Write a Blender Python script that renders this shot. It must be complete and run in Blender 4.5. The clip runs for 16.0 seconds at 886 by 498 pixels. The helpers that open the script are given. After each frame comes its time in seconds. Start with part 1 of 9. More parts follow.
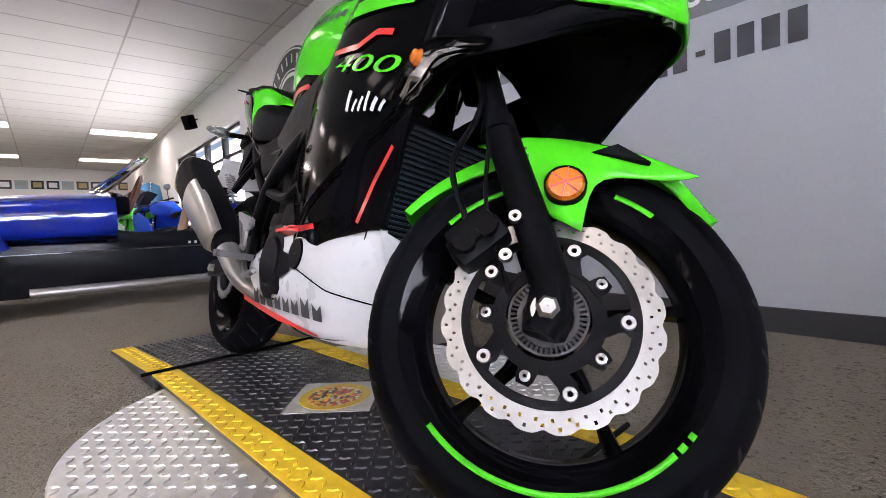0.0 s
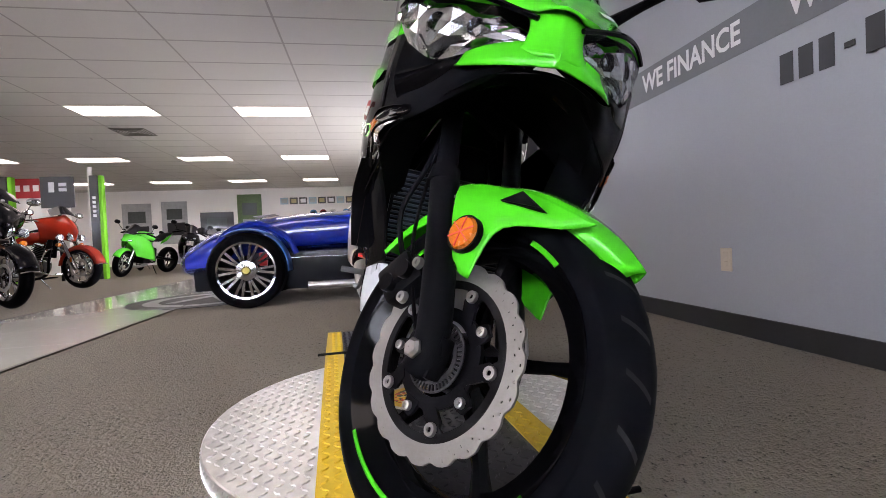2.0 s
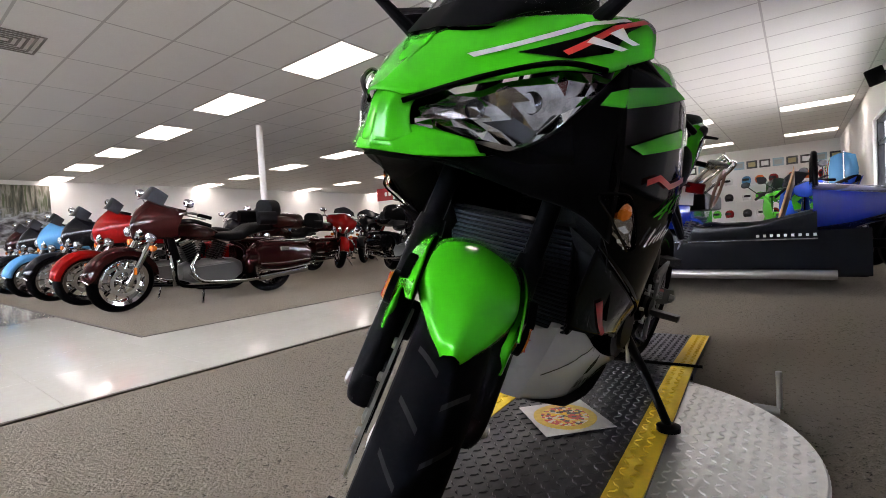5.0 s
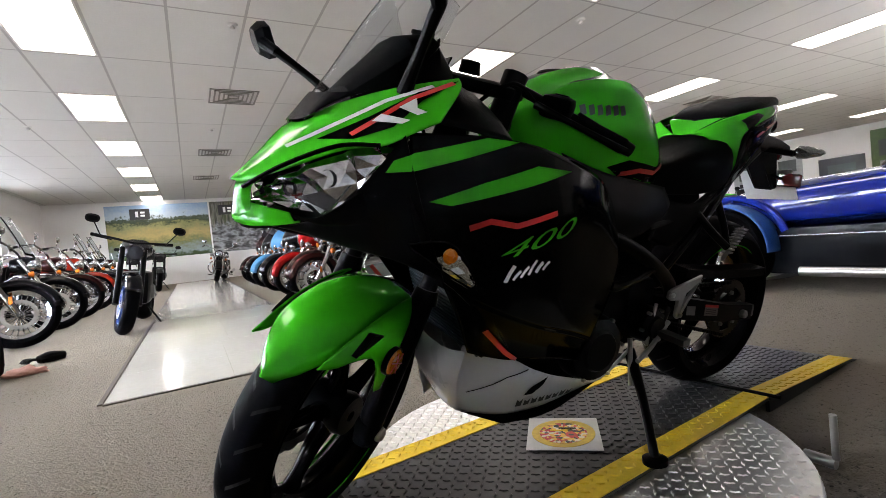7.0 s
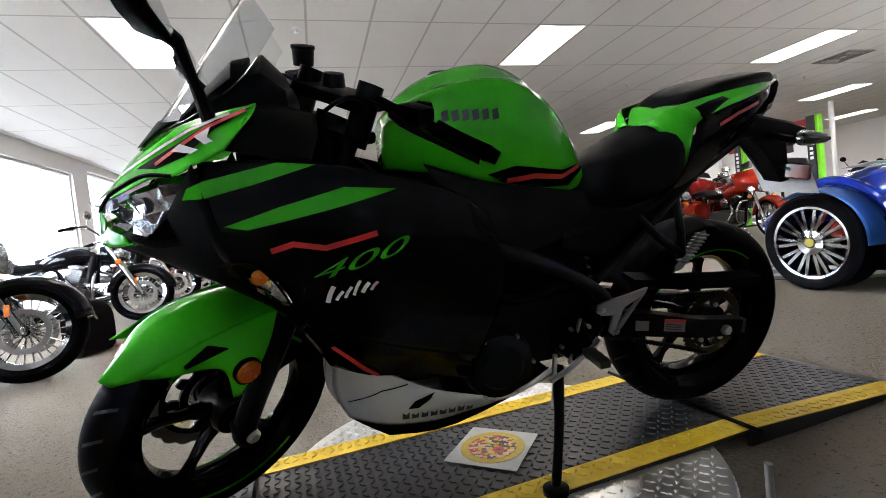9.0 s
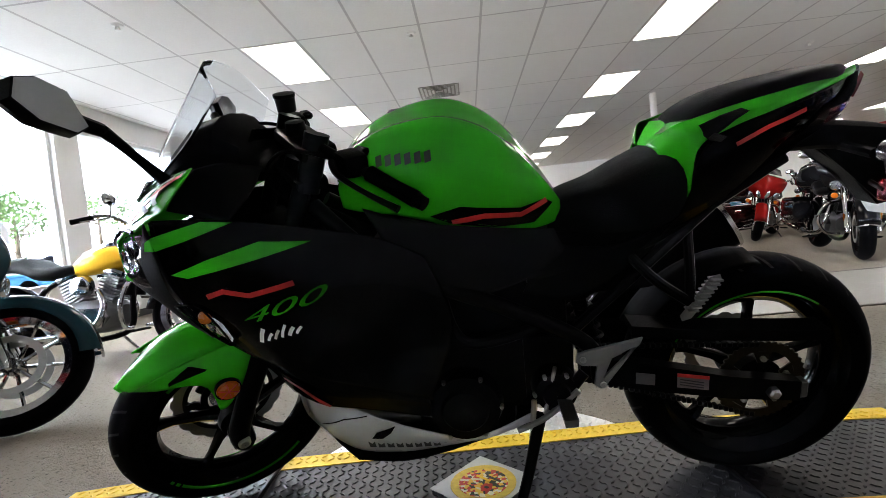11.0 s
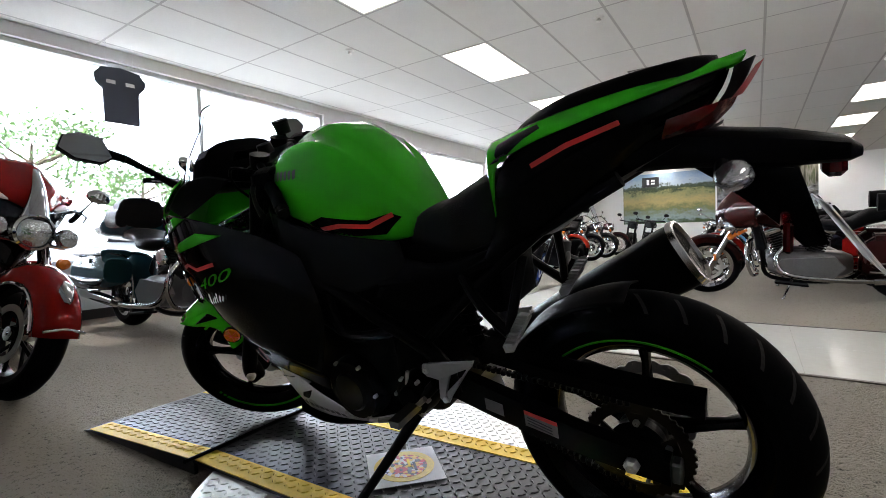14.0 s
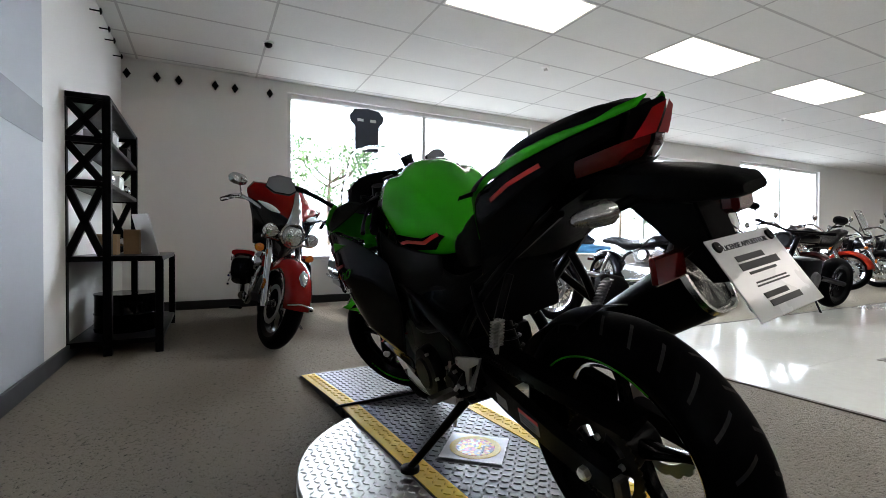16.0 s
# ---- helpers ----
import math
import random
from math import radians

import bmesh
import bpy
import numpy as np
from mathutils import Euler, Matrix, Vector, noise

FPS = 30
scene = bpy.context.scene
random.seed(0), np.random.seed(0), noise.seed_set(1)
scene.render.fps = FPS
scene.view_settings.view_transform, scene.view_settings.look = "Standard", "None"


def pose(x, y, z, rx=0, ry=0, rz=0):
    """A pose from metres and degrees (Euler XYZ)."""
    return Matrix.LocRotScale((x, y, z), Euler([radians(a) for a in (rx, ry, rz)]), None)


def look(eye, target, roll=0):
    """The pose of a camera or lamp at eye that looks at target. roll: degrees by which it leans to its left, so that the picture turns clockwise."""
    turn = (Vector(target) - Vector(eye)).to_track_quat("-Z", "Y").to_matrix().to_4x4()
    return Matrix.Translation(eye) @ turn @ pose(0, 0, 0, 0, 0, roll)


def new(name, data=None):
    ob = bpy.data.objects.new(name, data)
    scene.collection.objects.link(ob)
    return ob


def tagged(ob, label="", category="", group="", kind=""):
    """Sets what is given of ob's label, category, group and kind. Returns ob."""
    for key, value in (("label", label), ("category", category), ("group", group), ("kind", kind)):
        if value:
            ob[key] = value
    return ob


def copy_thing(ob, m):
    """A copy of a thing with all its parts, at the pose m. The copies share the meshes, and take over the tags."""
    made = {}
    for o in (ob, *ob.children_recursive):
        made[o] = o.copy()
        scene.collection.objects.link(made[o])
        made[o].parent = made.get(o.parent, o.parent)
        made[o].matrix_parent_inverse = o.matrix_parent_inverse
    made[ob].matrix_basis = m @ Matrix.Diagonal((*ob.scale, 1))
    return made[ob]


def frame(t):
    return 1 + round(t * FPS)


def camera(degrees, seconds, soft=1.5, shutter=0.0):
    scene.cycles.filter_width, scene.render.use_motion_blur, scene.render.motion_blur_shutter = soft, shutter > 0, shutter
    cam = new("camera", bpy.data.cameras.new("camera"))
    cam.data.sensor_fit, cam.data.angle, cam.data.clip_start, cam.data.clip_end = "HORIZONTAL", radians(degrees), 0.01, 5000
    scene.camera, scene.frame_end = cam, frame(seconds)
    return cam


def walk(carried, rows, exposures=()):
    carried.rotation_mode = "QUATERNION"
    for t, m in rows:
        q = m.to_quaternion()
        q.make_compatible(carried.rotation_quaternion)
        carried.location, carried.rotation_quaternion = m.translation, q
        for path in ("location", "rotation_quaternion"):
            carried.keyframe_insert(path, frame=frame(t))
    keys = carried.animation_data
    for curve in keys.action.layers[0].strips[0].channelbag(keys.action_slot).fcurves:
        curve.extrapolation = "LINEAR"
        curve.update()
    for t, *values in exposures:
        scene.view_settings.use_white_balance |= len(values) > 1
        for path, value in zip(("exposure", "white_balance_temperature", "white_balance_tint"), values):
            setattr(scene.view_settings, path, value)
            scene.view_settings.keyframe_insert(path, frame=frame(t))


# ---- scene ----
cam = camera(88.0, 16.0, soft=0.4, shutter=0.05)
PATH = [
    (0, (1.078, -0.497, 0.43), (-0.435, 0.807, 0.326), -2.6),
    (0.5, (1.158, -0.412, 0.428), (-0.51, 0.688, 0.353), -3.0),
    (1, (1.246, -0.312, 0.443), (-0.583, 0.496, 0.395), -3.4),
    (1.5, (1.323, -0.215, 0.462), (-0.599, 0.339, 0.43), -2.8),
    (2, (1.368, -0.092, 0.473), (-0.603, 0.246, 0.426), -2.5),
    (2.5, (1.395, 0.009, 0.493), (-0.601, 0.094, 0.41), -1.9),
    (3, (1.405, 0.118, 0.498), (-0.574, -0.157, 0.409), -1.4),
    (3.5, (1.416, 0.225, 0.512), (-0.491, -0.371, 0.422), -1.8),
    (4, (1.382, 0.335, 0.522), (-0.431, -0.505, 0.445), -2.4),
    (4.5, (1.321, 0.448, 0.54), (-0.389, -0.586, 0.467), -3.3),
    (4.7, (1.293, 0.504, 0.549), (-0.368, -0.608, 0.477), -3.4),
    (6.8, (0.949, 1.025, 0.611), (-0.07, -0.694, 0.543), -5.4),
    (7, (0.903, 1.058, 0.611), (-0.058, -0.695, 0.556), -5.8),
    (7.5, (0.776, 1.135, 0.602), (-0.068, -0.677, 0.547), -5.4),
    (8, (0.644, 1.193, 0.599), (-0.108, -0.66, 0.537), -5.6),
    (8.5, (0.542, 1.22, 0.607), (-0.1, -0.673, 0.533), -5.9),
    (8.7, (0.491, 1.227, 0.614), (-0.108, -0.679, 0.536), -6.0),
    (10.8, (0.029, 1.265, 0.693), (0.075, -0.733, 0.6), -6.2),
    (11, (-0.025, 1.263, 0.701), (0.097, -0.731, 0.618), -6.0),
    (11.5, (-0.151, 1.255, 0.721), (0.157, -0.72, 0.659), -6.2),
    (12, (-0.287, 1.238, 0.718), (0.176, -0.708, 0.674), -5.5),
    (12.5, (-0.432, 1.212, 0.706), (0.162, -0.697, 0.655), -5.5),
    (13, (-0.579, 1.178, 0.712), (0.178, -0.673, 0.67), -4.4),
    (13.5, (-0.726, 1.134, 0.723), (0.211, -0.633, 0.681), -3.4),
    (14, (-0.867, 1.079, 0.694), (0.26, -0.572, 0.629), -1.7),
    (14.5, (-0.982, 1.023, 0.699), (0.312, -0.5, 0.638), -1.8),
    (15, (-1.119, 0.98, 0.704), (0.372, -0.352, 0.645), -2.6),
    (15.5, (-1.244, 0.944, 0.726), (0.409, -0.182, 0.694), -1.2),
    (16, (-1.359, 0.87, 0.716), (0.42, -0.045, 0.691), 0.2),
]
EXPOSURE = [(0, -0.32, 6800, 25), (1.5, -0.48, 6800, 25), (3.5, -0.4, 6850, 25), (4.7, -0.44, 6850, 22), (7, -0.3, 6800, 18), (11, -0.16, 6550, 14), (14, -0.42, 6600, 14), (16, -0.56, 6600, 13)]
walk(cam, [(t, look(eye, target, roll)) for t, eye, target, roll in PATH], exposures=EXPOSURE)

# ---- daylight: a bright sky outside the shop windows ----
world = bpy.data.worlds.new("world")
scene.world = world
world.use_nodes = True
wn = world.node_tree
sky = wn.nodes.new("ShaderNodeTexSky")
sky.sky_type, sky.sun_disc = "NISHITA", False
sky.sun_elevation, sky.sun_rotation = radians(55), radians(100)
wn.links.new(sky.outputs[0], wn.nodes["Background"].inputs[0])
wn.nodes["Background"].inputs[1].default_value = 0.12
sun = new("sun", bpy.data.lights.new("sun", "SUN"))
sun.data.energy, sun.data.angle, sun.data.color = 3.0, radians(0.5), (1, 0.96, 0.9)
sun.matrix_world = look((20, 8, 30), (0, 6, 0))
LAMP_POWER = 11.0      # emission of the ceiling diffusers
DAYLIGHT = 50.0       # emission of the panels that stand in for daylight outside the windows

# ---- rooms: levels and planes ----
FLOOR, CEIL = -0.057, 2.72
WALL_Y, WIN_X, BACK_X, FAR_Y = 1.69, 4.66, -17.5, -16.6

# ---- mesh helpers ----
def part(name, bm, material, parent=None, label="", smooth=True, angle=35):
    """One mesh object from a bmesh, under a thing or a part."""
    me = bpy.data.meshes.new(name)
    bmesh.ops.recalc_face_normals(bm, faces=bm.faces)
    bm.to_mesh(me)
    bm.free()
    for m in (material if isinstance(material, (list, tuple)) else [material]):
        me.materials.append(m)
    if smooth:
        me.shade_smooth()
        me.set_sharp_from_angle(angle=radians(angle))
    ob = new(name, me)
    ob.parent = parent
    if label:
        ob["label"] = label
    return ob


def share(name, me, m, parent=None):
    """Another object on the same mesh."""
    ob = new(name, me)
    ob.parent = parent
    ob.matrix_local = m
    return ob


def empty(name, m, label, category, group=""):
    ob = new(name)
    ob.empty_display_size = 0.1
    ob.matrix_world = m
    return tagged(ob, label, category, group)


def box(bm, c, s, bevel=0.0, m=None, seg=1):
    r = bmesh.ops.create_cube(bm, size=1, matrix=(m or Matrix()) @ Matrix.Translation(c) @ Matrix.Diagonal((*s, 1)))
    if bevel:
        edges = list({e for v in r["verts"] for e in v.link_edges})
        bmesh.ops.bevel(bm, geom=edges, offset=bevel, segments=seg, affect="EDGES", profile=0.6)
    return bm


def turn_to(p0, p1):
    d = Vector(p1) - Vector(p0)
    return Matrix.Translation((Vector(p0) + Vector(p1)) / 2) @ d.to_track_quat("Z", "Y").to_matrix().to_4x4(), d.length


def rod(bm, p0, p1, r0, r1=None, seg=14):
    m, n = turn_to(p0, p1)
    bmesh.ops.create_cone(bm, cap_ends=True, segments=seg, radius1=r0, radius2=r0 if r1 is None else r1, depth=n, matrix=m)
    return bm


def spin(bm, profile, centre=(0, 0, 0), seg=40, closed=False, axis="y"):
    """A lathe: profile of (radius, along) round an axis through centre."""
    rings = []
    for k in range(seg):
        a = 2 * math.pi * k / seg
        ring = []
        for r, h in profile:
            p = {"y": (r * math.cos(a), h, r * math.sin(a)), "z": (r * math.cos(a), r * math.sin(a), h), "x": (h, r * math.cos(a), r * math.sin(a))}[axis]
            ring.append(bm.verts.new(Vector(p) + Vector(centre)))
        rings.append(ring)
    n = len(profile)
    for k in range(seg):
        a, b = rings[k], rings[(k + 1) % seg]
        for i in range(n if closed else n - 1):
            j = (i + 1) % n
            bm.faces.new((a[i], a[j], b[j], b[i]))
    bmesh.ops.remove_doubles(bm, verts=[v for r in rings for v in r], dist=1e-5)
    return bm


def cat(p, t):
    """Catmull-Rom through the rows p at t in 0..1."""
    n = len(p) - 1
    u = min(max(t, 0), 1) * n
    i = min(int(u), n - 1)
    f = u - i
    a, b, c, d = (np.asarray(p[min(max(k, 0), n)], float) for k in (i - 1, i, i + 1, i + 2))
    return 0.5 * (2 * b + (c - a) * f + (2 * a - 5 * b + 4 * c - d) * f * f + (3 * b - a - 3 * c + d) * f ** 3)


def pipe(bm, pts, r, seg=10, steps=6, caps=True):
    """A round tube through points; r is a number or a row of radii."""
    n = max(2, (len(pts) - 1) * steps + 1)
    rings, up = [], Vector((0, 0, 1))
    path = [Vector(cat(pts, k / (n - 1))) for k in range(n)]
    radii = [float(r) if not isinstance(r, (list, tuple)) else float(cat([[q] for q in r], k / (n - 1))[0]) for k in range(n)]
    side = None
    for k, p in enumerate(path):
        d = (path[min(k + 1, n - 1)] - path[max(k - 1, 0)]).normalized()
        if side is None:
            side = d.cross(up if abs(d.z) < 0.9 else Vector((1, 0, 0))).normalized()
        side = (side - d * side.dot(d)).normalized()
        other = d.cross(side)
        rings.append([bm.verts.new(p + radii[k] * (math.cos(a) * side + math.sin(a) * other)) for a in (2 * math.pi * q / seg for q in range(seg))])
    for a, b in zip(rings, rings[1:]):
        for q in range(seg):
            bm.faces.new((a[q], a[(q + 1) % seg], b[(q + 1) % seg], b[q]))
    if caps:
        bm.faces.new(rings[0][::-1])
        bm.faces.new(rings[-1])
    return bm


def patch(bm, rows, nu=10, nv=14, mirror=False, mat=0):
    """A smooth sheet through a net of control points (rows of x, y, z). Gives the bmesh."""
    grid = []
    cols = [[cat([r[j] for r in rows], u / nu) for u in range(nu + 1)] for j in range(len(rows[0]))]
    for u in range(nu + 1):
        line = [c[u] for c in cols]
        grid.append([cat(line, v / nv) for v in range(nv + 1)])
    for s in ((1, -1) if mirror else (1,)):
        vs = [[bm.verts.new((p[0], s * p[1], p[2])) for p in line] for line in grid]
        for a, b in zip(vs, vs[1:]):
            for v in range(nv):
                f = bm.faces.new((a[v], a[v + 1], b[v + 1], b[v]))
                f.material_index = mat
    if mirror:
        bmesh.ops.remove_doubles(bm, verts=bm.verts, dist=1e-5)
    return bm


def two_sides(name, rows, nu, nv, mat, parent, label="", t=0.003, angle=35):
    """The left and the right panel of a pair, each an object of its own."""
    out = []
    for s in (1, -1):
        ob = part(name, patch(bmesh.new(), [[(x, s * y, z) for x, y, z in r] for r in rows], nu, nv), mat, parent, label, angle=angle)
        out.append(thick(ob, t))
    return out


def thick(ob, t, offset=-1.0):
    """Gives a sheet its thickness, and rounds nothing."""
    mod = ob.modifiers.new("thickness", "SOLIDIFY")
    mod.thickness, mod.offset = t, offset
    return ob


def loft(bm, rings, caps=True):
    vs = [[bm.verts.new(p) for p in ring] for ring in rings]
    n = len(vs[0])
    for a, b in zip(vs, vs[1:]):
        for k in range(n):
            bm.faces.new((a[k], a[(k + 1) % n], b[(k + 1) % n], b[k]))
    if caps:
        bm.faces.new(vs[0][::-1])
        bm.faces.new(vs[-1])
    return bm


def oval(c, ry, rz, n=20, power=2.4, x=None):
    """A ring in the plane x = const, a superellipse."""
    out = []
    for k in range(n):
        a = 2 * math.pi * k / n
        ca, sa = math.cos(a), math.sin(a)
        out.append((c[0], c[1] + ry * math.copysign(abs(ca) ** (2 / power), ca), c[2] + rz * math.copysign(abs(sa) ** (2 / power), sa)))
    return out


def slab(bm, poly, y0, y1, bevel=0.0):
    """A flat plate: a polygon in x, z from y0 to y1."""
    a = [bm.verts.new((x, y0, z)) for x, z in poly]
    b = [bm.verts.new((x, y1, z)) for x, z in poly]
    faces = [bm.faces.new(a), bm.faces.new(b[::-1])]
    for k in range(len(poly)):
        faces.append(bm.faces.new((a[k], b[k], b[(k + 1) % len(poly)], a[(k + 1) % len(poly)])))
    if bevel:
        bmesh.ops.bevel(bm, geom=[e for e in faces[0].edges] + [e for e in faces[1].edges], offset=bevel, segments=2, affect="EDGES")
    return bm


def BM():
    return bmesh.new()


# ---- materials ----
def material(name, color, rough=0.5, metal=0.0, coat=0.0, coat_rough=0.05, grain=0.0, scale=40.0, bump=0.0, spots=0.0, emit=0.0, spec=0.5, trans=0.0, ior=1.45):
    m = bpy.data.materials.new(name)
    m.use_nodes = True
    nt = m.node_tree
    b = nt.nodes["Principled BSDF"]
    def put(k, v):
        b.inputs[k].default_value = v
    put("Base Color", (*color, 1)); put("Roughness", rough); put("Metallic", metal); put("Coat Weight", coat); put("Coat Roughness", coat_rough)
    put("Specular IOR Level", spec); put("Transmission Weight", trans); put("IOR", ior)
    if emit:
        put("Emission Color", (*color, 1)); put("Emission Strength", emit)
    tc = nt.nodes.new("ShaderNodeTexCoord")
    if grain or spots:
        fine = nt.nodes.new("ShaderNodeTexNoise"); fine.inputs["Scale"].default_value = scale; fine.inputs["Detail"].default_value = 5
        wide = nt.nodes.new("ShaderNodeTexNoise"); wide.inputs["Scale"].default_value = scale / 14; wide.inputs["Detail"].default_value = 4
        for n in (fine, wide):
            nt.links.new(tc.outputs["Object"], n.inputs["Vector"])
        mix = nt.nodes.new("ShaderNodeMix"); mix.data_type = "RGBA"
        dark = tuple(c * (1 - grain) for c in color); light = tuple(min(1, c * (1 + grain)) for c in color)
        mix.inputs[6].default_value = (*dark, 1); mix.inputs[7].default_value = (*light, 1)
        add = nt.nodes.new("ShaderNodeMath"); add.operation = "MULTIPLY_ADD"
        nt.links.new(fine.outputs[0], add.inputs[0]); add.inputs[1].default_value = 1.2
        off = nt.nodes.new("ShaderNodeMath"); off.operation = "MULTIPLY_ADD"; off.inputs[1].default_value = 1.4 * (spots or 0.5); off.inputs[2].default_value = -0.1 - 0.7 * (spots or 0.5)
        nt.links.new(wide.outputs[0], off.inputs[0]); nt.links.new(off.outputs[0], add.inputs[2])
        nt.links.new(add.outputs[0], mix.inputs[0]); nt.links.new(mix.outputs[2], b.inputs["Base Color"])
        rr = nt.nodes.new("ShaderNodeMapRange"); rr.inputs[3].default_value = max(0.02, rough - 0.12 * rough - 0.03); rr.inputs[4].default_value = min(1, rough + 0.15 * rough + 0.04)
        nt.links.new(wide.outputs[0], rr.inputs[0]); nt.links.new(rr.outputs[0], b.inputs["Roughness"])
    if bump:
        bn = nt.nodes.new("ShaderNodeTexNoise"); bn.inputs["Scale"].default_value = scale * 1.5; bn.inputs["Detail"].default_value = 3
        nt.links.new(tc.outputs["Object"], bn.inputs["Vector"])
        bp = nt.nodes.new("ShaderNodeBump"); bp.inputs["Strength"].default_value = min(1, bump); bp.inputs["Distance"].default_value = 0.004
        nt.links.new(bn.outputs[0], bp.inputs["Height"]); nt.links.new(bp.outputs[0], b.inputs["Normal"])
    return m


GREEN = material("lime_green_paint", (0.022, 0.34, 0.008), 0.14, coat=0.2, coat_rough=0.02, grain=0.03, scale=300, spec=0.16)
BLACK_GLOSS = material("gloss_black_paint", (0.001, 0.001, 0.0013), 0.08, grain=0.2, scale=200, spec=0.07)
BLACK_MATTE = material("matte_black_plastic", (0.0025, 0.0025, 0.003), 0.42, grain=0.15, scale=500, bump=0.15, spec=0.03)
BLACK_METAL = material("satin_black_metal", (0.0025, 0.0025, 0.003), 0.3, grain=0.2, scale=120, bump=0.08, spec=0.06)
WHITE_PAINT = material("white_gloss_paint", (0.72, 0.73, 0.74), 0.25, coat=0.5, grain=0.03, scale=90)
RED_PAINT = material("red_decal", (0.52, 0.018, 0.015), 0.3, coat=0.4, grain=0.04)
RUBBER = material("tyre_rubber", (0.0022, 0.0022, 0.0028), 0.5, grain=0.25, scale=60, bump=0.1, spec=0.015)
SEAT_VINYL = material("black_seat_vinyl", (0.004, 0.004, 0.0045), 0.5, grain=0.2, scale=300, bump=0.25, spec=0.05)
STEEL = material("brushed_steel", (0.5, 0.5, 0.49), 0.3, metal=1.0, grain=0.1, scale=150, bump=0.06)
ALUMINIUM = material("cast_aluminium", (0.12, 0.12, 0.12), 0.4, metal=0.9, grain=0.2, scale=90, bump=0.15)
CHROME = material("chrome", (0.42, 0.42, 0.43), 0.07, metal=1.0, grain=0.04, scale=30)
AMBER = material("amber_lens", (0.42, 0.1, 0.005), 0.25, coat=0.3, grain=0.25, scale=300, bump=0.5)
RED_LENS = material("red_lens", (0.07, 0.0012, 0.0016), 0.1, coat=0.4, grain=0.1, scale=200)
CLEAR = material("clear_lens", (0.96, 0.97, 0.98), 0.02, trans=1.0, ior=1.08)
MIRROR_GLASS = material("mirror_glass", (0.36, 0.38, 0.41), 0.03, metal=1.0)
REFLECTOR = material("silver_reflector", (0.72, 0.73, 0.77), 0.12, metal=1.0, grain=0.5, scale=60)
YELLOW = material("safety_yellow_paint", (0.72, 0.47, 0.018), 0.5, grain=0.14, scale=60, spots=0.7, bump=0.1)
PLATE_BLACK = material("black_tread_plate", (0.014, 0.0145, 0.017), 0.36, grain=0.3, scale=50, spots=0.6, bump=0.1)
PLATE_STEEL = material("bright_tread_plate", (0.84, 0.835, 0.815), 0.3, metal=0.92, grain=0.14, scale=40, spots=0.7, bump=0.12)
GLASS = material("window_glass", (0.98, 0.99, 1.0), 0.02, trans=1.0, ior=1.02)
WALL_GREY = material("light_grey_wall_paint", (0.37, 0.39, 0.42), 0.62, grain=0.04, scale=120, spots=0.4, bump=0.12)
WALL_BAND = material("mid_grey_wall_band", (0.17, 0.18, 0.19), 0.55, grain=0.05, scale=100, bump=0.1)
WALL_WHITE = material("white_wall_paint", (0.77, 0.76, 0.735), 0.7, grain=0.04, scale=80, spots=0.4, bump=0.15)
TRIM_DARK = material("dark_baseboard_vinyl", (0.02, 0.02, 0.021), 0.45, grain=0.2, scale=80)
INK = material("dark_lettering", (0.03, 0.032, 0.035), 0.5)
LETTER_WHITE = material("white_lettering", (0.8, 0.8, 0.8), 0.5)
T_BAR = material("white_ceiling_grid_metal", (0.7, 0.69, 0.66), 0.4, grain=0.05)
DIFFUSER = material("lamp_diffuser", (1.0, 0.955, 0.88), 0.5, emit=LAMP_POWER)
GRID_METAL = material("ceiling_grid_bar", (0.4, 0.39, 0.36), 0.5, grain=0.08)
SATIN_SILVER = material("satin_silver_paint", (0.27, 0.27, 0.265), 0.35, metal=0.4, grain=0.08, scale=90)

# ---- ceiling tile, carpet and floor tile materials ----
def tile_ceiling_material():
    m = material("mineral_fibre_ceiling_tile", (0.66, 0.65, 0.62), 0.85, grain=0.05, scale=60, spots=0.5)
    nt = m.node_tree
    b = nt.nodes["Principled BSDF"]
    tc = nt.nodes.new("ShaderNodeTexCoord")
    v = nt.nodes.new("ShaderNodeTexVoronoi"); v.inputs["Scale"].default_value = 160
    n = nt.nodes.new("ShaderNodeTexNoise"); n.inputs["Scale"].default_value = 30; n.inputs["Detail"].default_value = 6
    nt.links.new(tc.outputs["Object"], v.inputs["Vector"]); nt.links.new(tc.outputs["Object"], n.inputs["Vector"])
    mul = nt.nodes.new("ShaderNodeMath"); mul.operation = "MULTIPLY"
    nt.links.new(v.outputs[0], mul.inputs[0]); nt.links.new(n.outputs[0], mul.inputs[1])
    bp = nt.nodes.new("ShaderNodeBump"); bp.inputs["Strength"].default_value = 0.5; bp.inputs["Distance"].default_value = 0.004
    nt.links.new(mul.outputs[0], bp.inputs["Height"]); nt.links.new(bp.outputs[0], b.inputs["Normal"])
    return m


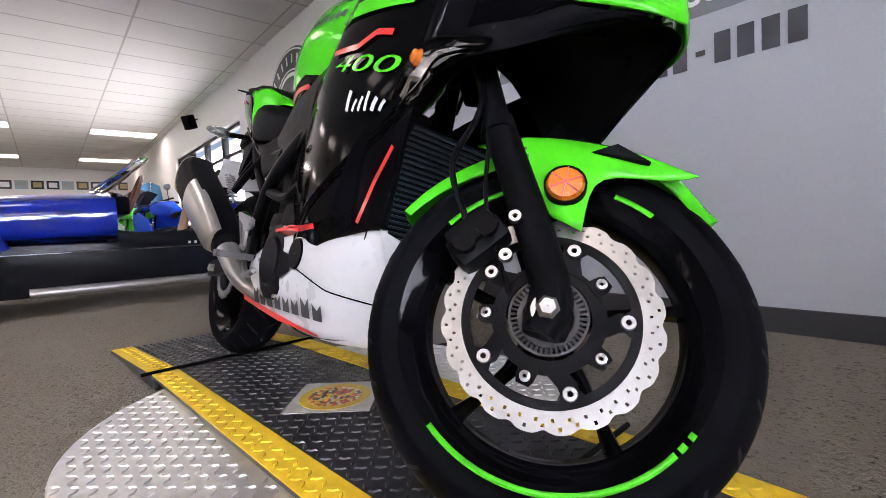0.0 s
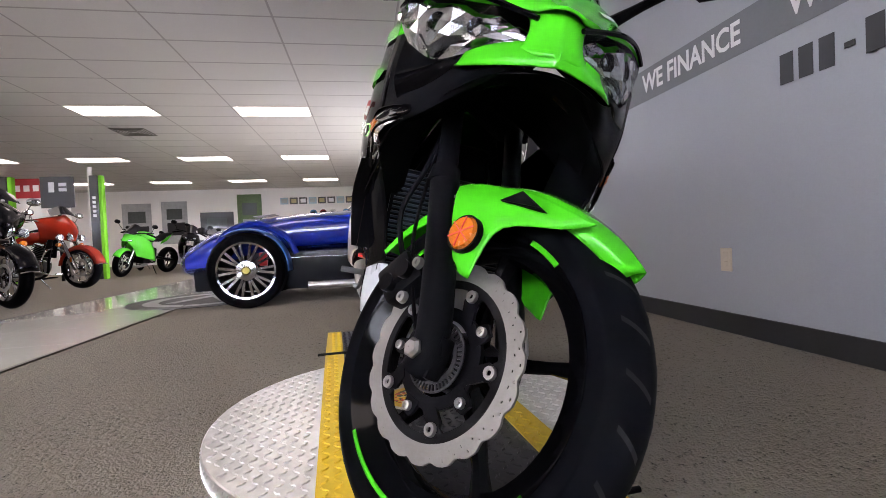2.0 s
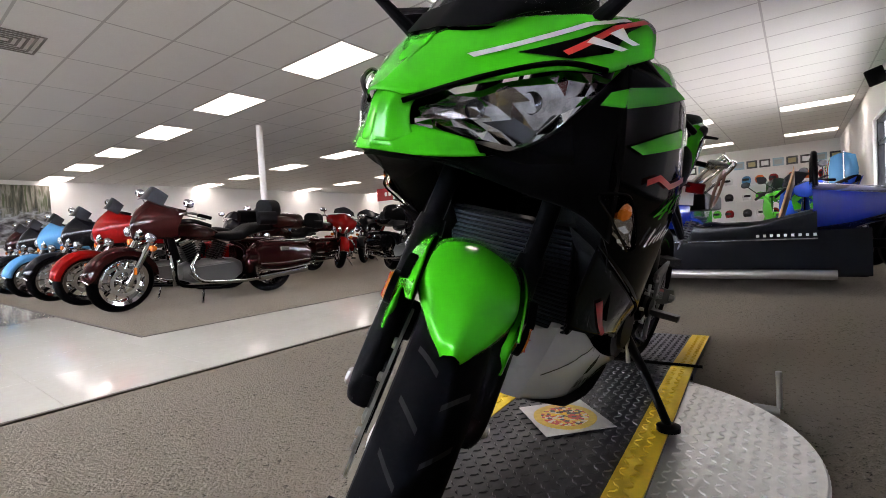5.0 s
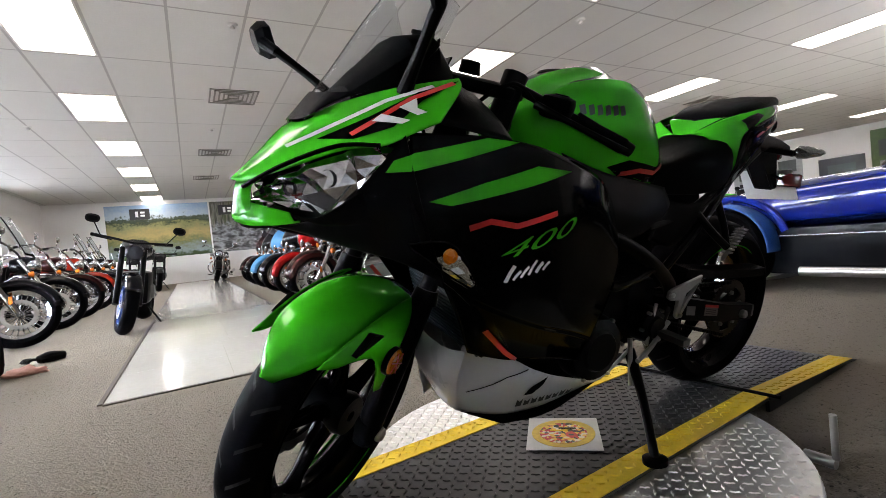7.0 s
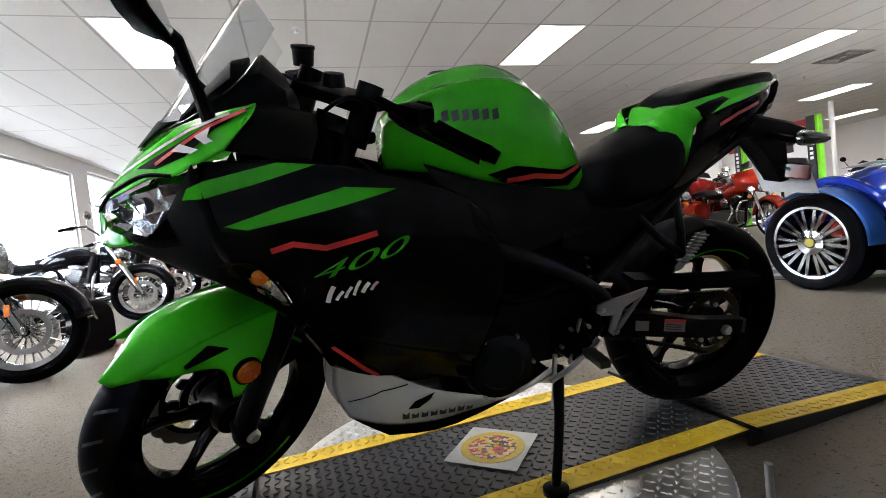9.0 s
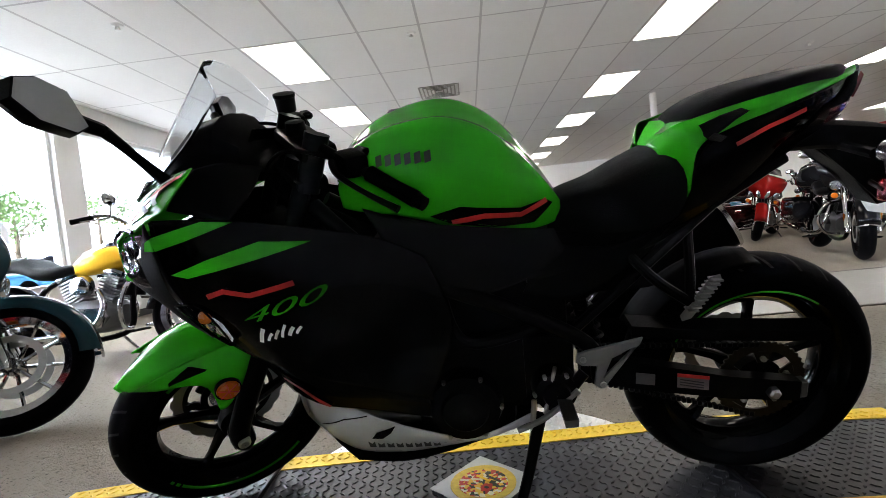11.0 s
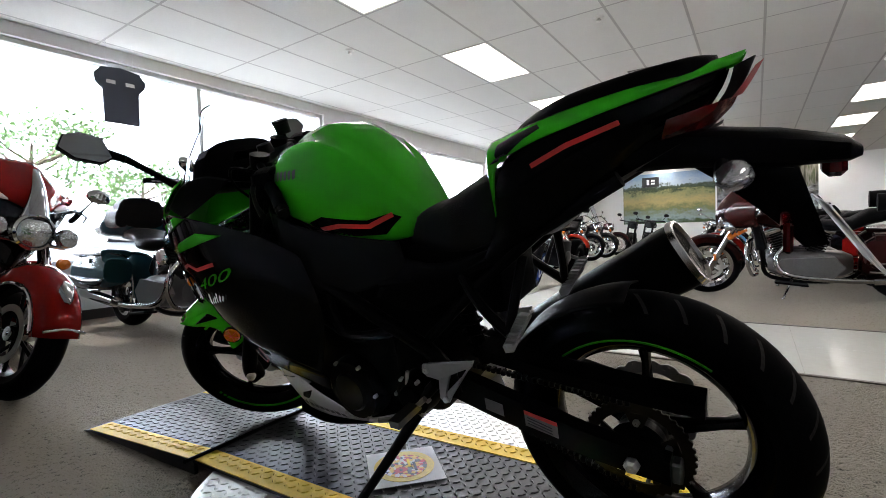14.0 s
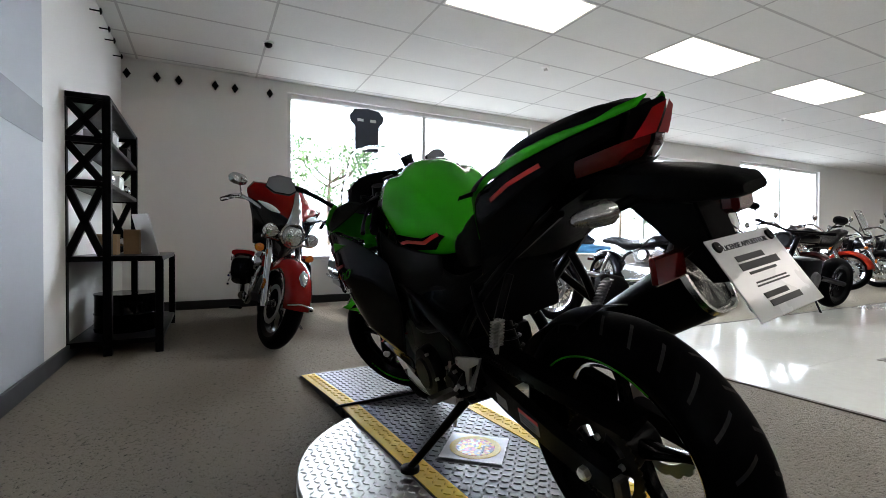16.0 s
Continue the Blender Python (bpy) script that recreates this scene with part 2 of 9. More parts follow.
def carpet_material():
    m = material("brown_grey_loop_carpet", (0.115, 0.1, 0.08), 0.95, spec=0.1)
    nt = m.node_tree
    b = nt.nodes["Principled BSDF"]
    tc = nt.nodes.new("ShaderNodeTexCoord")
    def tex(kind, scale, detail=3):
        n = nt.nodes.new(kind); n.inputs["Scale"].default_value = scale
        if "Detail" in n.inputs: n.inputs["Detail"].default_value = detail
        nt.links.new(tc.outputs["Object"], n.inputs["Vector"])
        return n
    loops, blot, wide = tex("ShaderNodeTexNoise", 170, 4), tex("ShaderNodeTexNoise", 56, 5), tex("ShaderNodeTexNoise", 1.3, 5)
    s1 = nt.nodes.new("ShaderNodeMath"); s1.operation = "MULTIPLY_ADD"; s1.inputs[1].default_value = 1.7; s1.inputs[2].default_value = -0.97
    nt.links.new(loops.outputs[0], s1.inputs[0])
    s2 = nt.nodes.new("ShaderNodeMath"); s2.operation = "MULTIPLY_ADD"; s2.inputs[1].default_value = 2.1
    nt.links.new(blot.outputs[0], s2.inputs[0]); nt.links.new(s1.outputs[0], s2.inputs[2])
    s3 = nt.nodes.new("ShaderNodeMath"); s3.operation = "MULTIPLY_ADD"; s3.inputs[1].default_value = 0.5
    nt.links.new(wide.outputs[0], s3.inputs[0]); nt.links.new(s2.outputs[0], s3.inputs[2])
    ramp = nt.nodes.new("ShaderNodeValToRGB")
    ramp.color_ramp.elements[0].position, ramp.color_ramp.elements[0].color = 0.4, (0.022, 0.019, 0.0155, 1)
    ramp.color_ramp.elements[1].position, ramp.color_ramp.elements[1].color = 1.0, (0.235, 0.207, 0.165, 1)
    nt.links.new(s3.outputs[0], ramp.inputs[0]); nt.links.new(ramp.outputs[0], b.inputs["Base Color"])
    bp = nt.nodes.new("ShaderNodeBump"); bp.inputs["Strength"].default_value = 0.85; bp.inputs["Distance"].default_value = 0.008
    nt.links.new(s2.outputs[0], bp.inputs["Height"]); nt.links.new(bp.outputs[0], b.inputs["Normal"])
    return m


CEIL_TILE, CARPET = tile_ceiling_material(), carpet_material()
FLOOR_TILE = material("polished_cream_floor_tile", (0.56, 0.54, 0.48), 0.12, grain=0.05, scale=25, spots=0.6, coat=0.3)

# ---- floor: one slab of carpet, polished aisles 4 mm proud ----
tagged(part("floor", box(BM(), ((BACK_X + WIN_X) / 2, (FAR_Y + WALL_Y) / 2, FLOOR - 0.05), (WIN_X - BACK_X + 0.4, WALL_Y - FAR_Y + 0.4, 0.1)), CARPET, smooth=False), "brown-grey loop carpet floor of the showroom", "floor", kind="structure")
AISLE_Y0, AISLE_Y1, AISLE_X0, AISLE_X1 = -3.1, -1.78, 0.03, 1.36
bm = BM()
tile = 0.305
def lay(x0, x1, y0, y1):
    nx, ny = max(1, round((x1 - x0) / (tile * 2))), max(1, round((y1 - y0) / (tile * 2)))
    for i in range(nx):
        for j in range(ny):
            a, b = (x1 - x0) / nx, (y1 - y0) / ny
            box(bm, (x0 + a * (i + 0.5), y0 + b * (j + 0.5), FLOOR + 0.002), (a - 0.0012, b - 0.0012, 0.004))
lay(BACK_X + 2.5, AISLE_X1, AISLE_Y0, AISLE_Y1)
lay(AISLE_X0, AISLE_X1, FAR_Y + 0.6, AISLE_Y0)
tagged(part("aisle_tiles", bm, FLOOR_TILE, smooth=False), "polished cream floor tiles laid as aisles through the carpet", "floor tiles", kind="structure")
bm = BM()
for a, b, c, d in ((BACK_X + 2.5, AISLE_X1, AISLE_Y1 + 0.012, 0), (BACK_X + 2.5, AISLE_X0, AISLE_Y0 - 0.012, 0)):
    box(bm, ((a + b) / 2, c, FLOOR + 0.004), (b - a, 0.026, 0.008), 0.002)
for x, y0, y1 in ((AISLE_X0 - 0.012, FAR_Y + 0.6, AISLE_Y0), (AISLE_X1 + 0.012, FAR_Y + 0.6, AISLE_Y1)):
    box(bm, (x, (y0 + y1) / 2, FLOOR + 0.004), (0.026, y1 - y0, 0.008), 0.002)
tagged(part("aisle_edging", bm, material("brown_edging_strip", (0.06, 0.045, 0.032), 0.5, grain=0.2)), "brown metal edging strip between carpet and tiles", "trim", kind="structure")

# ---- round emblem mat set into the floor ----
mat_floor = empty("floor_emblem", pose(-3.75, -1.72, FLOOR + 0.004), "round black and grey emblem inlaid in the floor", "floor emblem")
EMBLEM_GREY = material("grey_vinyl_inlay", (0.3, 0.3, 0.3), 0.3, grain=0.1)
for name, r0, r1, m, z in (("outer_ring", 0.58, 0.72, TRIM_DARK, 0.004), ("white_ring", 0.44, 0.575, EMBLEM_GREY, 0.004), ("inner_disc", 0.0, 0.435, TRIM_DARK, 0.005)):
    part(name, spin(BM(), [(max(r0, 0.001), 0), (max(r0, 0.001), z), (r1, z), (r1, 0)], seg=64, axis="z"), m, mat_floor, smooth=False)
for s in (1, -1):
    part("chevron", box(BM(), (0, 0, 0.0065), (0.62, 0.11, 0.003), m=pose(0, s * 0.13, 0, 0, 0, s * 24)), EMBLEM_GREY, mat_floor, smooth=False)

# ---- walls ----
def wall(name, c, s, m, label):
    return tagged(part(name, box(BM(), c, s), m, smooth=False), label, "wall", kind="structure")

H, MIDZ = CEIL - FLOOR, (CEIL + FLOOR) / 2
GREY_X0 = -2.14
N_X0, N_X1, N_Z0, N_Z1 = -10.0, -5.75, 0.12, 2.08      # glazed shop front in the side wall
bm = BM()
box(bm, ((N_X1 + WIN_X) / 2 + 0.1, WALL_Y + 0.1, MIDZ), (WIN_X - N_X1 + 0.2, 0.2, H + 0.2))
box(bm, ((BACK_X + N_X0) / 2 - 0.1, WALL_Y + 0.1, MIDZ), (N_X0 - BACK_X + 0.2, 0.2, H + 0.2))
box(bm, ((N_X0 + N_X1) / 2, WALL_Y + 0.1, (N_Z0 + FLOOR - 0.1) / 2), (N_X1 - N_X0, 0.2, N_Z0 - FLOOR + 0.1))
box(bm, ((N_X0 + N_X1) / 2, WALL_Y + 0.1, (N_Z1 + CEIL + 0.1) / 2), (N_X1 - N_X0, 0.2, CEIL + 0.1 - N_Z1))
tagged(part("wall_north", bm, WALL_WHITE, smooth=False), "white painted side wall of the showroom", "wall", kind="structure")
GREY_X1 = 1.95
tagged(part("painted_panel", box(BM(), ((GREY_X0 + GREY_X1) / 2, WALL_Y - 0.002, MIDZ), (GREY_X1 - GREY_X0, 0.004, H - 0.002)), WALL_GREY, smooth=False), "light grey painted field on the side wall", "wall paint", kind="structure")
tagged(part("painted_band", box(BM(), ((GREY_X0 + GREY_X1) / 2, WALL_Y - 0.005, 1.37), (GREY_X1 - GREY_X0, 0.003, 0.195)), WALL_BAND, smooth=False), "darker grey band painted along the grey wall", "wall paint", kind="structure")
wall("wall_back", (BACK_X - 0.1, (FAR_Y + WALL_Y) / 2, MIDZ), (0.2, WALL_Y - FAR_Y + 0.4, H + 0.2), WALL_WHITE, "white back wall of the showroom")
wall("wall_south", ((BACK_X + WIN_X) / 2, FAR_Y - 0.1, MIDZ), (WIN_X - BACK_X + 0.4, 0.2, H + 0.2), WALL_WHITE, "white far wall of the showroom")

# window wall with its openings
SILL = 0.5
OPENINGS = [(-3.85, -0.03, 2.6), (-9.0, -4.2, 2.42), (-13.0, -9.6, 2.56)]     # from, to, height of the head
bm = BM()
ys = [WALL_Y + 0.2] + [v for a, b, _ in OPENINGS for v in (b, a)] + [FAR_Y - 0.2]
for a, b in zip(ys[0::2], ys[1::2]):
    box(bm, (WIN_X + 0.1, (a + b) / 2, MIDZ), (0.2, a - b, H + 0.2))
for a, b, HEAD in OPENINGS:
    box(bm, (WIN_X + 0.1, (a + b) / 2, (SILL + FLOOR - 0.1) / 2), (0.2, b - a, SILL - FLOOR + 0.1))
    box(bm, (WIN_X + 0.1, (a + b) / 2, (HEAD + CEIL + 0.1) / 2), (0.2, b - a, CEIL + 0.1 - HEAD))
tagged(part("wall_east", bm, WALL_WHITE, smooth=False), "white window wall towards the street", "wall", kind="structure")
FRAME = material("white_window_frame", (0.6, 0.6, 0.58), 0.4, grain=0.06)
for k, (a, b, HEAD) in enumerate(OPENINGS):
    w = empty(f"window_{k + 1}", pose(WIN_X + 0.1, (a + b) / 2, SILL), "wide shop window with white metal frame", "window")
    w["kind"] = "structure"
    n, hgt = b - a, HEAD - SILL
    for s in (1, -1):
        part("window_jamb", box(BM(), (0, s * (n / 2 - 0.025), hgt / 2), (0.1, 0.05, hgt), 0.004), FRAME, w)
    part("window_head", box(BM(), (0, 0, hgt - 0.025), (0.1, n - 0.102, 0.05), 0.004), FRAME, w)
    part("window_sill", box(BM(), (-0.02, 0, 0.022), (0.2, n - 0.102, 0.044), 0.006), FRAME, w)
    part("mullion", box(BM(), (0, 0, hgt / 2), (0.08, 0.055, hgt - 0.104), 0.004), FRAME, w)
    for s in (1, -1):
        g = part("pane", box(BM(), (0.01, s * n / 4, hgt / 2), (0.006, n / 2 - 0.08, hgt - 0.104)), GLASS, w, smooth=False)
        g.visible_shadow = False

shopfront = empty("window_4", pose((N_X0 + N_X1) / 2, WALL_Y + 0.1, N_Z0), "glazed shop front with dark metal frames", "window")
shopfront["kind"] = "structure"
n, hgt = N_X1 - N_X0, N_Z1 - N_Z0
glow = new("shop_front_daylight", bpy.data.lights.new("shop_front_daylight", "AREA"))
glow.data.shape, glow.data.size, glow.data.size_y, glow.data.energy, glow.data.color = "RECTANGLE", n - 0.1, hgt - 0.1, 170.0, (0.97, 0.98, 1.0)
glow.matrix_world = look(((N_X0 + N_X1) / 2, WALL_Y + 0.32, (N_Z0 + N_Z1) / 2), ((N_X0 + N_X1) / 2, 0, (N_Z0 + N_Z1) / 2))
for k in range(5):
    part("window_post", box(BM(), (-n / 2 + 0.03 + k * (n - 0.06) / 4, 0, hgt / 2), (0.06, 0.1, hgt), 0.004), BLACK_METAL, shopfront)
part("window_head", box(BM(), (0, 0.002, hgt - 0.03), (n - 0.13, 0.09, 0.06), 0.004), BLACK_METAL, shopfront)
part("transom", box(BM(), (0, 0.002, hgt - 0.42), (n - 0.13, 0.07, 0.05), 0.004), BLACK_METAL, shopfront)
part("window_sill", box(BM(), (0, 0.002, 0.03), (n - 0.13, 0.12, 0.06), 0.004), BLACK_METAL, shopfront)
for k in range(4):
    g = part("pane", box(BM(), (-n / 2 + (k + 0.5) * n / 4, 0.012, hgt / 2), (n / 4 - 0.07, 0.006, hgt - 0.07)), GLASS, shopfront, smooth=False)
    g.visible_shadow = False

# baseboards
bm = BM()
box(bm, ((BACK_X + WIN_X) / 2, WALL_Y - 0.012, FLOOR + 0.05), (WIN_X - BACK_X, 0.016, 0.1), 0.003)
box(bm, (WIN_X - 0.009, (FAR_Y + WALL_Y - 0.02) / 2, FLOOR + 0.05), (0.016, WALL_Y - FAR_Y - 0.05, 0.1), 0.003)
tagged(part("baseboard", bm, TRIM_DARK), "black vinyl baseboard along the walls", "baseboard", kind="structure")

# ---- ceiling: lay-in tiles in a metal grid ----
GX, GY = 0.61, 1.21       # pitch of the grid
X0C, Y0C = 1.79 - GX / 2, -3.9 - GY / 2
bm = BM()
box(bm, ((BACK_X + WIN_X) / 2, (FAR_Y + WALL_Y) / 2, CEIL + 0.05), (WIN_X - BACK_X + 0.4, WALL_Y - FAR_Y + 0.4, 0.08))
nx0, nx1 = math.floor((BACK_X - X0C) / GX), math.ceil((WIN_X - X0C) / GX)
ny0, ny1 = math.floor((FAR_Y - Y0C) / GY), math.ceil((WALL_Y - Y0C) / GY)
lamp_cells = {(i, j) for i in (0, -7, -14, -21, -28) for j in (2, 0, -2, -4, -6, -8, -10) if not (j == 2 and i > -7 and i < 0)} | {(-21, 4), (-28, 4)}
bars = BM()
for i in range(nx0, nx1):
    for j in range(ny0, ny1):
        xa, xb = max(X0C + i * GX, BACK_X), min(X0C + (i + 1) * GX, WIN_X)
        ya, yb = max(Y0C + j * GY, FAR_Y), min(Y0C + (j + 1) * GY, WALL_Y)
        if (i, j) in lamp_cells or xb - xa < 0.06 or yb - ya < 0.06:
            continue
        box(bm, ((xa + xb) / 2, (ya + yb) / 2, CEIL + 0.006), (xb - xa - 0.022, yb - ya - 0.022, 0.012))
tagged(part("ceiling", bm, CEIL_TILE, smooth=False), "suspended ceiling of pale mineral fibre tiles", "ceiling", kind="structure")
for i in range(nx0, nx1 + 1):
    x = X0C + i * GX
    if BACK_X < x < WIN_X:
        box(bars, (x, (FAR_Y + WALL_Y) / 2, CEIL + 0.002), (0.024, WALL_Y - FAR_Y, 0.006))
for j in range(ny0, ny1 + 1):
    y = Y0C + j * GY
    if FAR_Y < y < WALL_Y:
        box(bars, ((BACK_X + WIN_X) / 2, y, CEIL + 0.0035), (WIN_X - BACK_X, 0.024, 0.006))
tagged(part("ceiling_grid", bars, GRID_METAL, smooth=False), "white metal grid bars of the suspended ceiling", "ceiling grid", kind="structure")

first = None
for i, j in sorted(lamp_cells):
    m = pose(X0C + (i + 0.5) * GX, Y0C + (j + 0.5) * GY, CEIL)
    if first is None:
        first = empty("ceiling_light", m, "rectangular recessed ceiling light with a glowing white diffuser", "ceiling light", "lights in the ceiling grid")
        bm = BM()
        for s in (1, -1):
            box(bm, (s * (GX / 2 - 0.022), 0, 0.004), (0.02, GY - 0.024, 0.014), 0.002)
            box(bm, (0, s * (GY / 2 - 0.022), 0.004), (GX - 0.066, 0.02, 0.014), 0.002)
        part("frame", bm, T_BAR, first)
        part("diffuser", box(BM(), (0, 0, 0.006), (GX - 0.066, GY - 0.066, 0.008)), DIFFUSER, first, smooth=False)
    else:
        copy_thing(first, m)

# air vents in the ceiling
VENT = material("grey_vent_metal", (0.2, 0.19, 0.17), 0.45, grain=0.1)
first = None
for x, y in ((0.2, -5.53), (0.28, -9.04), (0.36, -12.1), (-8.15, -4.25)):
    m = pose(x, y, CEIL - 0.002)
    if first is None:
        first = empty("ceiling_vent", m, "square grey metal air vent in the ceiling", "ceiling vent", "vents in the ceiling")
        part("backing", box(BM(), (0, 0, 0.008), (0.52, 0.52, 0.006)), TRIM_DARK, first, smooth=False)
        for k in range(5):
            r = 0.28 - k * 0.055
            bm = BM()
            for s in (1, -1):
                box(bm, (s * r, 0, -0.004), (0.02, 2 * r + 0.02, 0.008))
                box(bm, (0, s * r, -0.004), (2 * r - 0.02, 0.02, 0.008))
            part("slat", bm, VENT, first, smooth=False)
    else:
        copy_thing(first, m)

# sprinkler heads and a small dome camera
first = None
for x, y in ((2.77, -2.56), (0.36, -3.47), (-2.9, -2.4), (0.4, -7.2), (2.7, -7.3), (-4.9, -5.4), (-8.6, -5.2)):
    m = pose(x, y, CEIL)
    if first is None:
        first = empty("sprinkler", m, "small white ceiling sprinkler head", "sprinkler", "sprinklers in the ceiling")
        part("collar", spin(BM(), [(0.001, -0.012), (0.035, -0.012), (0.05, 0.0), (0.001, 0.0)], seg=20, axis="z"), T_BAR, first)
        part("head", spin(BM(), [(0.001, -0.05), (0.022, -0.046), (0.02, -0.03), (0.012, -0.013), (0.001, -0.013)], seg=14, axis="z"), T_BAR, first)
    else:
        copy_thing(first, m)
cam_dome = empty("security_camera", pose(3.54, 0.32, CEIL), "small dark dome security camera on the ceiling", "security camera")
part("base", spin(BM(), [(0.001, -0.02), (0.05, -0.02), (0.055, 0), (0.001, 0)], seg=20, axis="z"), T_BAR, cam_dome)
part("dome", spin(BM(), [(0.001, -0.06), (0.022, -0.055), (0.036, -0.04), (0.04, -0.0205), (0.001, -0.0205)], seg=20, axis="z"), BLACK_GLOSS, cam_dome)

# columns
COLUMN = material("white_column_paint", (0.72, 0.71, 0.68), 0.5, grain=0.05, scale=50)
for x, y in ((-3.5, -7.2), (-12.0, -7.05)):
    c = part("column", spin(BM(), [(0.057, FLOOR), (0.057, CEIL)], (x, y, 0), seg=24, axis="z"), COLUMN)
    tagged(c, "round white steel column from floor to ceiling", "column", kind="structure")

# ---- outside: pavement, road and trees beyond the windows ----
GROUND = material("pale_concrete", (0.34, 0.33, 0.31), 0.85, grain=0.1, scale=8, bump=0.1)
tagged(part("ground", box(BM(), (0, 0, -0.2), (1200, 1200, 0.08)), GROUND, smooth=False), "pale concrete parking ground outside the windows", "ground", kind="structure")

# emissive panels added outside in place of bright daylight; they light the room
DAY_PANEL = material("glowing_daylight_panel", (0.80, 0.90, 1.0), 1.0, emit=DAYLIGHT)
tagged(part("backdrop", box(BM(), (WIN_X + 40, -70, 17), (0.2, 250, 34.2)), DAY_PANEL, smooth=False), "glowing panel that stands in for daylight beyond the street", "backdrop", kind="structure")
tagged(part("backdrop_side", box(BM(), (-50, WALL_Y + 40, 9), (180, 0.2, 18.2)), DAY_PANEL, smooth=False), "glowing panel that stands in for daylight beyond the side street", "backdrop", kind="structure")

# ---- turntable and ramp platform under the motorcycle ----
def lugs(bm, inside, x0, x1, y0, y1, z, pitch=0.026, length=0.024, width=0.0078, rise=0.003, m=None):
    """Raised bars of tread plate, alternately turned, where inside(x, y) holds."""
    m = m or Matrix()
    nx, ny = int((x1 - x0) / pitch), int((y1 - y0) / pitch)
    for i in range(nx):
        for j in range(ny):
            x, y = x0 + (i + 0.5) * pitch, y0 + (j + 0.5) * pitch
            if not inside(x, y):
                continue
            a = radians(45 if (i + j) % 2 else -45)
            c, s = math.cos(a), math.sin(a)
            put = lambda u, v, h: bm.verts.new(m @ Vector((x + u * c - v * s, y + u * s + v * c, z + h)))
            low = [put(-length / 2, 0, 0), put(0, -width / 2, 0), put(length / 2, 0, 0), put(0, width / 2, 0)]
            top = [put(-length / 3, 0, rise), put(0, -width / 3.4, rise), put(length / 3, 0, rise), put(0, width / 3.4, rise)]
            bm.faces.new(top)
            for k in range(4):
                bm.faces.new((low[k], low[(k + 1) % 4], top[(k + 1) % 4], top[k]))
    return bm


DISC_R, DISC_C, DISC_TOP = 0.58, (0.015, 0.05), -0.012
RAMP_Y, HINGE, ENDX, STRIPE, RAMP_TURN = 0.272, 0.637, 1.345, 0.075, radians(3.6)
turntable = empty("turntable", pose(DISC_C[0], DISC_C[1], FLOOR), "round turntable of bright steel tread plate on the carpet", "turntable")
top = DISC_TOP - FLOOR
part("disc", spin(BM(), [(0.001, 0.0), (DISC_R, 0.0), (DISC_R, top - 0.003), (DISC_R - 0.003, top), (0.001, top)], seg=96, axis="z"), PLATE_STEEL, turntable)
tread = part("tread", lugs(BM(), lambda x, y: x * x + y * y < (DISC_R - 0.012) ** 2 and abs((y + DISC_C[1] - 0.037) * math.cos(RAMP_TURN) - x * math.sin(RAMP_TURN)) > RAMP_Y + 0.01, -DISC_R, DISC_R, -DISC_R, DISC_R, top), PLATE_STEEL, turntable, smooth=False)
tread["kind"] = "stuff"
bm = BM()
for k in range(int(2 * math.pi * DISC_R / 0.024)):
    for row in (0, 1):
        a = (k + 0.5 * row) * 0.024 / DISC_R
        m = pose(DISC_R * math.cos(a), DISC_R * math.sin(a), 0.012 + row * 0.02, 90, 0, math.degrees(a) + 90)
        lugs(bm, lambda x, y: True, -0.01, 0.01, -0.01, 0.01, 0.0, pitch=0.02, length=0.02, width=0.0068, rise=0.003, m=m @ pose(0, 0, 0, 0, 0, 90 * row))
part("rim_tread", bm, PLATE_STEEL, turntable, smooth=False)["kind"] = "stuff"
part("locking_pin", rod(rod(BM(), (-0.41, 0.485, 0.04), (-0.41, 0.485, 0.15), 0.008), (-0.41, 0.485, 0.03), (-0.41, 0.42, 0.03), 0.014), STEEL, turntable)

platform = empty("ramp_platform", pose(0.0, 0.037, 0, 0, 0, math.degrees(RAMP_TURN)), "black tread plate ramp with yellow painted edges on the turntable", "ramp")
part("deck", box(BM(), (0, 0, -0.0065), (2 * HINGE - 0.012, 2 * RAMP_Y, 0.009)), PLATE_BLACK, platform, smooth=False)
part("deck_tread", lugs(BM(), lambda x, y: abs(y) < RAMP_Y - STRIPE - 0.006, -HINGE + 0.01, HINGE - 0.01, -RAMP_Y, RAMP_Y, -0.002), PLATE_BLACK, platform, smooth=False)["kind"] = "stuff"
for s in (1, -1):
    part("yellow_edge", box(BM(), (0, s * (RAMP_Y - STRIPE / 2), -0.0005), (2 * HINGE - 0.013, STRIPE, 0.003)), YELLOW, platform, smooth=False)
    part("yellow_tread", lugs(BM(), lambda x, y: True, -HINGE + 0.012, HINGE - 0.012, s * (RAMP_Y - STRIPE / 2) - STRIPE / 2 + 0.004, s * (RAMP_Y - STRIPE / 2) + STRIPE / 2 - 0.004, 0.001), YELLOW, platform, smooth=False)["kind"] = "stuff"
SLOPE = math.degrees(math.atan2(-FLOOR - 0.012, ENDX - HINGE + 0.1))
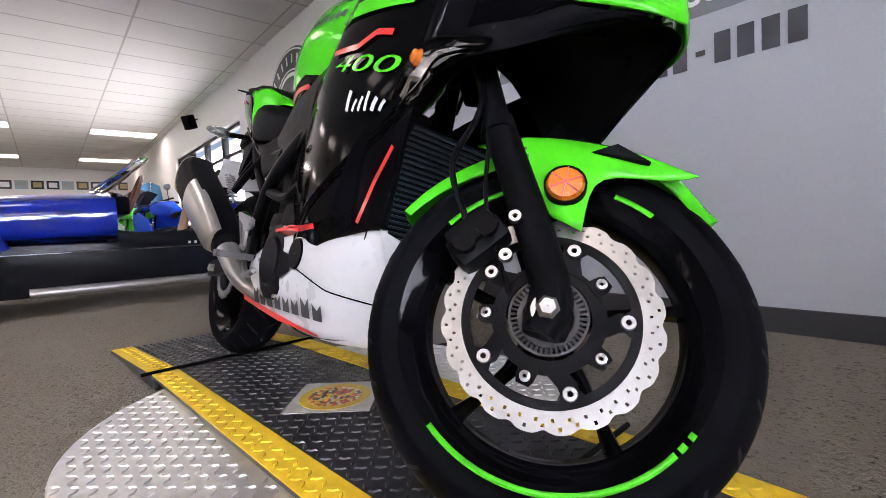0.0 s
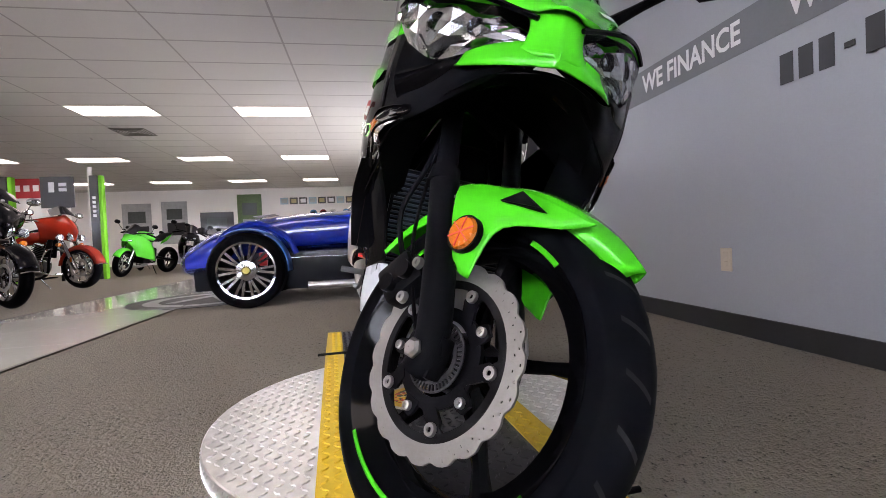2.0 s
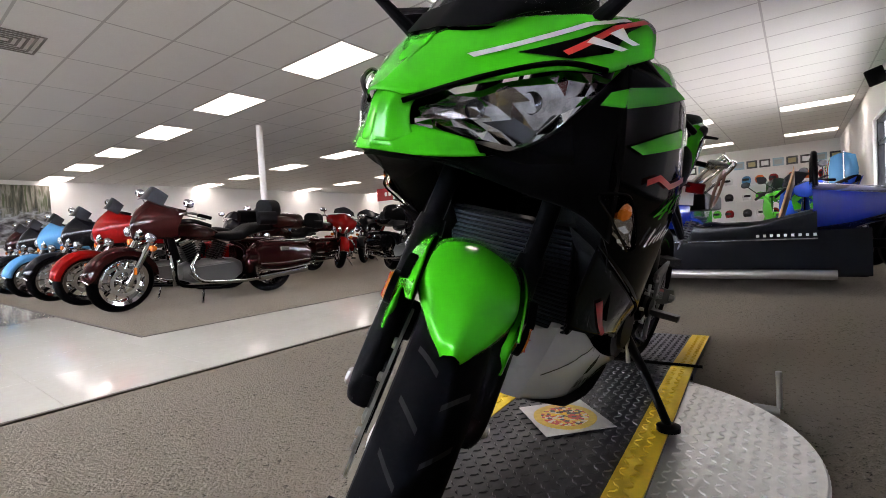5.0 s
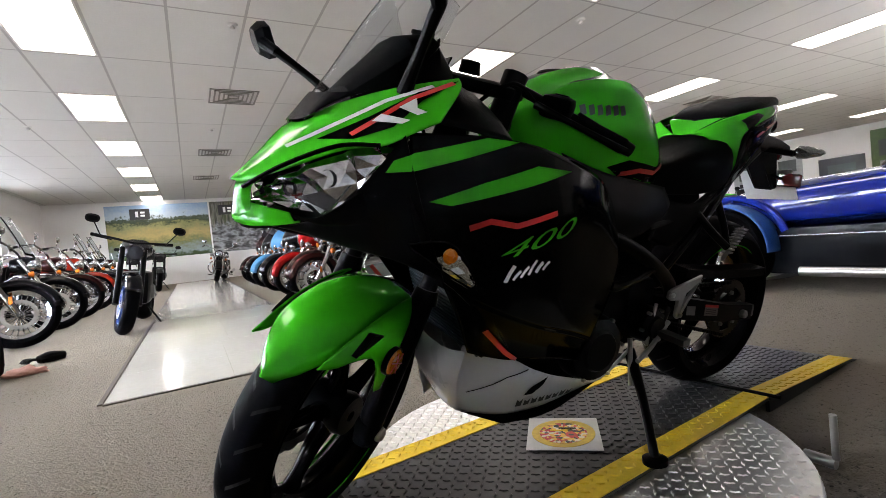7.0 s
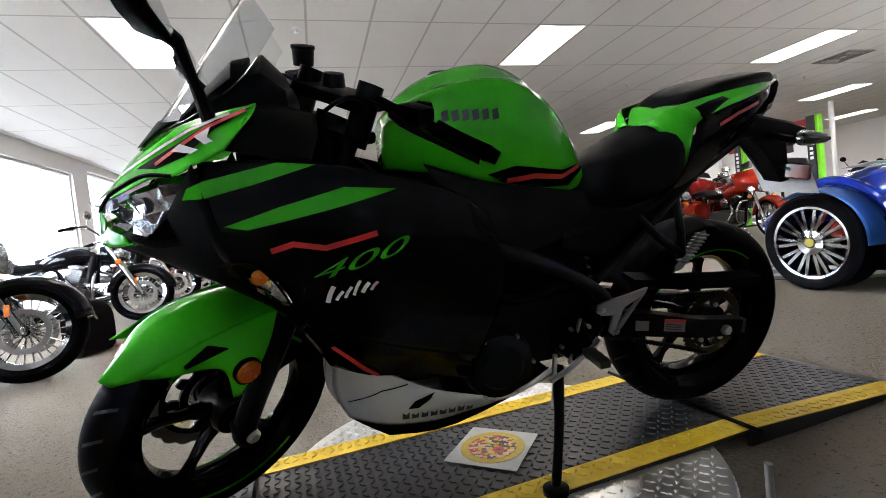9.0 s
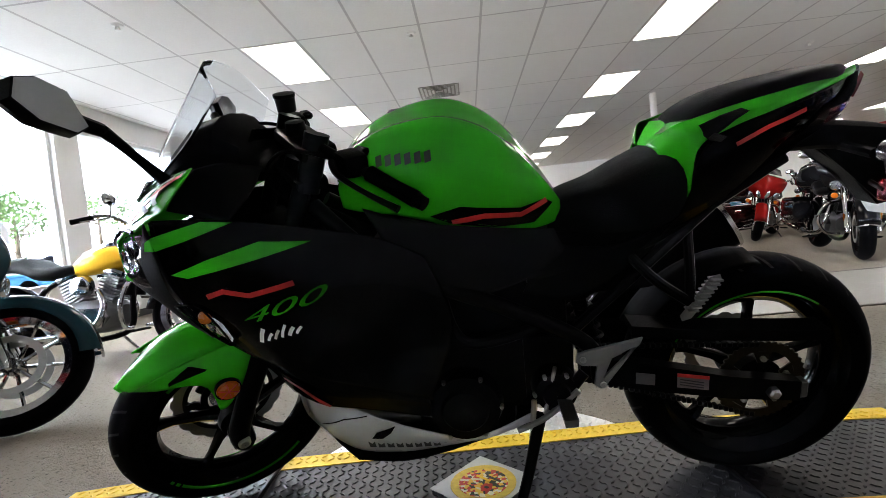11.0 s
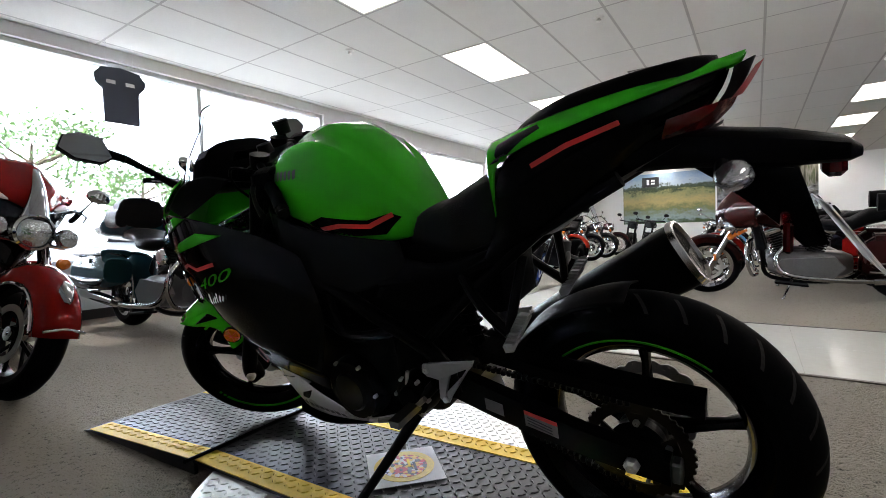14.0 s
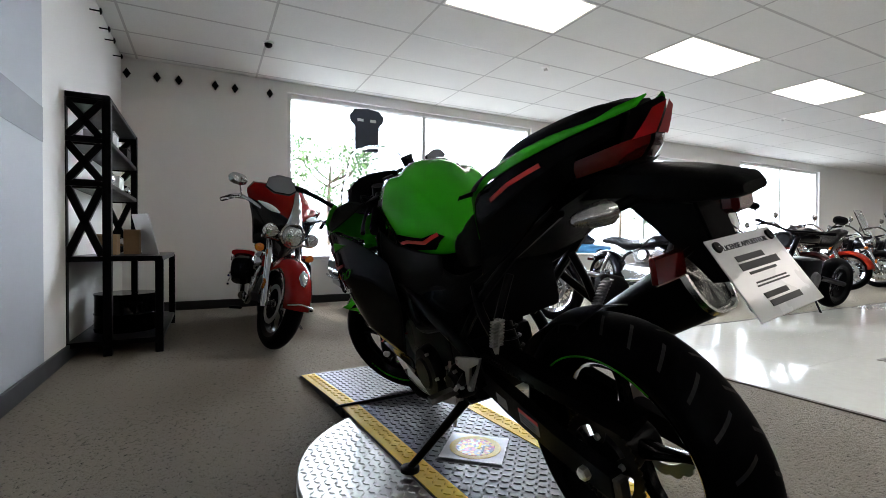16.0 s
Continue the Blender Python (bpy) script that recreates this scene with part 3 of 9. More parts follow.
for s in (1, -1):
    m = pose(s * HINGE, 0, -0.002) @ pose(0, 0, 0, 0, 0, 0 if s > 0 else 180) @ pose(0, 0, 0, 0, SLOPE, 0)
    n = ENDX - HINGE
    flap = part("ramp_flap", box(BM(), (n / 2 + 0.004, 0, -0.005), (n, 2 * RAMP_Y, 0.009)), PLATE_BLACK, platform, smooth=False)
    flap.matrix_local = m
    part("flap_tread", lugs(BM(), lambda x, y: abs(y) < RAMP_Y - STRIPE - 0.006, 0.014, n, -RAMP_Y, RAMP_Y, -0.0005), PLATE_BLACK, flap, smooth=False)["kind"] = "stuff"
    for q in (1, -1):
        part("yellow_edge", box(BM(), (n / 2 + 0.004, q * (RAMP_Y - STRIPE / 2), 0.001), (n - 0.002, STRIPE, 0.003)), YELLOW, flap, smooth=False)
        part("yellow_tread", lugs(BM(), lambda x, y: True, 0.014, n, q * (RAMP_Y - STRIPE / 2) - STRIPE / 2 + 0.004, q * (RAMP_Y - STRIPE / 2) + STRIPE / 2 - 0.004, 0.0025), YELLOW, flap, smooth=False)["kind"] = "stuff"
        part("side_rail", slab(BM(), [(0.01, -0.01), (n, -0.01), (n + 0.12, -0.028), (n, -0.022), (0.01, -0.052)], q * (RAMP_Y - 0.018), q * (RAMP_Y - 0.006)), PLATE_BLACK, flap, smooth=False)
    # the toe of the ramp, down to the carpet
    toe = part("toe", loft(BM(), [[(n, y, 0.0), (n + 0.13, y, -0.026), (n + 0.13, y, -0.03), (n, y, -0.012)] for y in (-RAMP_Y, RAMP_Y)]), PLATE_BLACK, flap, smooth=False)
    part("hinge_bar", rod(BM(), (s * HINGE, -RAMP_Y - 0.03, 0.004), (s * HINGE, RAMP_Y + 0.03, 0.004), 0.006), BLACK_METAL, platform)

def mosaic_print():
    m = material("mosaic_print", (0.3, 0.05, 0.02), 0.3)
    nt = m.node_tree
    tc, v, r = nt.nodes.new("ShaderNodeTexCoord"), nt.nodes.new("ShaderNodeTexVoronoi"), nt.nodes.new("ShaderNodeValToRGB")
    v.inputs["Scale"].default_value = 95
    r.color_ramp.interpolation = "CONSTANT"
    for k, (at, c) in enumerate(((0.0, (0.02, 0.02, 0.02, 1)), (0.28, (0.4, 0.02, 0.015, 1)), (0.52, (0.6, 0.36, 0.03, 1)), (0.7, (0.55, 0.5, 0.4, 1)))):
        e = r.color_ramp.elements[k] if k < 2 else r.color_ramp.elements.new(at)
        e.position, e.color = at, c
    nt.links.new(tc.outputs["Object"], v.inputs["Vector"]); nt.links.new(v.outputs["Color"], r.inputs[0]); nt.links.new(r.outputs[0], nt.nodes["Principled BSDF"].inputs["Base Color"])
    return m


# printed sticker sheet lying on the deck
sticker = empty("sticker", pose(0.007, 0.038, 0.003, 0, 0, 48), "clear square sticker with a round yellow and red badge", "sticker")
part("sheet", box(BM(), (0, 0, 0), (0.212, 0.205, 0.0012)), material("pale_clear_film", (0.5, 0.49, 0.47), 0.2, grain=0.1), sticker, smooth=False)
part("badge_ring", spin(BM(), [(0.068, 0.0007), (0.068, 0.0016), (0.09, 0.0016), (0.09, 0.0007)], seg=40, axis="z"), material("badge_yellow", (0.5, 0.34, 0.03), 0.4, grain=0.3, scale=70), sticker, smooth=False)
part("badge", spin(BM(), [(0.001, 0.0018), (0.0675, 0.0018), (0.0675, 0.0007), (0.001, 0.0007)], seg=40, axis="z"), mosaic_print(), sticker, smooth=False)
for k in range(2):
    part("badge_bar", box(BM(), ((-0.03 + 0.015 * k), 0.012 * (-1) ** k, 0.0023), (0.008, 0.05, 0.001)), YELLOW if k % 2 else INK, sticker, smooth=False)

# ---- the green sport motorcycle on the ramp ----
from mathutils.bvhtree import BVHTree

BIKE = pose(0.004, -0.012, 0.0, 0, 0, -0.8) @ pose(0, 0, 0, -13.6, 0, 0) @ Matrix.Diagonal((0.955, 0.955, 0.955, 1))
bike = empty("sport_motorcycle", BIKE, "green and black sport motorcycle on its side stand", "motorcycle")
FX, RX, FR, RR = 0.696, -0.713, 0.295, 0.308       # axles and tyre radii
RAKE, LOCK = radians(24.7), radians(37)
AXIS = Vector((-math.sin(RAKE), 0, math.cos(RAKE)))
HEAD_P = Vector((0.366, 0, 0.95))
NOSE = lambda rows: [[(x - 0.13 * max(0.0, x - 0.65), y, z) for x, y, z in r] for r in rows]
STEER = Matrix.Translation(HEAD_P) @ Matrix.Rotation(LOCK, 4, AXIS) @ Matrix.Translation(-HEAD_P)
DARK_GREY = material("dark_grey_plastic", (0.0065, 0.0065, 0.007), 0.42, grain=0.15, scale=300, bump=0.15, spec=0.05)
HEAD_BOWL = material("dark_chrome_bowl", (0.16, 0.165, 0.18), 0.18, metal=1.0, grain=0.3, scale=40, bump=0.12)
CAP_STEEL = material("brushed_silver_cap", (0.62, 0.61, 0.6), 0.22, metal=1.0, grain=0.15, scale=200)
SPROCKET_STEEL = material("zinc_plated_steel", (0.035, 0.03, 0.022), 0.36, metal=1.0, grain=0.3, scale=120)
END_METAL = material("dark_satin_steel", (0.06, 0.06, 0.062), 0.35, metal=0.8, grain=0.2)
SIGNAL_BACK = material("silvered_bowl", (0.5, 0.5, 0.51), 0.16, metal=0.8, grain=0.3, scale=90)
BRAKE_RED = material("bright_red_lens", (0.3, 0.006, 0.006), 0.3, grain=0.1, spec=0.2)
RADIATOR = material("radiator_fins", (0.02, 0.028, 0.04), 0.4, metal=0.5, grain=0.2)
SILVER_WHITE = material("pale_grey_gloss_paint", (0.62, 0.63, 0.65), 0.28, coat=0.5, grain=0.04, scale=80)
PAPER_GREY = material("grey_label_film", (0.16, 0.15, 0.15), 0.4, grain=0.15, scale=200)
TONE_STEEL = material("dark_sensor_steel", (0.03, 0.03, 0.032), 0.35, metal=0.6, grain=0.2, scale=90)
SMOKE = material("clear_screen", (0.86, 0.88, 0.9), 0.02, trans=1.0, ior=1.06)
GROOVE = material("tyre_groove", (0.004, 0.004, 0.004), 0.8)


def bvh_of(ob):
    bm = BM()
    bm.from_mesh(ob.data)
    t = BVHTree.FromBMesh(bm)
    bm.free()
    return t


def on_side(trees, x, z, side, lift):
    best = None
    for t in trees:
        hit = t.ray_cast(Vector((x, side * 1.0, z)), Vector((0, -side, 0)))[0]
        if hit is not None and (best is None or hit.y * side > best):
            best = hit.y * side
    return Vector((x, side * ((best if best is not None else 0.2) + lift), z))


def decal(name, trees, poly, mat, side=1, lift=0.0015, parent=None, label="", cuts=4):
    """A thin graphic that follows the panels: a polygon in x, z laid on one side."""
    bm = BM()
    bm.faces.new([bm.verts.new((x, 0, z)) for x, z in poly])
    bmesh.ops.triangulate(bm, faces=bm.faces)
    bmesh.ops.subdivide_edges(bm, edges=bm.edges, cuts=cuts, use_grid_fill=True)
    for v in bm.verts:
        v.co = on_side(trees, v.co.x, v.co.z, side, lift)
    return part(name, bm, mat, parent or bike, label)


def stroke(pts, w):
    """A polygon round a broken line of the width w."""
    up, down = [], []
    for k, (x, z) in enumerate(pts):
        a, b = pts[max(k - 1, 0)], pts[min(k + 1, len(pts) - 1)]
        n = Vector((-(b[1] - a[1]), b[0] - a[0])).normalized() * w / 2
        up.append((x + n.x, z + n.y)); down.append((x - n.x, z - n.y))
    return up + down[::-1]


def lettering(name, text, place, size, mat, parent, shear=0.0, extrude=0.0006, warp=None, label="", squash=1.0, bold=0.0):
    """Words in the built-in font as a mesh; place maps the flat letters to the thing."""
    cu = bpy.data.curves.new(name, "FONT")
    cu.body, cu.size, cu.shear, cu.extrude, cu.align_x, cu.align_y, cu.resolution_u = text, size, shear, 0 if warp else extrude, "CENTER", "CENTER", 3
    cu.offset = bold
    tmp = bpy.data.objects.new(name, cu)
    scene.collection.objects.link(tmp)
    me = bpy.data.meshes.new_from_object(tmp.evaluated_get(bpy.context.evaluated_depsgraph_get()))
    bpy.data.objects.remove(tmp)
    bpy.data.curves.remove(cu)
    bm = BM()
    bm.from_mesh(me)
    bpy.data.meshes.remove(me)
    for v in bm.verts:
        v.co.x *= squash
    if warp:
        bmesh.ops.triangulate(bm, faces=bm.faces)
        for v in bm.verts:
            v.co = warp(v.co.x, v.co.y)
    else:
        bmesh.ops.transform(bm, matrix=place, verts=bm.verts)
    return part(name, bm, mat, parent, label, smooth=False)


# ---------- wheels ----------
def tyre_profile(r, w, rim):
    out = [(rim - 0.004, -w * 0.36), (rim + 0.008, -w * 0.42), (rim + (r - rim) * 0.42, -w * 0.5)]
    for k in range(-6, 7):
        a = k / 6
        out.append((r - (r - rim) * 0.5 * abs(a) ** 2.2, a * w * 0.49))
    return out + [(rim + (r - rim) * 0.42, w * 0.5), (rim + 0.008, w * 0.42), (rim - 0.004, w * 0.36)]


def make_wheel(name, r, w, rim, m, spokes=5):
    """A cast wheel about its own axle (y)."""
    hub = spin(BM(), [(0.012, -0.05), (0.045, -0.05), (0.05, -0.03), (0.042, 0.0), (0.05, 0.03), (0.045, 0.05), (0.012, 0.05)], seg=28)
    wh = part(name, hub, BLACK_METAL, bike)
    wh.matrix_local = m
    part("tyre", spin(BM(), tyre_profile(r, w, rim), seg=88), RUBBER, wh, "black sport tyre")
    rw = w * 0.40
    part("rim", spin(BM(), [(rim - 0.002, -rw), (rim + 0.008, -rw - 0.006), (rim + 0.004, -rw + 0.008), (rim - 0.022, -rw * 0.55), (rim - 0.028, 0), (rim - 0.022, rw * 0.55), (rim + 0.004, rw - 0.008), (rim + 0.008, rw + 0.006), (rim - 0.002, rw), (rim - 0.03, rw * 0.5), (rim - 0.036, 0), (rim - 0.03, -rw * 0.5)], seg=72, closed=True), BLACK_GLOSS, wh, "gloss black rim")
    for k in range(spokes):
        a = 2 * math.pi * k / spokes + 0.35
        d = Vector((math.cos(a), 0, math.sin(a))); t = Vector((-math.sin(a), 0, math.cos(a)))
        rings = []
        for q, (rad, wy, wt, tw) in enumerate(((0.035, 0.03, 0.02, 0), (0.09, 0.022, 0.012, 0.006), (rim * 0.7, 0.017, 0.0095, 0.004), (rim - 0.03, 0.024, 0.014, 0))):
            c = d * rad + t * tw
            rings.append([c + Vector((0, wy, 0)) * ca + t * wt * sa for ca, sa in ((math.cos(u * math.pi / 4), math.sin(u * math.pi / 4)) for u in range(8))])
        part("spoke", loft(BM(), rings), BLACK_GLOSS, wh)
    for s in (1, -1):
        for a0, a1 in ((-2.2, -0.62), (-0.59, -0.54), (-0.5, -0.46), (1.95, 2.55), (1.02, 1.3)) if name == "front_wheel" else ((0.5, 2.2),):
            bm = BM()
            n = 24
            vs = [[bm.verts.new((q * math.cos(a), s * (rw + 0.0065), q * math.sin(a))) for q in ((rim + 0.0085, rim + 0.0) if name == "front_wheel" else (rim + 0.0085, rim + 0.0045))] for a in (a0 + (a1 - a0) * k / n for k in range(n + 1))]
            for p, q in zip(vs, vs[1:]):
                bm.faces.new((p[0], p[1], q[1], q[0]))
            thick(part("rim_tape", bm, GREEN, wh, "green pinstripe on the rim"), 0.0012, 0)
    bm = BM()
    prof = lambda u: (r - (r - rim) * 0.5 * abs(u) ** 2.2 + 0.0005, u * w * 0.49)
    for k in range(26):
        a0 = 2 * math.pi * k / 26
        for s in (1, -1):
            off = (0.12 if s > 0 else 0)
            pts = [(a0 + off + 0.10 * q, s * (0.16 + 0.6 * q)) for q in (0, 0.2, 0.4, 0.6, 0.8, 1.0)]
            for (aa, ua), (ab, ub) in zip(pts, pts[1:]):
                th = 0.0042 / r
                quad = []
                for aq, uq in ((aa - th, ua), (aa + th, ua), (ab + th, ub), (ab - th, ub)):
                    rr, hh = prof(uq)
                    quad.append(bm.verts.new((rr * math.cos(aq), hh, rr * math.sin(aq))))
                bm.faces.new(quad)
    part("tread_groove", bm, GROOVE, wh, smooth=False)["kind"] = "stuff"
    return wh


def petal_disc(r, hole_rows, petals, width):
    """A wavy brake disc with drilled holes, lying across y."""
    bm = BM()
    n = petals * 10
    rin = r - width
    outer = lambda a: r - 0.006 * (0.5 - 0.5 * math.cos(petals * a)) ** 2.2
    for s in (1, -1):
        rows = []
        for q in range(7):
            u = q / 6
            rows.append([bm.verts.new(((rin + (outer(a) - rin) * u) * math.cos(a), s * 0.0025, (rin + (outer(a) - rin) * u) * math.sin(a))) for a in (2 * math.pi * k / n for k in range(n))])
        for q in range(6):
            for k in range(n):
                if q in hole_rows and k % 5 == (2 if q == hole_rows[0] else 4):
                    continue
                bm.faces.new((rows[q][k], rows[q][(k + 1) % n], rows[q + 1][(k + 1) % n], rows[q + 1][k]))
    bm.verts.ensure_lookup_table()
    half = len(bm.verts) // 2
    for row in (0, 6):
        for k in range(n):
            a, b = bm.verts[row * n + k], bm.verts[row * n + (k + 1) % n]
            c, d = bm.verts[half + row * n + (k + 1) % n], bm.verts[half + row * n + k]
            bm.faces.new((a, b, c, d))
    return bm


DISC_STEEL = material("brushed_disc_steel", (0.36, 0.35, 0.33), 0.32, metal=0.9, grain=0.08, scale=200, bump=0.05)
front = make_wheel("front_wheel", FR, 0.112, 0.222, STEER @ pose(FX, 0, FR))
disc = part("brake_disc", petal_disc(0.155, (2, 4), 20, 0.03), DISC_STEEL, front, "drilled wavy steel brake disc")
disc.location = (0, -0.072, 0)
flat_ring = lambda r0, r1, y, h, seg=48: spin(BM(), [(r0, -h), (r1, -h), (r1, h), (r0, h)], (0, y, 0), seg=seg, closed=True)
part("disc_ring", flat_ring(0.112, 0.1262, -0.0722, 0.0022), DARK_GREY, front, "black inner ring of the disc", smooth=False)
part("disc_carrier", flat_ring(0.06, 0.08, -0.069, 0.004), BLACK_METAL, front, smooth=False)
for k in range(10):
    a = math.pi * k / 5 + 0.15
    outer = k % 2 == 0
    r1 = 0.106 if outer else 0.088
    bend = 0.16 if outer else 0.0
    part("carrier_arm", slab(BM(), [(r * math.cos(a + d), r * math.sin(a + d)) for r, d in ((0.074, -0.2 - bend), (0.096 if outer else 0.092, -0.14), (r1 + 0.012, -0.09), (r1 + 0.012, 0.09), (0.096 if outer else 0.092, 0.14), (0.074, 0.2 - bend))], -0.0745, -0.068), BLACK_METAL, front)
    part("float_button" if outer else "disc_bolt", spin(BM(), [(0.0035, -0.004), (0.0045, -0.006), (0.0095, -0.006), (0.0105, 0.0), (0.0035, 0.002)] if outer else [(0.002, -0.005), (0.004, -0.008), (0.0075, -0.007), (0.008, 0.0), (0.002, 0.002)], (r1 * math.cos(a), -0.0755, r1 * math.sin(a)), seg=14), STEEL, front)
    if outer:
        part("disc_tab", slab(BM(), [(r * math.cos(a + d), r * math.sin(a + d)) for r, d in ((0.1, -0.1), (0.114, -0.18), (0.114, 0.18), (0.1, 0.1))], -0.0742, -0.0702), DARK_GREY, front)
tone = flat_ring(0.036, 0.043, -0.08, 0.0015)
spin(tone, [(0.0525, -0.0015), (0.056, -0.0015), (0.056, 0.0015), (0.0525, 0.0015)], (0, -0.08, 0), seg=48, closed=True)
for k in range(44):
    a = 2 * math.pi * k / 44
    slab(tone, [(r * math.cos(a + d), r * math.sin(a + d)) for r, d in ((0.0428, -0.035), (0.0527, -0.035), (0.0527, 0.035), (0.0428, 0.035))], -0.0815, -0.0785)
part("abs_ring", tone, TONE_STEEL, front, "slotted sensor ring", smooth=False)
rear = make_wheel("rear_wheel", RR, 0.15, 0.222, pose(RX, 0, RR))
rd = part("brake_disc", petal_disc(0.11, (2, 4), 16, 0.03), DISC_STEEL, rear)
rd.location = (0, -0.085, 0)
bm = BM()
prof = []
n = 41
for k in range(n * 4):
    a = 2 * math.pi * k / (n * 4)
    prof.append((math.cos(a) * (0.104 + 0.004 * (k % 4 in (0, 1))), math.sin(a) * (0.104 + 0.004 * (k % 4 in (0, 1)))))
m = len(prof)
for y in (0.082, 0.087):
    for x, z in prof:
        bm.verts.new((x, y, z))
    for x, z in prof:
        q = 0.082 / math.hypot(x, z)
        bm.verts.new((x * q, y, z * q))
bm.verts.ensure_lookup_table()
V = bm.verts
for k in range(m):
    l = (k + 1) % m
    for a, b, c, d in ((k, l, m + l, m + k), (2 * m + l, 2 * m + k, 3 * m + k, 3 * m + l), (l, k, 2 * m + k, 2 * m + l), (m + k, m + l, 3 * m + l, 3 * m + k)):
        bm.faces.new((V[a], V[b], V[c], V[d]))
for k in range(5):
    a = radians(72 * k + 20)
    slab(bm, [(math.cos(a + d) * r, math.sin(a + d) * r) for r, d in ((0.084, -0.28), (0.084, 0.28), (0.05, 0.2), (0.05, -0.2))], 0.0825, 0.0865)
part("sprocket", bm, SPROCKET_STEEL, rear, "toothed rear sprocket with five arms")
for k in range(5):
    a = radians(72 * k + 20)
    part("sprocket_bolt", spin(BM(), [(0.001, 0.095), (0.007, 0.095), (0.0075, 0.087)], (math.cos(a) * 0.062, 0, math.sin(a) * 0.062), seg=6), STEEL, rear)
part("sprocket_carrier", spin(BM(), [(0.02, 0.045), (0.05, 0.05), (0.056, 0.081), (0.02, 0.081)], seg=28), BLACK_METAL, rear)


# ---------- fork, fender and bars, all turned with the handlebar ----------
def steered(ob):
    ob.matrix_local = STEER
    return ob


along = lambda x0, z0, d: (x0 + AXIS.x * d, z0 + AXIS.z * d)
for s in (1, -1):
    lo, mid, hi = along(FX - 0.004, FR - 0.012, 0), along(FX - 0.004, FR, 0.31), along(FX - 0.004, FR, 0.72)
    bm = BM()
    pipe(bm, [(lo[0], s * 0.104, lo[1] - 0.02), (lo[0], s * 0.104, lo[1] + 0.05), (mid[0], s * 0.104, mid[1])], [0.024, 0.0275, 0.0265], seg=18)
    box(bm, (FX, s * 0.096, FR), (0.062, 0.036, 0.07), 0.012, seg=2)
    steered(part("fork_slider", bm, BLACK_MATTE, bike, "matte black lower fork leg"))
    steered(part("fork_tube", rod(BM(), (mid[0], s * 0.104, mid[1]), (hi[0], s * 0.104, hi[1]), 0.0205, seg=20), BLACK_METAL, bike))
    steered(part("fork_seal", rod(BM(), (mid[0], s * 0.104, mid[1] - 0.01), along(mid[0], mid[1], 0.022)[:1] + (s * 0.104,) + along(mid[0], mid[1], 0.022)[1:], 0.031, 0.026, seg=18), BLACK_METAL, bike))
    steered(part("axle_end", spin(BM(), [(0.001, 0.0), (0.015, 0.0), (0.0165, s * 0.004), (0.016, s * 0.016), (0.011, s * 0.021), (0.001, s * 0.022)], (FX, s * 0.118, FR), seg=6 if s < 0 else 20), STEEL, bike, "steel axle end"))
    if s < 0:
        steered(part("axle_washer", spin(BM(), [(0.001, 0), (0.023, 0), (0.023, -0.005), (0.001, -0.005)], (FX, -0.1145, FR), seg=24), STEEL, bike))
for d, nm in ((0.56, "lower_clamp"), (0.715, "upper_clamp")):
    x, z = along(FX - 0.004, FR, d)
    steered(part(nm, box(BM(), (x - 0.02, 0, z), (0.075, 0.25, 0.028), 0.01, seg=2), BLACK_METAL, bike))


def fender():
    """Curved shell over the wheel, about the axle."""
    rows = []
    n = 20
    for k in range(n + 1):
        u = k / n
        a = radians(46 + 108 * u)
        wide = 0.066 + 0.014 * math.sin(math.pi * min(1, u * 1.4)) - 0.052 * (max(0, 0.22 - u) / 0.22) ** 1.6
        drop = 0.030 + 0.022 * math.sin(math.pi * u)
        rows.append([(FX + (0.313 - d) * math.cos(a), y, FR + (0.313 - d) * math.sin(a)) for y, d in ((-wide, drop), (-wide * 0.94, drop * 0.45), (-wide * 0.62, 0.006), (0, -0.004), (wide * 0.62, 0.006), (wide * 0.94, drop * 0.45), (wide, drop))])
    return patch(BM(), rows, nu=30, nv=18)


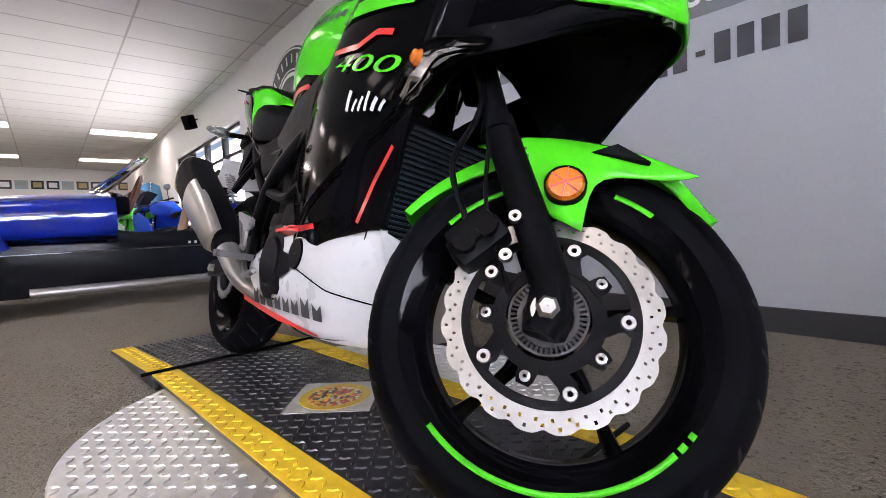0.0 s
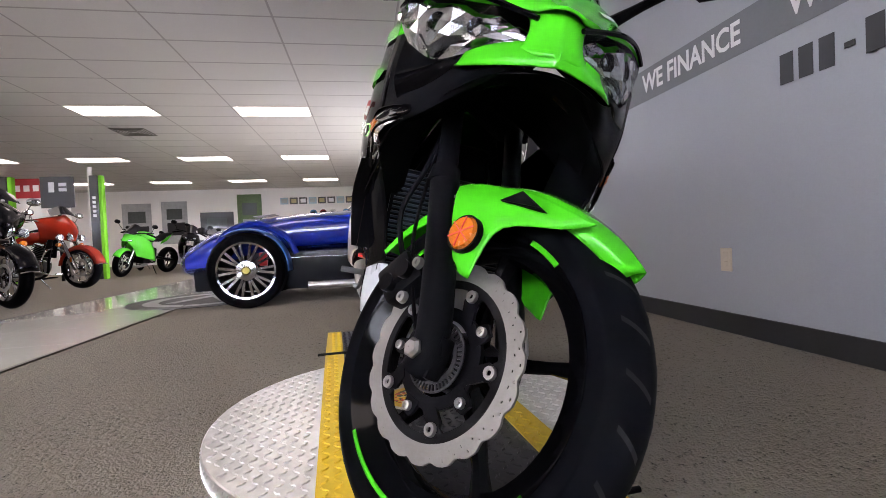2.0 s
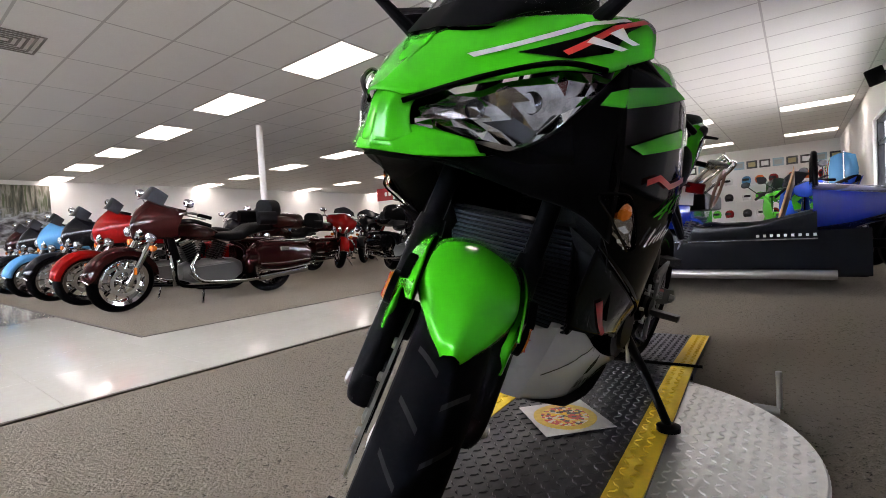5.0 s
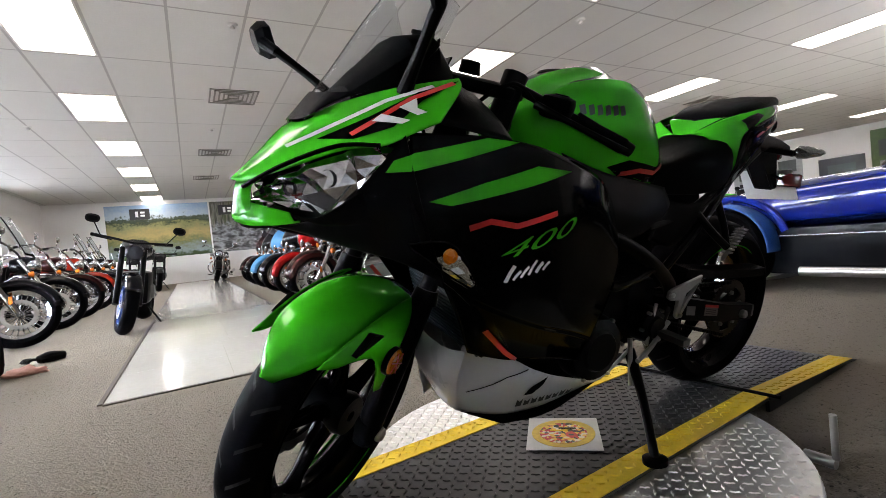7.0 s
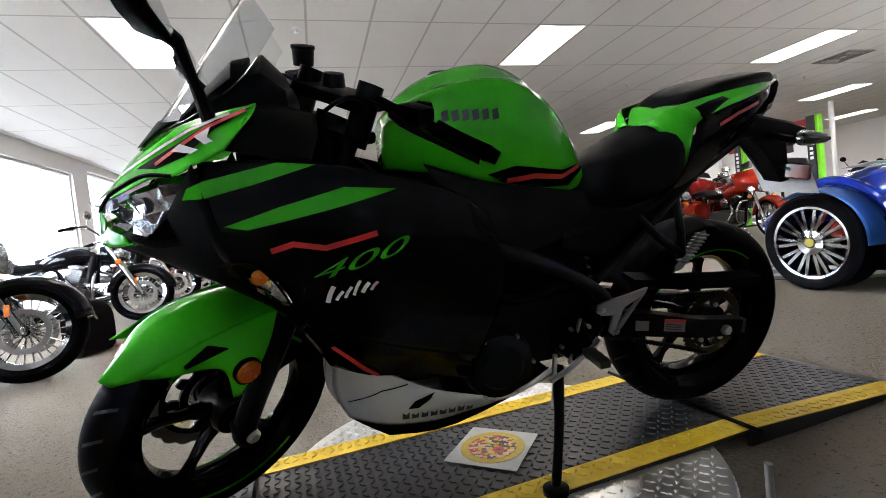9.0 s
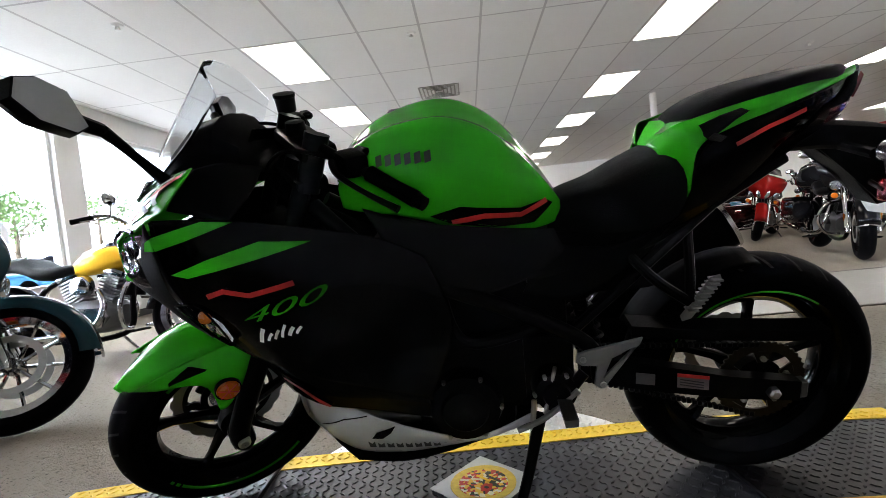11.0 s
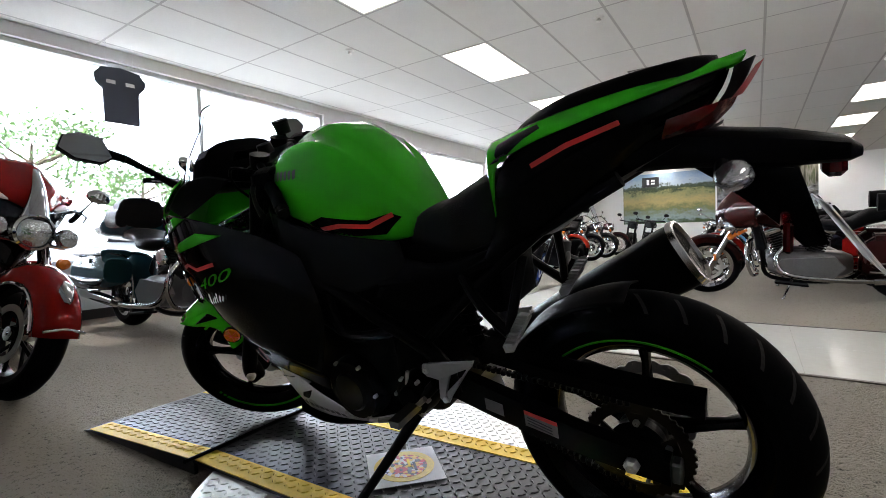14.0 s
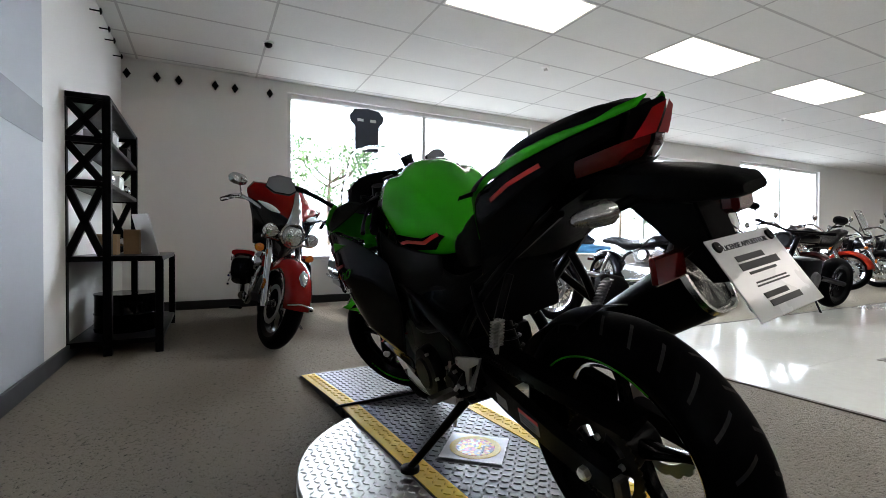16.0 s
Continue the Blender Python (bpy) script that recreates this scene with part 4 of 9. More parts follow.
shell = steered(thick(part("front_fender", fender(), GREEN, bike, "glossy green front fender", angle=60), 0.0035))
for s in (1, -1):
    # wing that runs from the shell down the fork leg
    net = [[(FX + 0.17, s * 0.077, FR + 0.255), (FX + 0.05, s * 0.084, FR + 0.285), (FX - 0.08, s * 0.084, FR + 0.288), (FX - 0.17, s * 0.08, FR + 0.262)],
           [(FX + 0.13, s * 0.084, FR + 0.238), (FX + 0.035, s * 0.104, FR + 0.25), (FX - 0.055, s * 0.106, FR + 0.262), (FX - 0.14, s * 0.09, FR + 0.25)],
           [(FX + 0.035, s * 0.102, FR + 0.212), (FX - 0.005, s * 0.112, FR + 0.208), (FX - 0.05, s * 0.112, FR + 0.214), (FX - 0.11, s * 0.096, FR + 0.215)],
           [(FX + 0.022, s * 0.108, FR + 0.125), (FX + 0.012, s * 0.112, FR + 0.126), (FX + 0.002, s * 0.112, FR + 0.13), (FX - 0.02, s * 0.104, FR + 0.14)]]
    steered(thick(part("fender_wing", patch(BM(), net, nu=14, nv=10), GREEN, bike, "green fender side plate"), 0.0035, 0))
    steered(part("fender_vent", slab(BM(), [(FX + 0.10, FR + 0.253), (FX + 0.05, FR + 0.278), (FX + 0.01, FR + 0.256)], s * 0.092, s * 0.108, 0.002), BLACK_MATTE, bike, "black triangular vent in the fender"))
    steered(part("side_reflector", spin(BM(), [(0.001, s * 0.012), (0.024, s * 0.011), (0.028, s * 0.005), (0.028, -s * 0.006), (0.001, -s * 0.006)], (FX - 0.012, s * 0.119, FR + 0.188), seg=32), AMBER, bike, "round amber reflector"))
    steered(part("reflector_rim", spin(BM(), [(0.028, -0.006), (0.031, -0.006), (0.031, 0.006), (0.028, 0.006)], (FX - 0.012, s * 0.119, FR + 0.188), seg=32, closed=True), BLACK_MATTE, bike))
lettering("fender_letters", "ABS", STEER @ pose(FX - 0.085, -0.1075, FR + 0.235) @ pose(0, 0, 0, 90, 0, 0) @ pose(0, 0, 0, 0, 0, -66), 0.024, INK, bike, squash=1.2)
for s in (1, -1):
    for k in range(3):
        o = part("reflector_line", box(BM(), (0, 0, 0), (0.05, 0.002, 0.0016)), RED_PAINT, bike, smooth=False)
        o.matrix_local = STEER @ pose(FX - 0.012, s * 0.1312, FR + 0.188, 0, 60 * k + 30, 0)
# front brake caliper and hose on the disc side
bm = BM()
cm = pose(FX - 0.122, -0.085, FR + 0.088, 0, 38, 0)
box(bm, (0, 0, 0), (0.058, 0.06, 0.092), 0.016, m=cm, seg=2)
box(bm, (-0.012, -0.03, 0.0), (0.042, 0.02, 0.076), 0.008, m=cm, seg=2)
rod(bm, cm @ Vector((0, -0.043, 0.02)), cm @ Vector((0, -0.02, 0.02)), 0.016)
rod(bm, cm @ Vector((0, -0.043, -0.02)), cm @ Vector((0, -0.02, -0.02)), 0.016)
caliper = steered(part("brake_caliper", bm, BLACK_METAL, bike, "black front brake caliper"))
for dz in (0.05, -0.01):
    b = part("caliper_bolt", spin(BM(), [(0.004, -0.009), (0.009, -0.009), (0.0105, 0), (0.004, 0)], (FX - 0.07, -0.128, FR + 0.07 + dz), seg=12), STEEL, bike)
    steered(b)
steered(part("brake_hose", pipe(BM(), [(FX - 0.15, -0.1, FR + 0.12), (FX - 0.19, -0.12, FR + 0.2), (FX - 0.17, -0.125, FR + 0.3), (FX - 0.2, -0.11, FR + 0.42), (FX - 0.26, -0.09, FR + 0.56)], 0.0055, seg=8), BLACK_MATTE, bike, "black brake hose"))
steered(part("sensor_cable", pipe(BM(), [(FX - 0.06, -0.085, FR + 0.02), (FX - 0.12, -0.115, FR + 0.14), (FX - 0.145, -0.128, FR + 0.26), (FX - 0.22, -0.1, FR + 0.48)], 0.0035, seg=6), BLACK_MATTE, bike))
def barred(ob):
    ob.matrix_local = STEER @ Matrix.Translation((0, 0, 0.068))
    return ob


# clip-on bars
for s in (1, -1):
    barred(part("handlebar", rod(BM(), (0.35, s * 0.10, 0.965), (0.235, s * 0.365, 0.885), 0.0115), BLACK_METAL, bike))
    barred(part("bar_clamp", rod(BM(), (0.385, s * 0.104, 0.86), (0.337, s * 0.104, 0.985), 0.028, 0.028), BLACK_METAL, bike))
    barred(part("grip", pipe(BM(), [(0.285, s * 0.248, 0.922), (0.262, s * 0.30, 0.905), (0.238, s * 0.358, 0.888)], [0.0175, 0.0165, 0.018], seg=16), RUBBER, bike, "black rubber grip"))
    barred(part("bar_end", rod(BM(), (0.238, s * 0.358, 0.888), (0.23, s * 0.377, 0.882), 0.0165, 0.0145), BLACK_METAL, bike))
    bm = BM()
    box(bm, (0.305, s * 0.205, 0.938), (0.055, 0.07, 0.05), 0.014, seg=2)
    box(bm, (0.27, s * 0.2, 0.955), (0.03, 0.04, 0.02), 0.006)
    barred(part("switch_gear", bm, BLACK_MATTE, bike))
    barred(part("lever", pipe(BM(), [(0.335, s * 0.165, 0.935), (0.345, s * 0.22, 0.925), (0.32, s * 0.30, 0.905), (0.285, s * 0.37, 0.885)], [0.009, 0.007, 0.006, 0.008], seg=10), BLACK_METAL, bike, "black hand lever"))
    barred(part("clutch_cable" if s > 0 else "throttle_cable", pipe(BM(), [(0.33, s * 0.16, 0.94), (0.42, s * 0.13, 0.97), (0.46, s * 0.07, 0.9), (0.4, s * 0.05, 0.8)], 0.0045, seg=8), BLACK_MATTE, bike))
barred(part("top_yoke", box(BM(), (0.345, 0, 0.945), (0.085, 0.25, 0.03), 0.01, seg=2), BLACK_METAL, bike))
barred(part("brake_reservoir", spin(BM(), [(0.001, 0.0), (0.024, 0.0), (0.026, 0.035), (0.028, 0.037), (0.028, 0.045), (0.001, 0.046)], (0.33, -0.15, 0.985), seg=20, axis="z"), DARK_GREY, bike))
barred(part("ignition_switch", spin(BM(), [(0.001, 0.03), (0.022, 0.028), (0.026, 0.0), (0.001, 0.0)], (0.355, 0, 0.965), seg=20, axis="z"), BLACK_METAL, bike))

# ---------- upper cowl, headlights, screen ----------
cowl = thick(part("upper_cowl", patch(BM(), [
    [(0.862, 0.0, 0.812), (0.858, 0.018, 0.811), (0.846, 0.034, 0.807)],
    [(0.812, 0.0, 0.858), (0.80, 0.06, 0.851), (0.778, 0.11, 0.836)],
    [(0.756, 0.0, 0.912), (0.735, 0.095, 0.905), (0.70, 0.176, 0.868)],
    [(0.69, 0.088, 0.944), (0.665, 0.152, 0.93), (0.648, 0.226, 0.876)],
    [(0.60, 0.152, 0.972), (0.585, 0.195, 0.957), (0.60, 0.242, 0.897)],
    [(0.50, 0.212, 0.99), (0.51, 0.236, 0.968), (0.558, 0.256, 0.915)]], nu=24, nv=12, mirror=True), GREEN, bike, "glossy green upper nose cowl", angle=60), 0.003)
bridge = thick(part("nose_bridge", patch(BM(), NOSE([
    [(0.868, 0.0, 0.822), (0.862, 0.024, 0.82), (0.842, 0.05, 0.816)],
    [(0.884, 0.0, 0.803), (0.876, 0.022, 0.802), (0.858, 0.04, 0.799)],
    [(0.891, 0.0, 0.772), (0.882, 0.024, 0.772), (0.862, 0.042, 0.773)],
    [(0.896, 0.0, 0.744), (0.884, 0.03, 0.745), (0.862, 0.054, 0.752)]]), nu=10, nv=10, mirror=True), GREEN, bike, "green nose between the headlights"), 0.003)
chin = thick(part("chin", patch(BM(), NOSE([
    [(0.886, 0.0, 0.772), (0.866, 0.03, 0.772), (0.836, 0.078, 0.767), (0.80, 0.112, 0.76)],
    [(0.896, 0.0, 0.748), (0.876, 0.045, 0.744), (0.842, 0.088, 0.74), (0.792, 0.12, 0.744)],
    [(0.894, 0.0, 0.732), (0.872, 0.05, 0.731), (0.83, 0.092, 0.734), (0.782, 0.124, 0.742)]]), nu=8, nv=14, mirror=True), GREEN, bike, "green beak under the headlights"), 0.004)
for s in (1, -1):
    part("chin_side", patch(BM(), NOSE([
        [(0.838, s * 0.07, 0.764), (0.80, s * 0.112, 0.757), (0.752, s * 0.156, 0.754), (0.68, s * 0.20, 0.80)],
        [(0.82, s * 0.088, 0.741), (0.775, s * 0.122, 0.742), (0.735, s * 0.156, 0.737), (0.66, s * 0.206, 0.742)],
        [(0.775, s * 0.03, 0.736), (0.735, s * 0.085, 0.726), (0.69, s * 0.135, 0.716), (0.62, s * 0.19, 0.71)]]), nu=10, nv=12), BLACK_GLOSS, bike, "black panel under the headlight")
for s in (1, -1):
    # headlight: dark bowl, bright reflectors, clear cover
    net = lambda d: [[(0.868 - d, s * 0.03, 0.797), (0.806 - d, s * 0.112, 0.836), (0.716 - d, s * 0.178, 0.87), (0.654 - d, s * 0.222, 0.873)],
                     [(0.868 - d, s * 0.03, 0.784), (0.812 - d, s * 0.11, 0.80), (0.735 - d, s * 0.172, 0.82), (0.668 - d, s * 0.215, 0.846)],
                     [(0.862 - d, s * 0.032, 0.771), (0.815 - d, s * 0.105, 0.764), (0.745 - d, s * 0.165, 0.762), (0.69 - d, s * 0.198, 0.81)]]
    bowl = patch(BM(), NOSE(net(0.034)), nu=5, nv=11)
    rg = random.Random(7)
    for v in bowl.verts:
        v.co.x += rg.uniform(-0.014, 0.012)
    bmesh.ops.triangulate(bowl, faces=bowl.faces)
    head = part("headlight", bowl, REFLECTOR, bike, "twin headlight behind a clear cover", smooth=False)
    for k, (x, y, z, r) in enumerate(((0.755, 0.092, 0.80, 0.0135), (0.70, 0.145, 0.82, 0.0145))):
        o = part("lamp_reflector", spin(BM(), [(0.004, -0.004), (r * 0.45, -0.001), (r * 0.8, 0.01), (r, 0.024), (r * 1.04, 0.024)], seg=22, axis="x"), HEAD_BOWL, head)
        o.matrix_local = pose(x, s * y, z, 0, 0, s * 28)
    wedge = [[(0.782, s * 0.112, 0.786), (0.69, s * 0.178, 0.81)], [(0.74, s * 0.15, 0.768), (0.73, s * 0.154, 0.766)]]
    part("position_lamp", patch(BM(), NOSE(wedge), nu=3, nv=5), HEAD_BOWL, head, "silver position lamp wedge")
    part("lens_cover", patch(BM(), NOSE(net(-0.001)), nu=8, nv=14), CLEAR, head, "clear plastic cover").visible_shadow = False
    part("lens_brow", pipe(BM(), NOSE([[(0.872, s * 0.032, 0.799), (0.808, s * 0.114, 0.84), (0.718, s * 0.18, 0.874), (0.652, s * 0.226, 0.876)]])[0], 0.004, seg=6), BLACK_GLOSS, head)
part("nose_lining", patch(BM(), [
    [(0.75, -0.118, 0.735), (0.83, -0.05, 0.724), (0.852, 0.0, 0.725), (0.83, 0.05, 0.724), (0.75, 0.118, 0.735)],
    [(0.70, -0.17, 0.745), (0.75, -0.08, 0.752), (0.76, 0.0, 0.755), (0.75, 0.08, 0.752), (0.70, 0.17, 0.745)],
    [(0.56, -0.2, 0.755), (0.56, -0.1, 0.77), (0.56, 0.0, 0.775), (0.56, 0.1, 0.77), (0.56, 0.2, 0.755)]], nu=8, nv=12), BLACK_MATTE, bike, "black lining inside the nose")
screen = thick(part("windscreen", patch(BM(), [
    [(0.753, 0.0, 0.917), (0.735, 0.075, 0.919), (0.69, 0.093, 0.946)],
    [(0.68, 0.0, 1.0), (0.66, 0.1, 0.99), (0.60, 0.153, 0.984)],
    [(0.60, 0.0, 1.105), (0.575, 0.105, 1.088), (0.52, 0.165, 1.04)],
    [(0.51, 0.0, 1.215), (0.495, 0.085, 1.195), (0.455, 0.135, 1.125)]], nu=16, nv=10, mirror=True), SMOKE, bike, "clear curved windscreen"), 0.003)
screen.visible_shadow = False
part("screen_base", patch(BM(), [
    [(0.755, 0.0, 0.92), (0.737, 0.076, 0.922), (0.69, 0.095, 0.949)],
    [(0.708, 0.0, 0.973), (0.69, 0.09, 0.966), (0.642, 0.128, 0.968)]], nu=5, nv=10, mirror=True), BLACK_MATTE, bike, "black lower screen panel")
bm = BM()
loft(bm, [oval((x, 0, z), w, h, 18, 2.6) for x, z, w, h in ((0.655, 0.955, 0.10, 0.03), (0.60, 0.98, 0.14, 0.055), (0.545, 1.005, 0.15, 0.08), (0.49, 1.01, 0.145, 0.085), (0.45, 0.99, 0.12, 0.06), (0.43, 0.975, 0.08, 0.03))])
cover = part("instrument_panel", bm, BLACK_MATTE, bike, "black faceted instrument cover behind the screen", angle=25)
part("instrument_glass", box(BM(), (0, 0, 0), (0.004, 0.15, 0.075), 0.0015, m=pose(0.447, 0, 1.02, 0, -32, 0)), BLACK_GLOSS, cover)
inner = two_sides("cockpit_panel", [
    [(0.515, 0.195, 0.985), (0.525, 0.226, 0.965), (0.558, 0.254, 0.914)],
    [(0.47, 0.16, 0.99), (0.47, 0.215, 0.955), (0.49, 0.27, 0.90)],
    [(0.40, 0.13, 0.97), (0.40, 0.2, 0.93), (0.42, 0.284, 0.885)]], 10, 8, BLACK_MATTE, bike, "matte black inner cockpit panel")
part("cockpit_floor", patch(BM(), [[(0.60, -0.15, 0.965), (0.66, 0.0, 0.96), (0.60, 0.15, 0.965)], [(0.50, -0.2, 0.975), (0.50, 0.0, 0.97), (0.50, 0.2, 0.975)], [(0.40, -0.13, 0.965), (0.41, 0.0, 0.94), (0.40, 0.13, 0.965)]], nu=6, nv=10), BLACK_MATTE, bike)
for s in (1, -1):
    c = Vector((0.597, 0.40, 1.12)) if s > 0 else Vector((0.715, -0.395, 1.135))
    root, neck = Vector((0.585, s * 0.185, 0.965)), c + Vector((-0.01, -s * 0.085, -0.045))
    arm = part("mirror_arm", pipe(BM(), [tuple(root), tuple(root.lerp(neck, 0.5) + Vector((0.0, s * 0.004, 0.004))), tuple(neck)], [0.014, 0.0095, 0.011], seg=10), BLACK_MATTE, bike)
    out = []
    for k, (x, y) in enumerate(((-0.085, -0.03), (-0.05, -0.055), (0.035, -0.05), (0.085, -0.018), (0.07, 0.03), (0.02, 0.05), (-0.05, 0.042))):
        out.append((x * 0.7, y * 0.74))
    mm = Matrix.Translation(c) @ pose(0, 0, 0, s * 18, 0, 0) @ pose(0, 0, 0, 0, 12, -s * 4)
    shell_m = part("mirror_shell", loft(BM(), [[(-0.006, y * s * 1.05, z * 1.05) for y, z in out], [(0.012, y * s * 1.06, z * 1.06) for y, z in out], [(0.032, y * s * 0.75, z * 0.75) for y, z in out]]), BLACK_MATTE, bike, "black mirror housing")
    shell_m.matrix_local = mm
    g = part("mirror_glass", loft(BM(), [[(-0.0075, y * s, z) for y, z in out], [(-0.0062, y * s, z) for y, z in out]]), MIRROR_GLASS, shell_m, "silver mirror glass", smooth=False)
    part("mirror_neck", pipe(BM(), [tuple(neck), tuple(c + Vector((0.016, -s * 0.045, -0.02)))], [0.012, 0.015], seg=10), BLACK_MATTE, bike)

# ---------- side fairings ----------
nose_side = two_sides("nose_side_panel", [
    [(0.835, 0.045, 0.735), (0.81, 0.085, 0.735), (0.77, 0.13, 0.738), (0.695, 0.193, 0.785), (0.612, 0.252, 0.893)],
    [(0.79, 0.075, 0.728), (0.77, 0.105, 0.725), (0.735, 0.15, 0.722), (0.66, 0.215, 0.733), (0.585, 0.26, 0.77)],
    [(0.745, 0.115, 0.718), (0.72, 0.14, 0.708), (0.68, 0.172, 0.695), (0.615, 0.222, 0.675), (0.535, 0.248, 0.63)]], 12, 18, BLACK_MATTE, bike, "matte black lower nose panel")
SIDE_NET = [[(0.605, 0.25, 0.897), (0.48, 0.28, 0.893), (0.345, 0.282, 0.872), (0.16, 0.24, 0.815), (0.06, 0.2, 0.75)],
            [(0.60, 0.255, 0.745), (0.45, 0.285, 0.715), (0.30, 0.288, 0.70), (0.15, 0.25, 0.675), (0.02, 0.205, 0.585)],
            [(0.53, 0.236, 0.62), (0.43, 0.252, 0.56), (0.31, 0.252, 0.50), (0.20, 0.235, 0.455), (0.09, 0.20, 0.40)]]
side_panel = two_sides("side_fairing", SIDE_NET, 18, 24, BLACK_GLOSS, bike, "gloss black side fairing")
low_panel = two_sides("lower_fairing", [
    [(0.53, 0.232, 0.62), (0.43, 0.247, 0.56), (0.31, 0.247, 0.50), (0.20, 0.23, 0.455), (0.09, 0.195, 0.40)],
    [(0.47, 0.19, 0.52), (0.39, 0.212, 0.475), (0.29, 0.22, 0.445), (0.19, 0.21, 0.415), (0.09, 0.18, 0.375)],
    [(0.43, 0.165, 0.43), (0.35, 0.20, 0.41), (0.26, 0.205, 0.395), (0.18, 0.195, 0.37), (0.10, 0.175, 0.335)]], 10, 16, BLACK_GLOSS, bike)
BELLY_L = [[(0.42, 0.13, 0.43), (0.335, 0.165, 0.405), (0.228, 0.168, 0.338), (0.128, 0.165, 0.293), (0.0, 0.158, 0.258), (-0.15, 0.13, 0.298)],
           [(0.43, 0.105, 0.33), (0.325, 0.16, 0.32), (0.21, 0.164, 0.29), (0.10, 0.16, 0.262), (-0.02, 0.152, 0.245), (-0.165, 0.125, 0.286)],
           [(0.40, 0.07, 0.225), (0.31, 0.125, 0.218), (0.20, 0.135, 0.21), (0.08, 0.13, 0.215), (-0.04, 0.125, 0.23), (-0.18, 0.115, 0.272)]]
BELLY_R = [[(0.425, 0.135, 0.425), (0.34, 0.17, 0.42), (0.2, 0.175, 0.418), (0.067, 0.17, 0.414), (-0.09, 0.165, 0.392), (-0.245, 0.15, 0.355)],
           [(0.43, 0.11, 0.33), (0.33, 0.168, 0.32), (0.2, 0.174, 0.31), (0.06, 0.17, 0.31), (-0.1, 0.165, 0.30), (-0.27, 0.148, 0.29)],
           [(0.42, 0.07, 0.205), (0.31, 0.135, 0.2), (0.20, 0.145, 0.2), (0.06, 0.145, 0.205), (-0.1, 0.142, 0.215), (-0.3, 0.135, 0.232)]]
belly = [thick(part("belly_pan", patch(BM(), [[(x, s * y, z) for x, y, z in r] for r in net], nu=12, nv=24), SILVER_WHITE, bike, "pale grey white belly fairing"), 0.003) for s, net in ((1, BELLY_L), (-1, BELLY_R))]
part("belly_floor", patch(BM(), [
    [(0.40, 0.0, 0.22), (0.40, 0.07, 0.226), (0.31, 0.149, 0.206)],
    [(0.15, 0.0, 0.19), (0.15, 0.08, 0.195), (0.14, 0.156, 0.203)],
    [(-0.16, 0.0, 0.25), (-0.16, 0.06, 0.255), (-0.17, 0.12, 0.27)]], nu=8, nv=6, mirror=True), BLACK_MATTE, bike)
part("belly_front", patch(BM(), [
    [(0.435, 0.0, 0.40), (0.432, 0.08, 0.405), (0.425, 0.15, 0.425)],
    [(0.45, 0.0, 0.32), (0.445, 0.07, 0.32), (0.43, 0.12, 0.33)],
    [(0.405, 0.0, 0.222), (0.404, 0.04, 0.223), (0.40, 0.07, 0.226)]], nu=6, nv=6, mirror=True), SILVER_WHITE, bike)
def draw_in(y, z):
    return y + (0.07 * z * min(1.0, -y / 0.2) if y < 0 else 0.0)


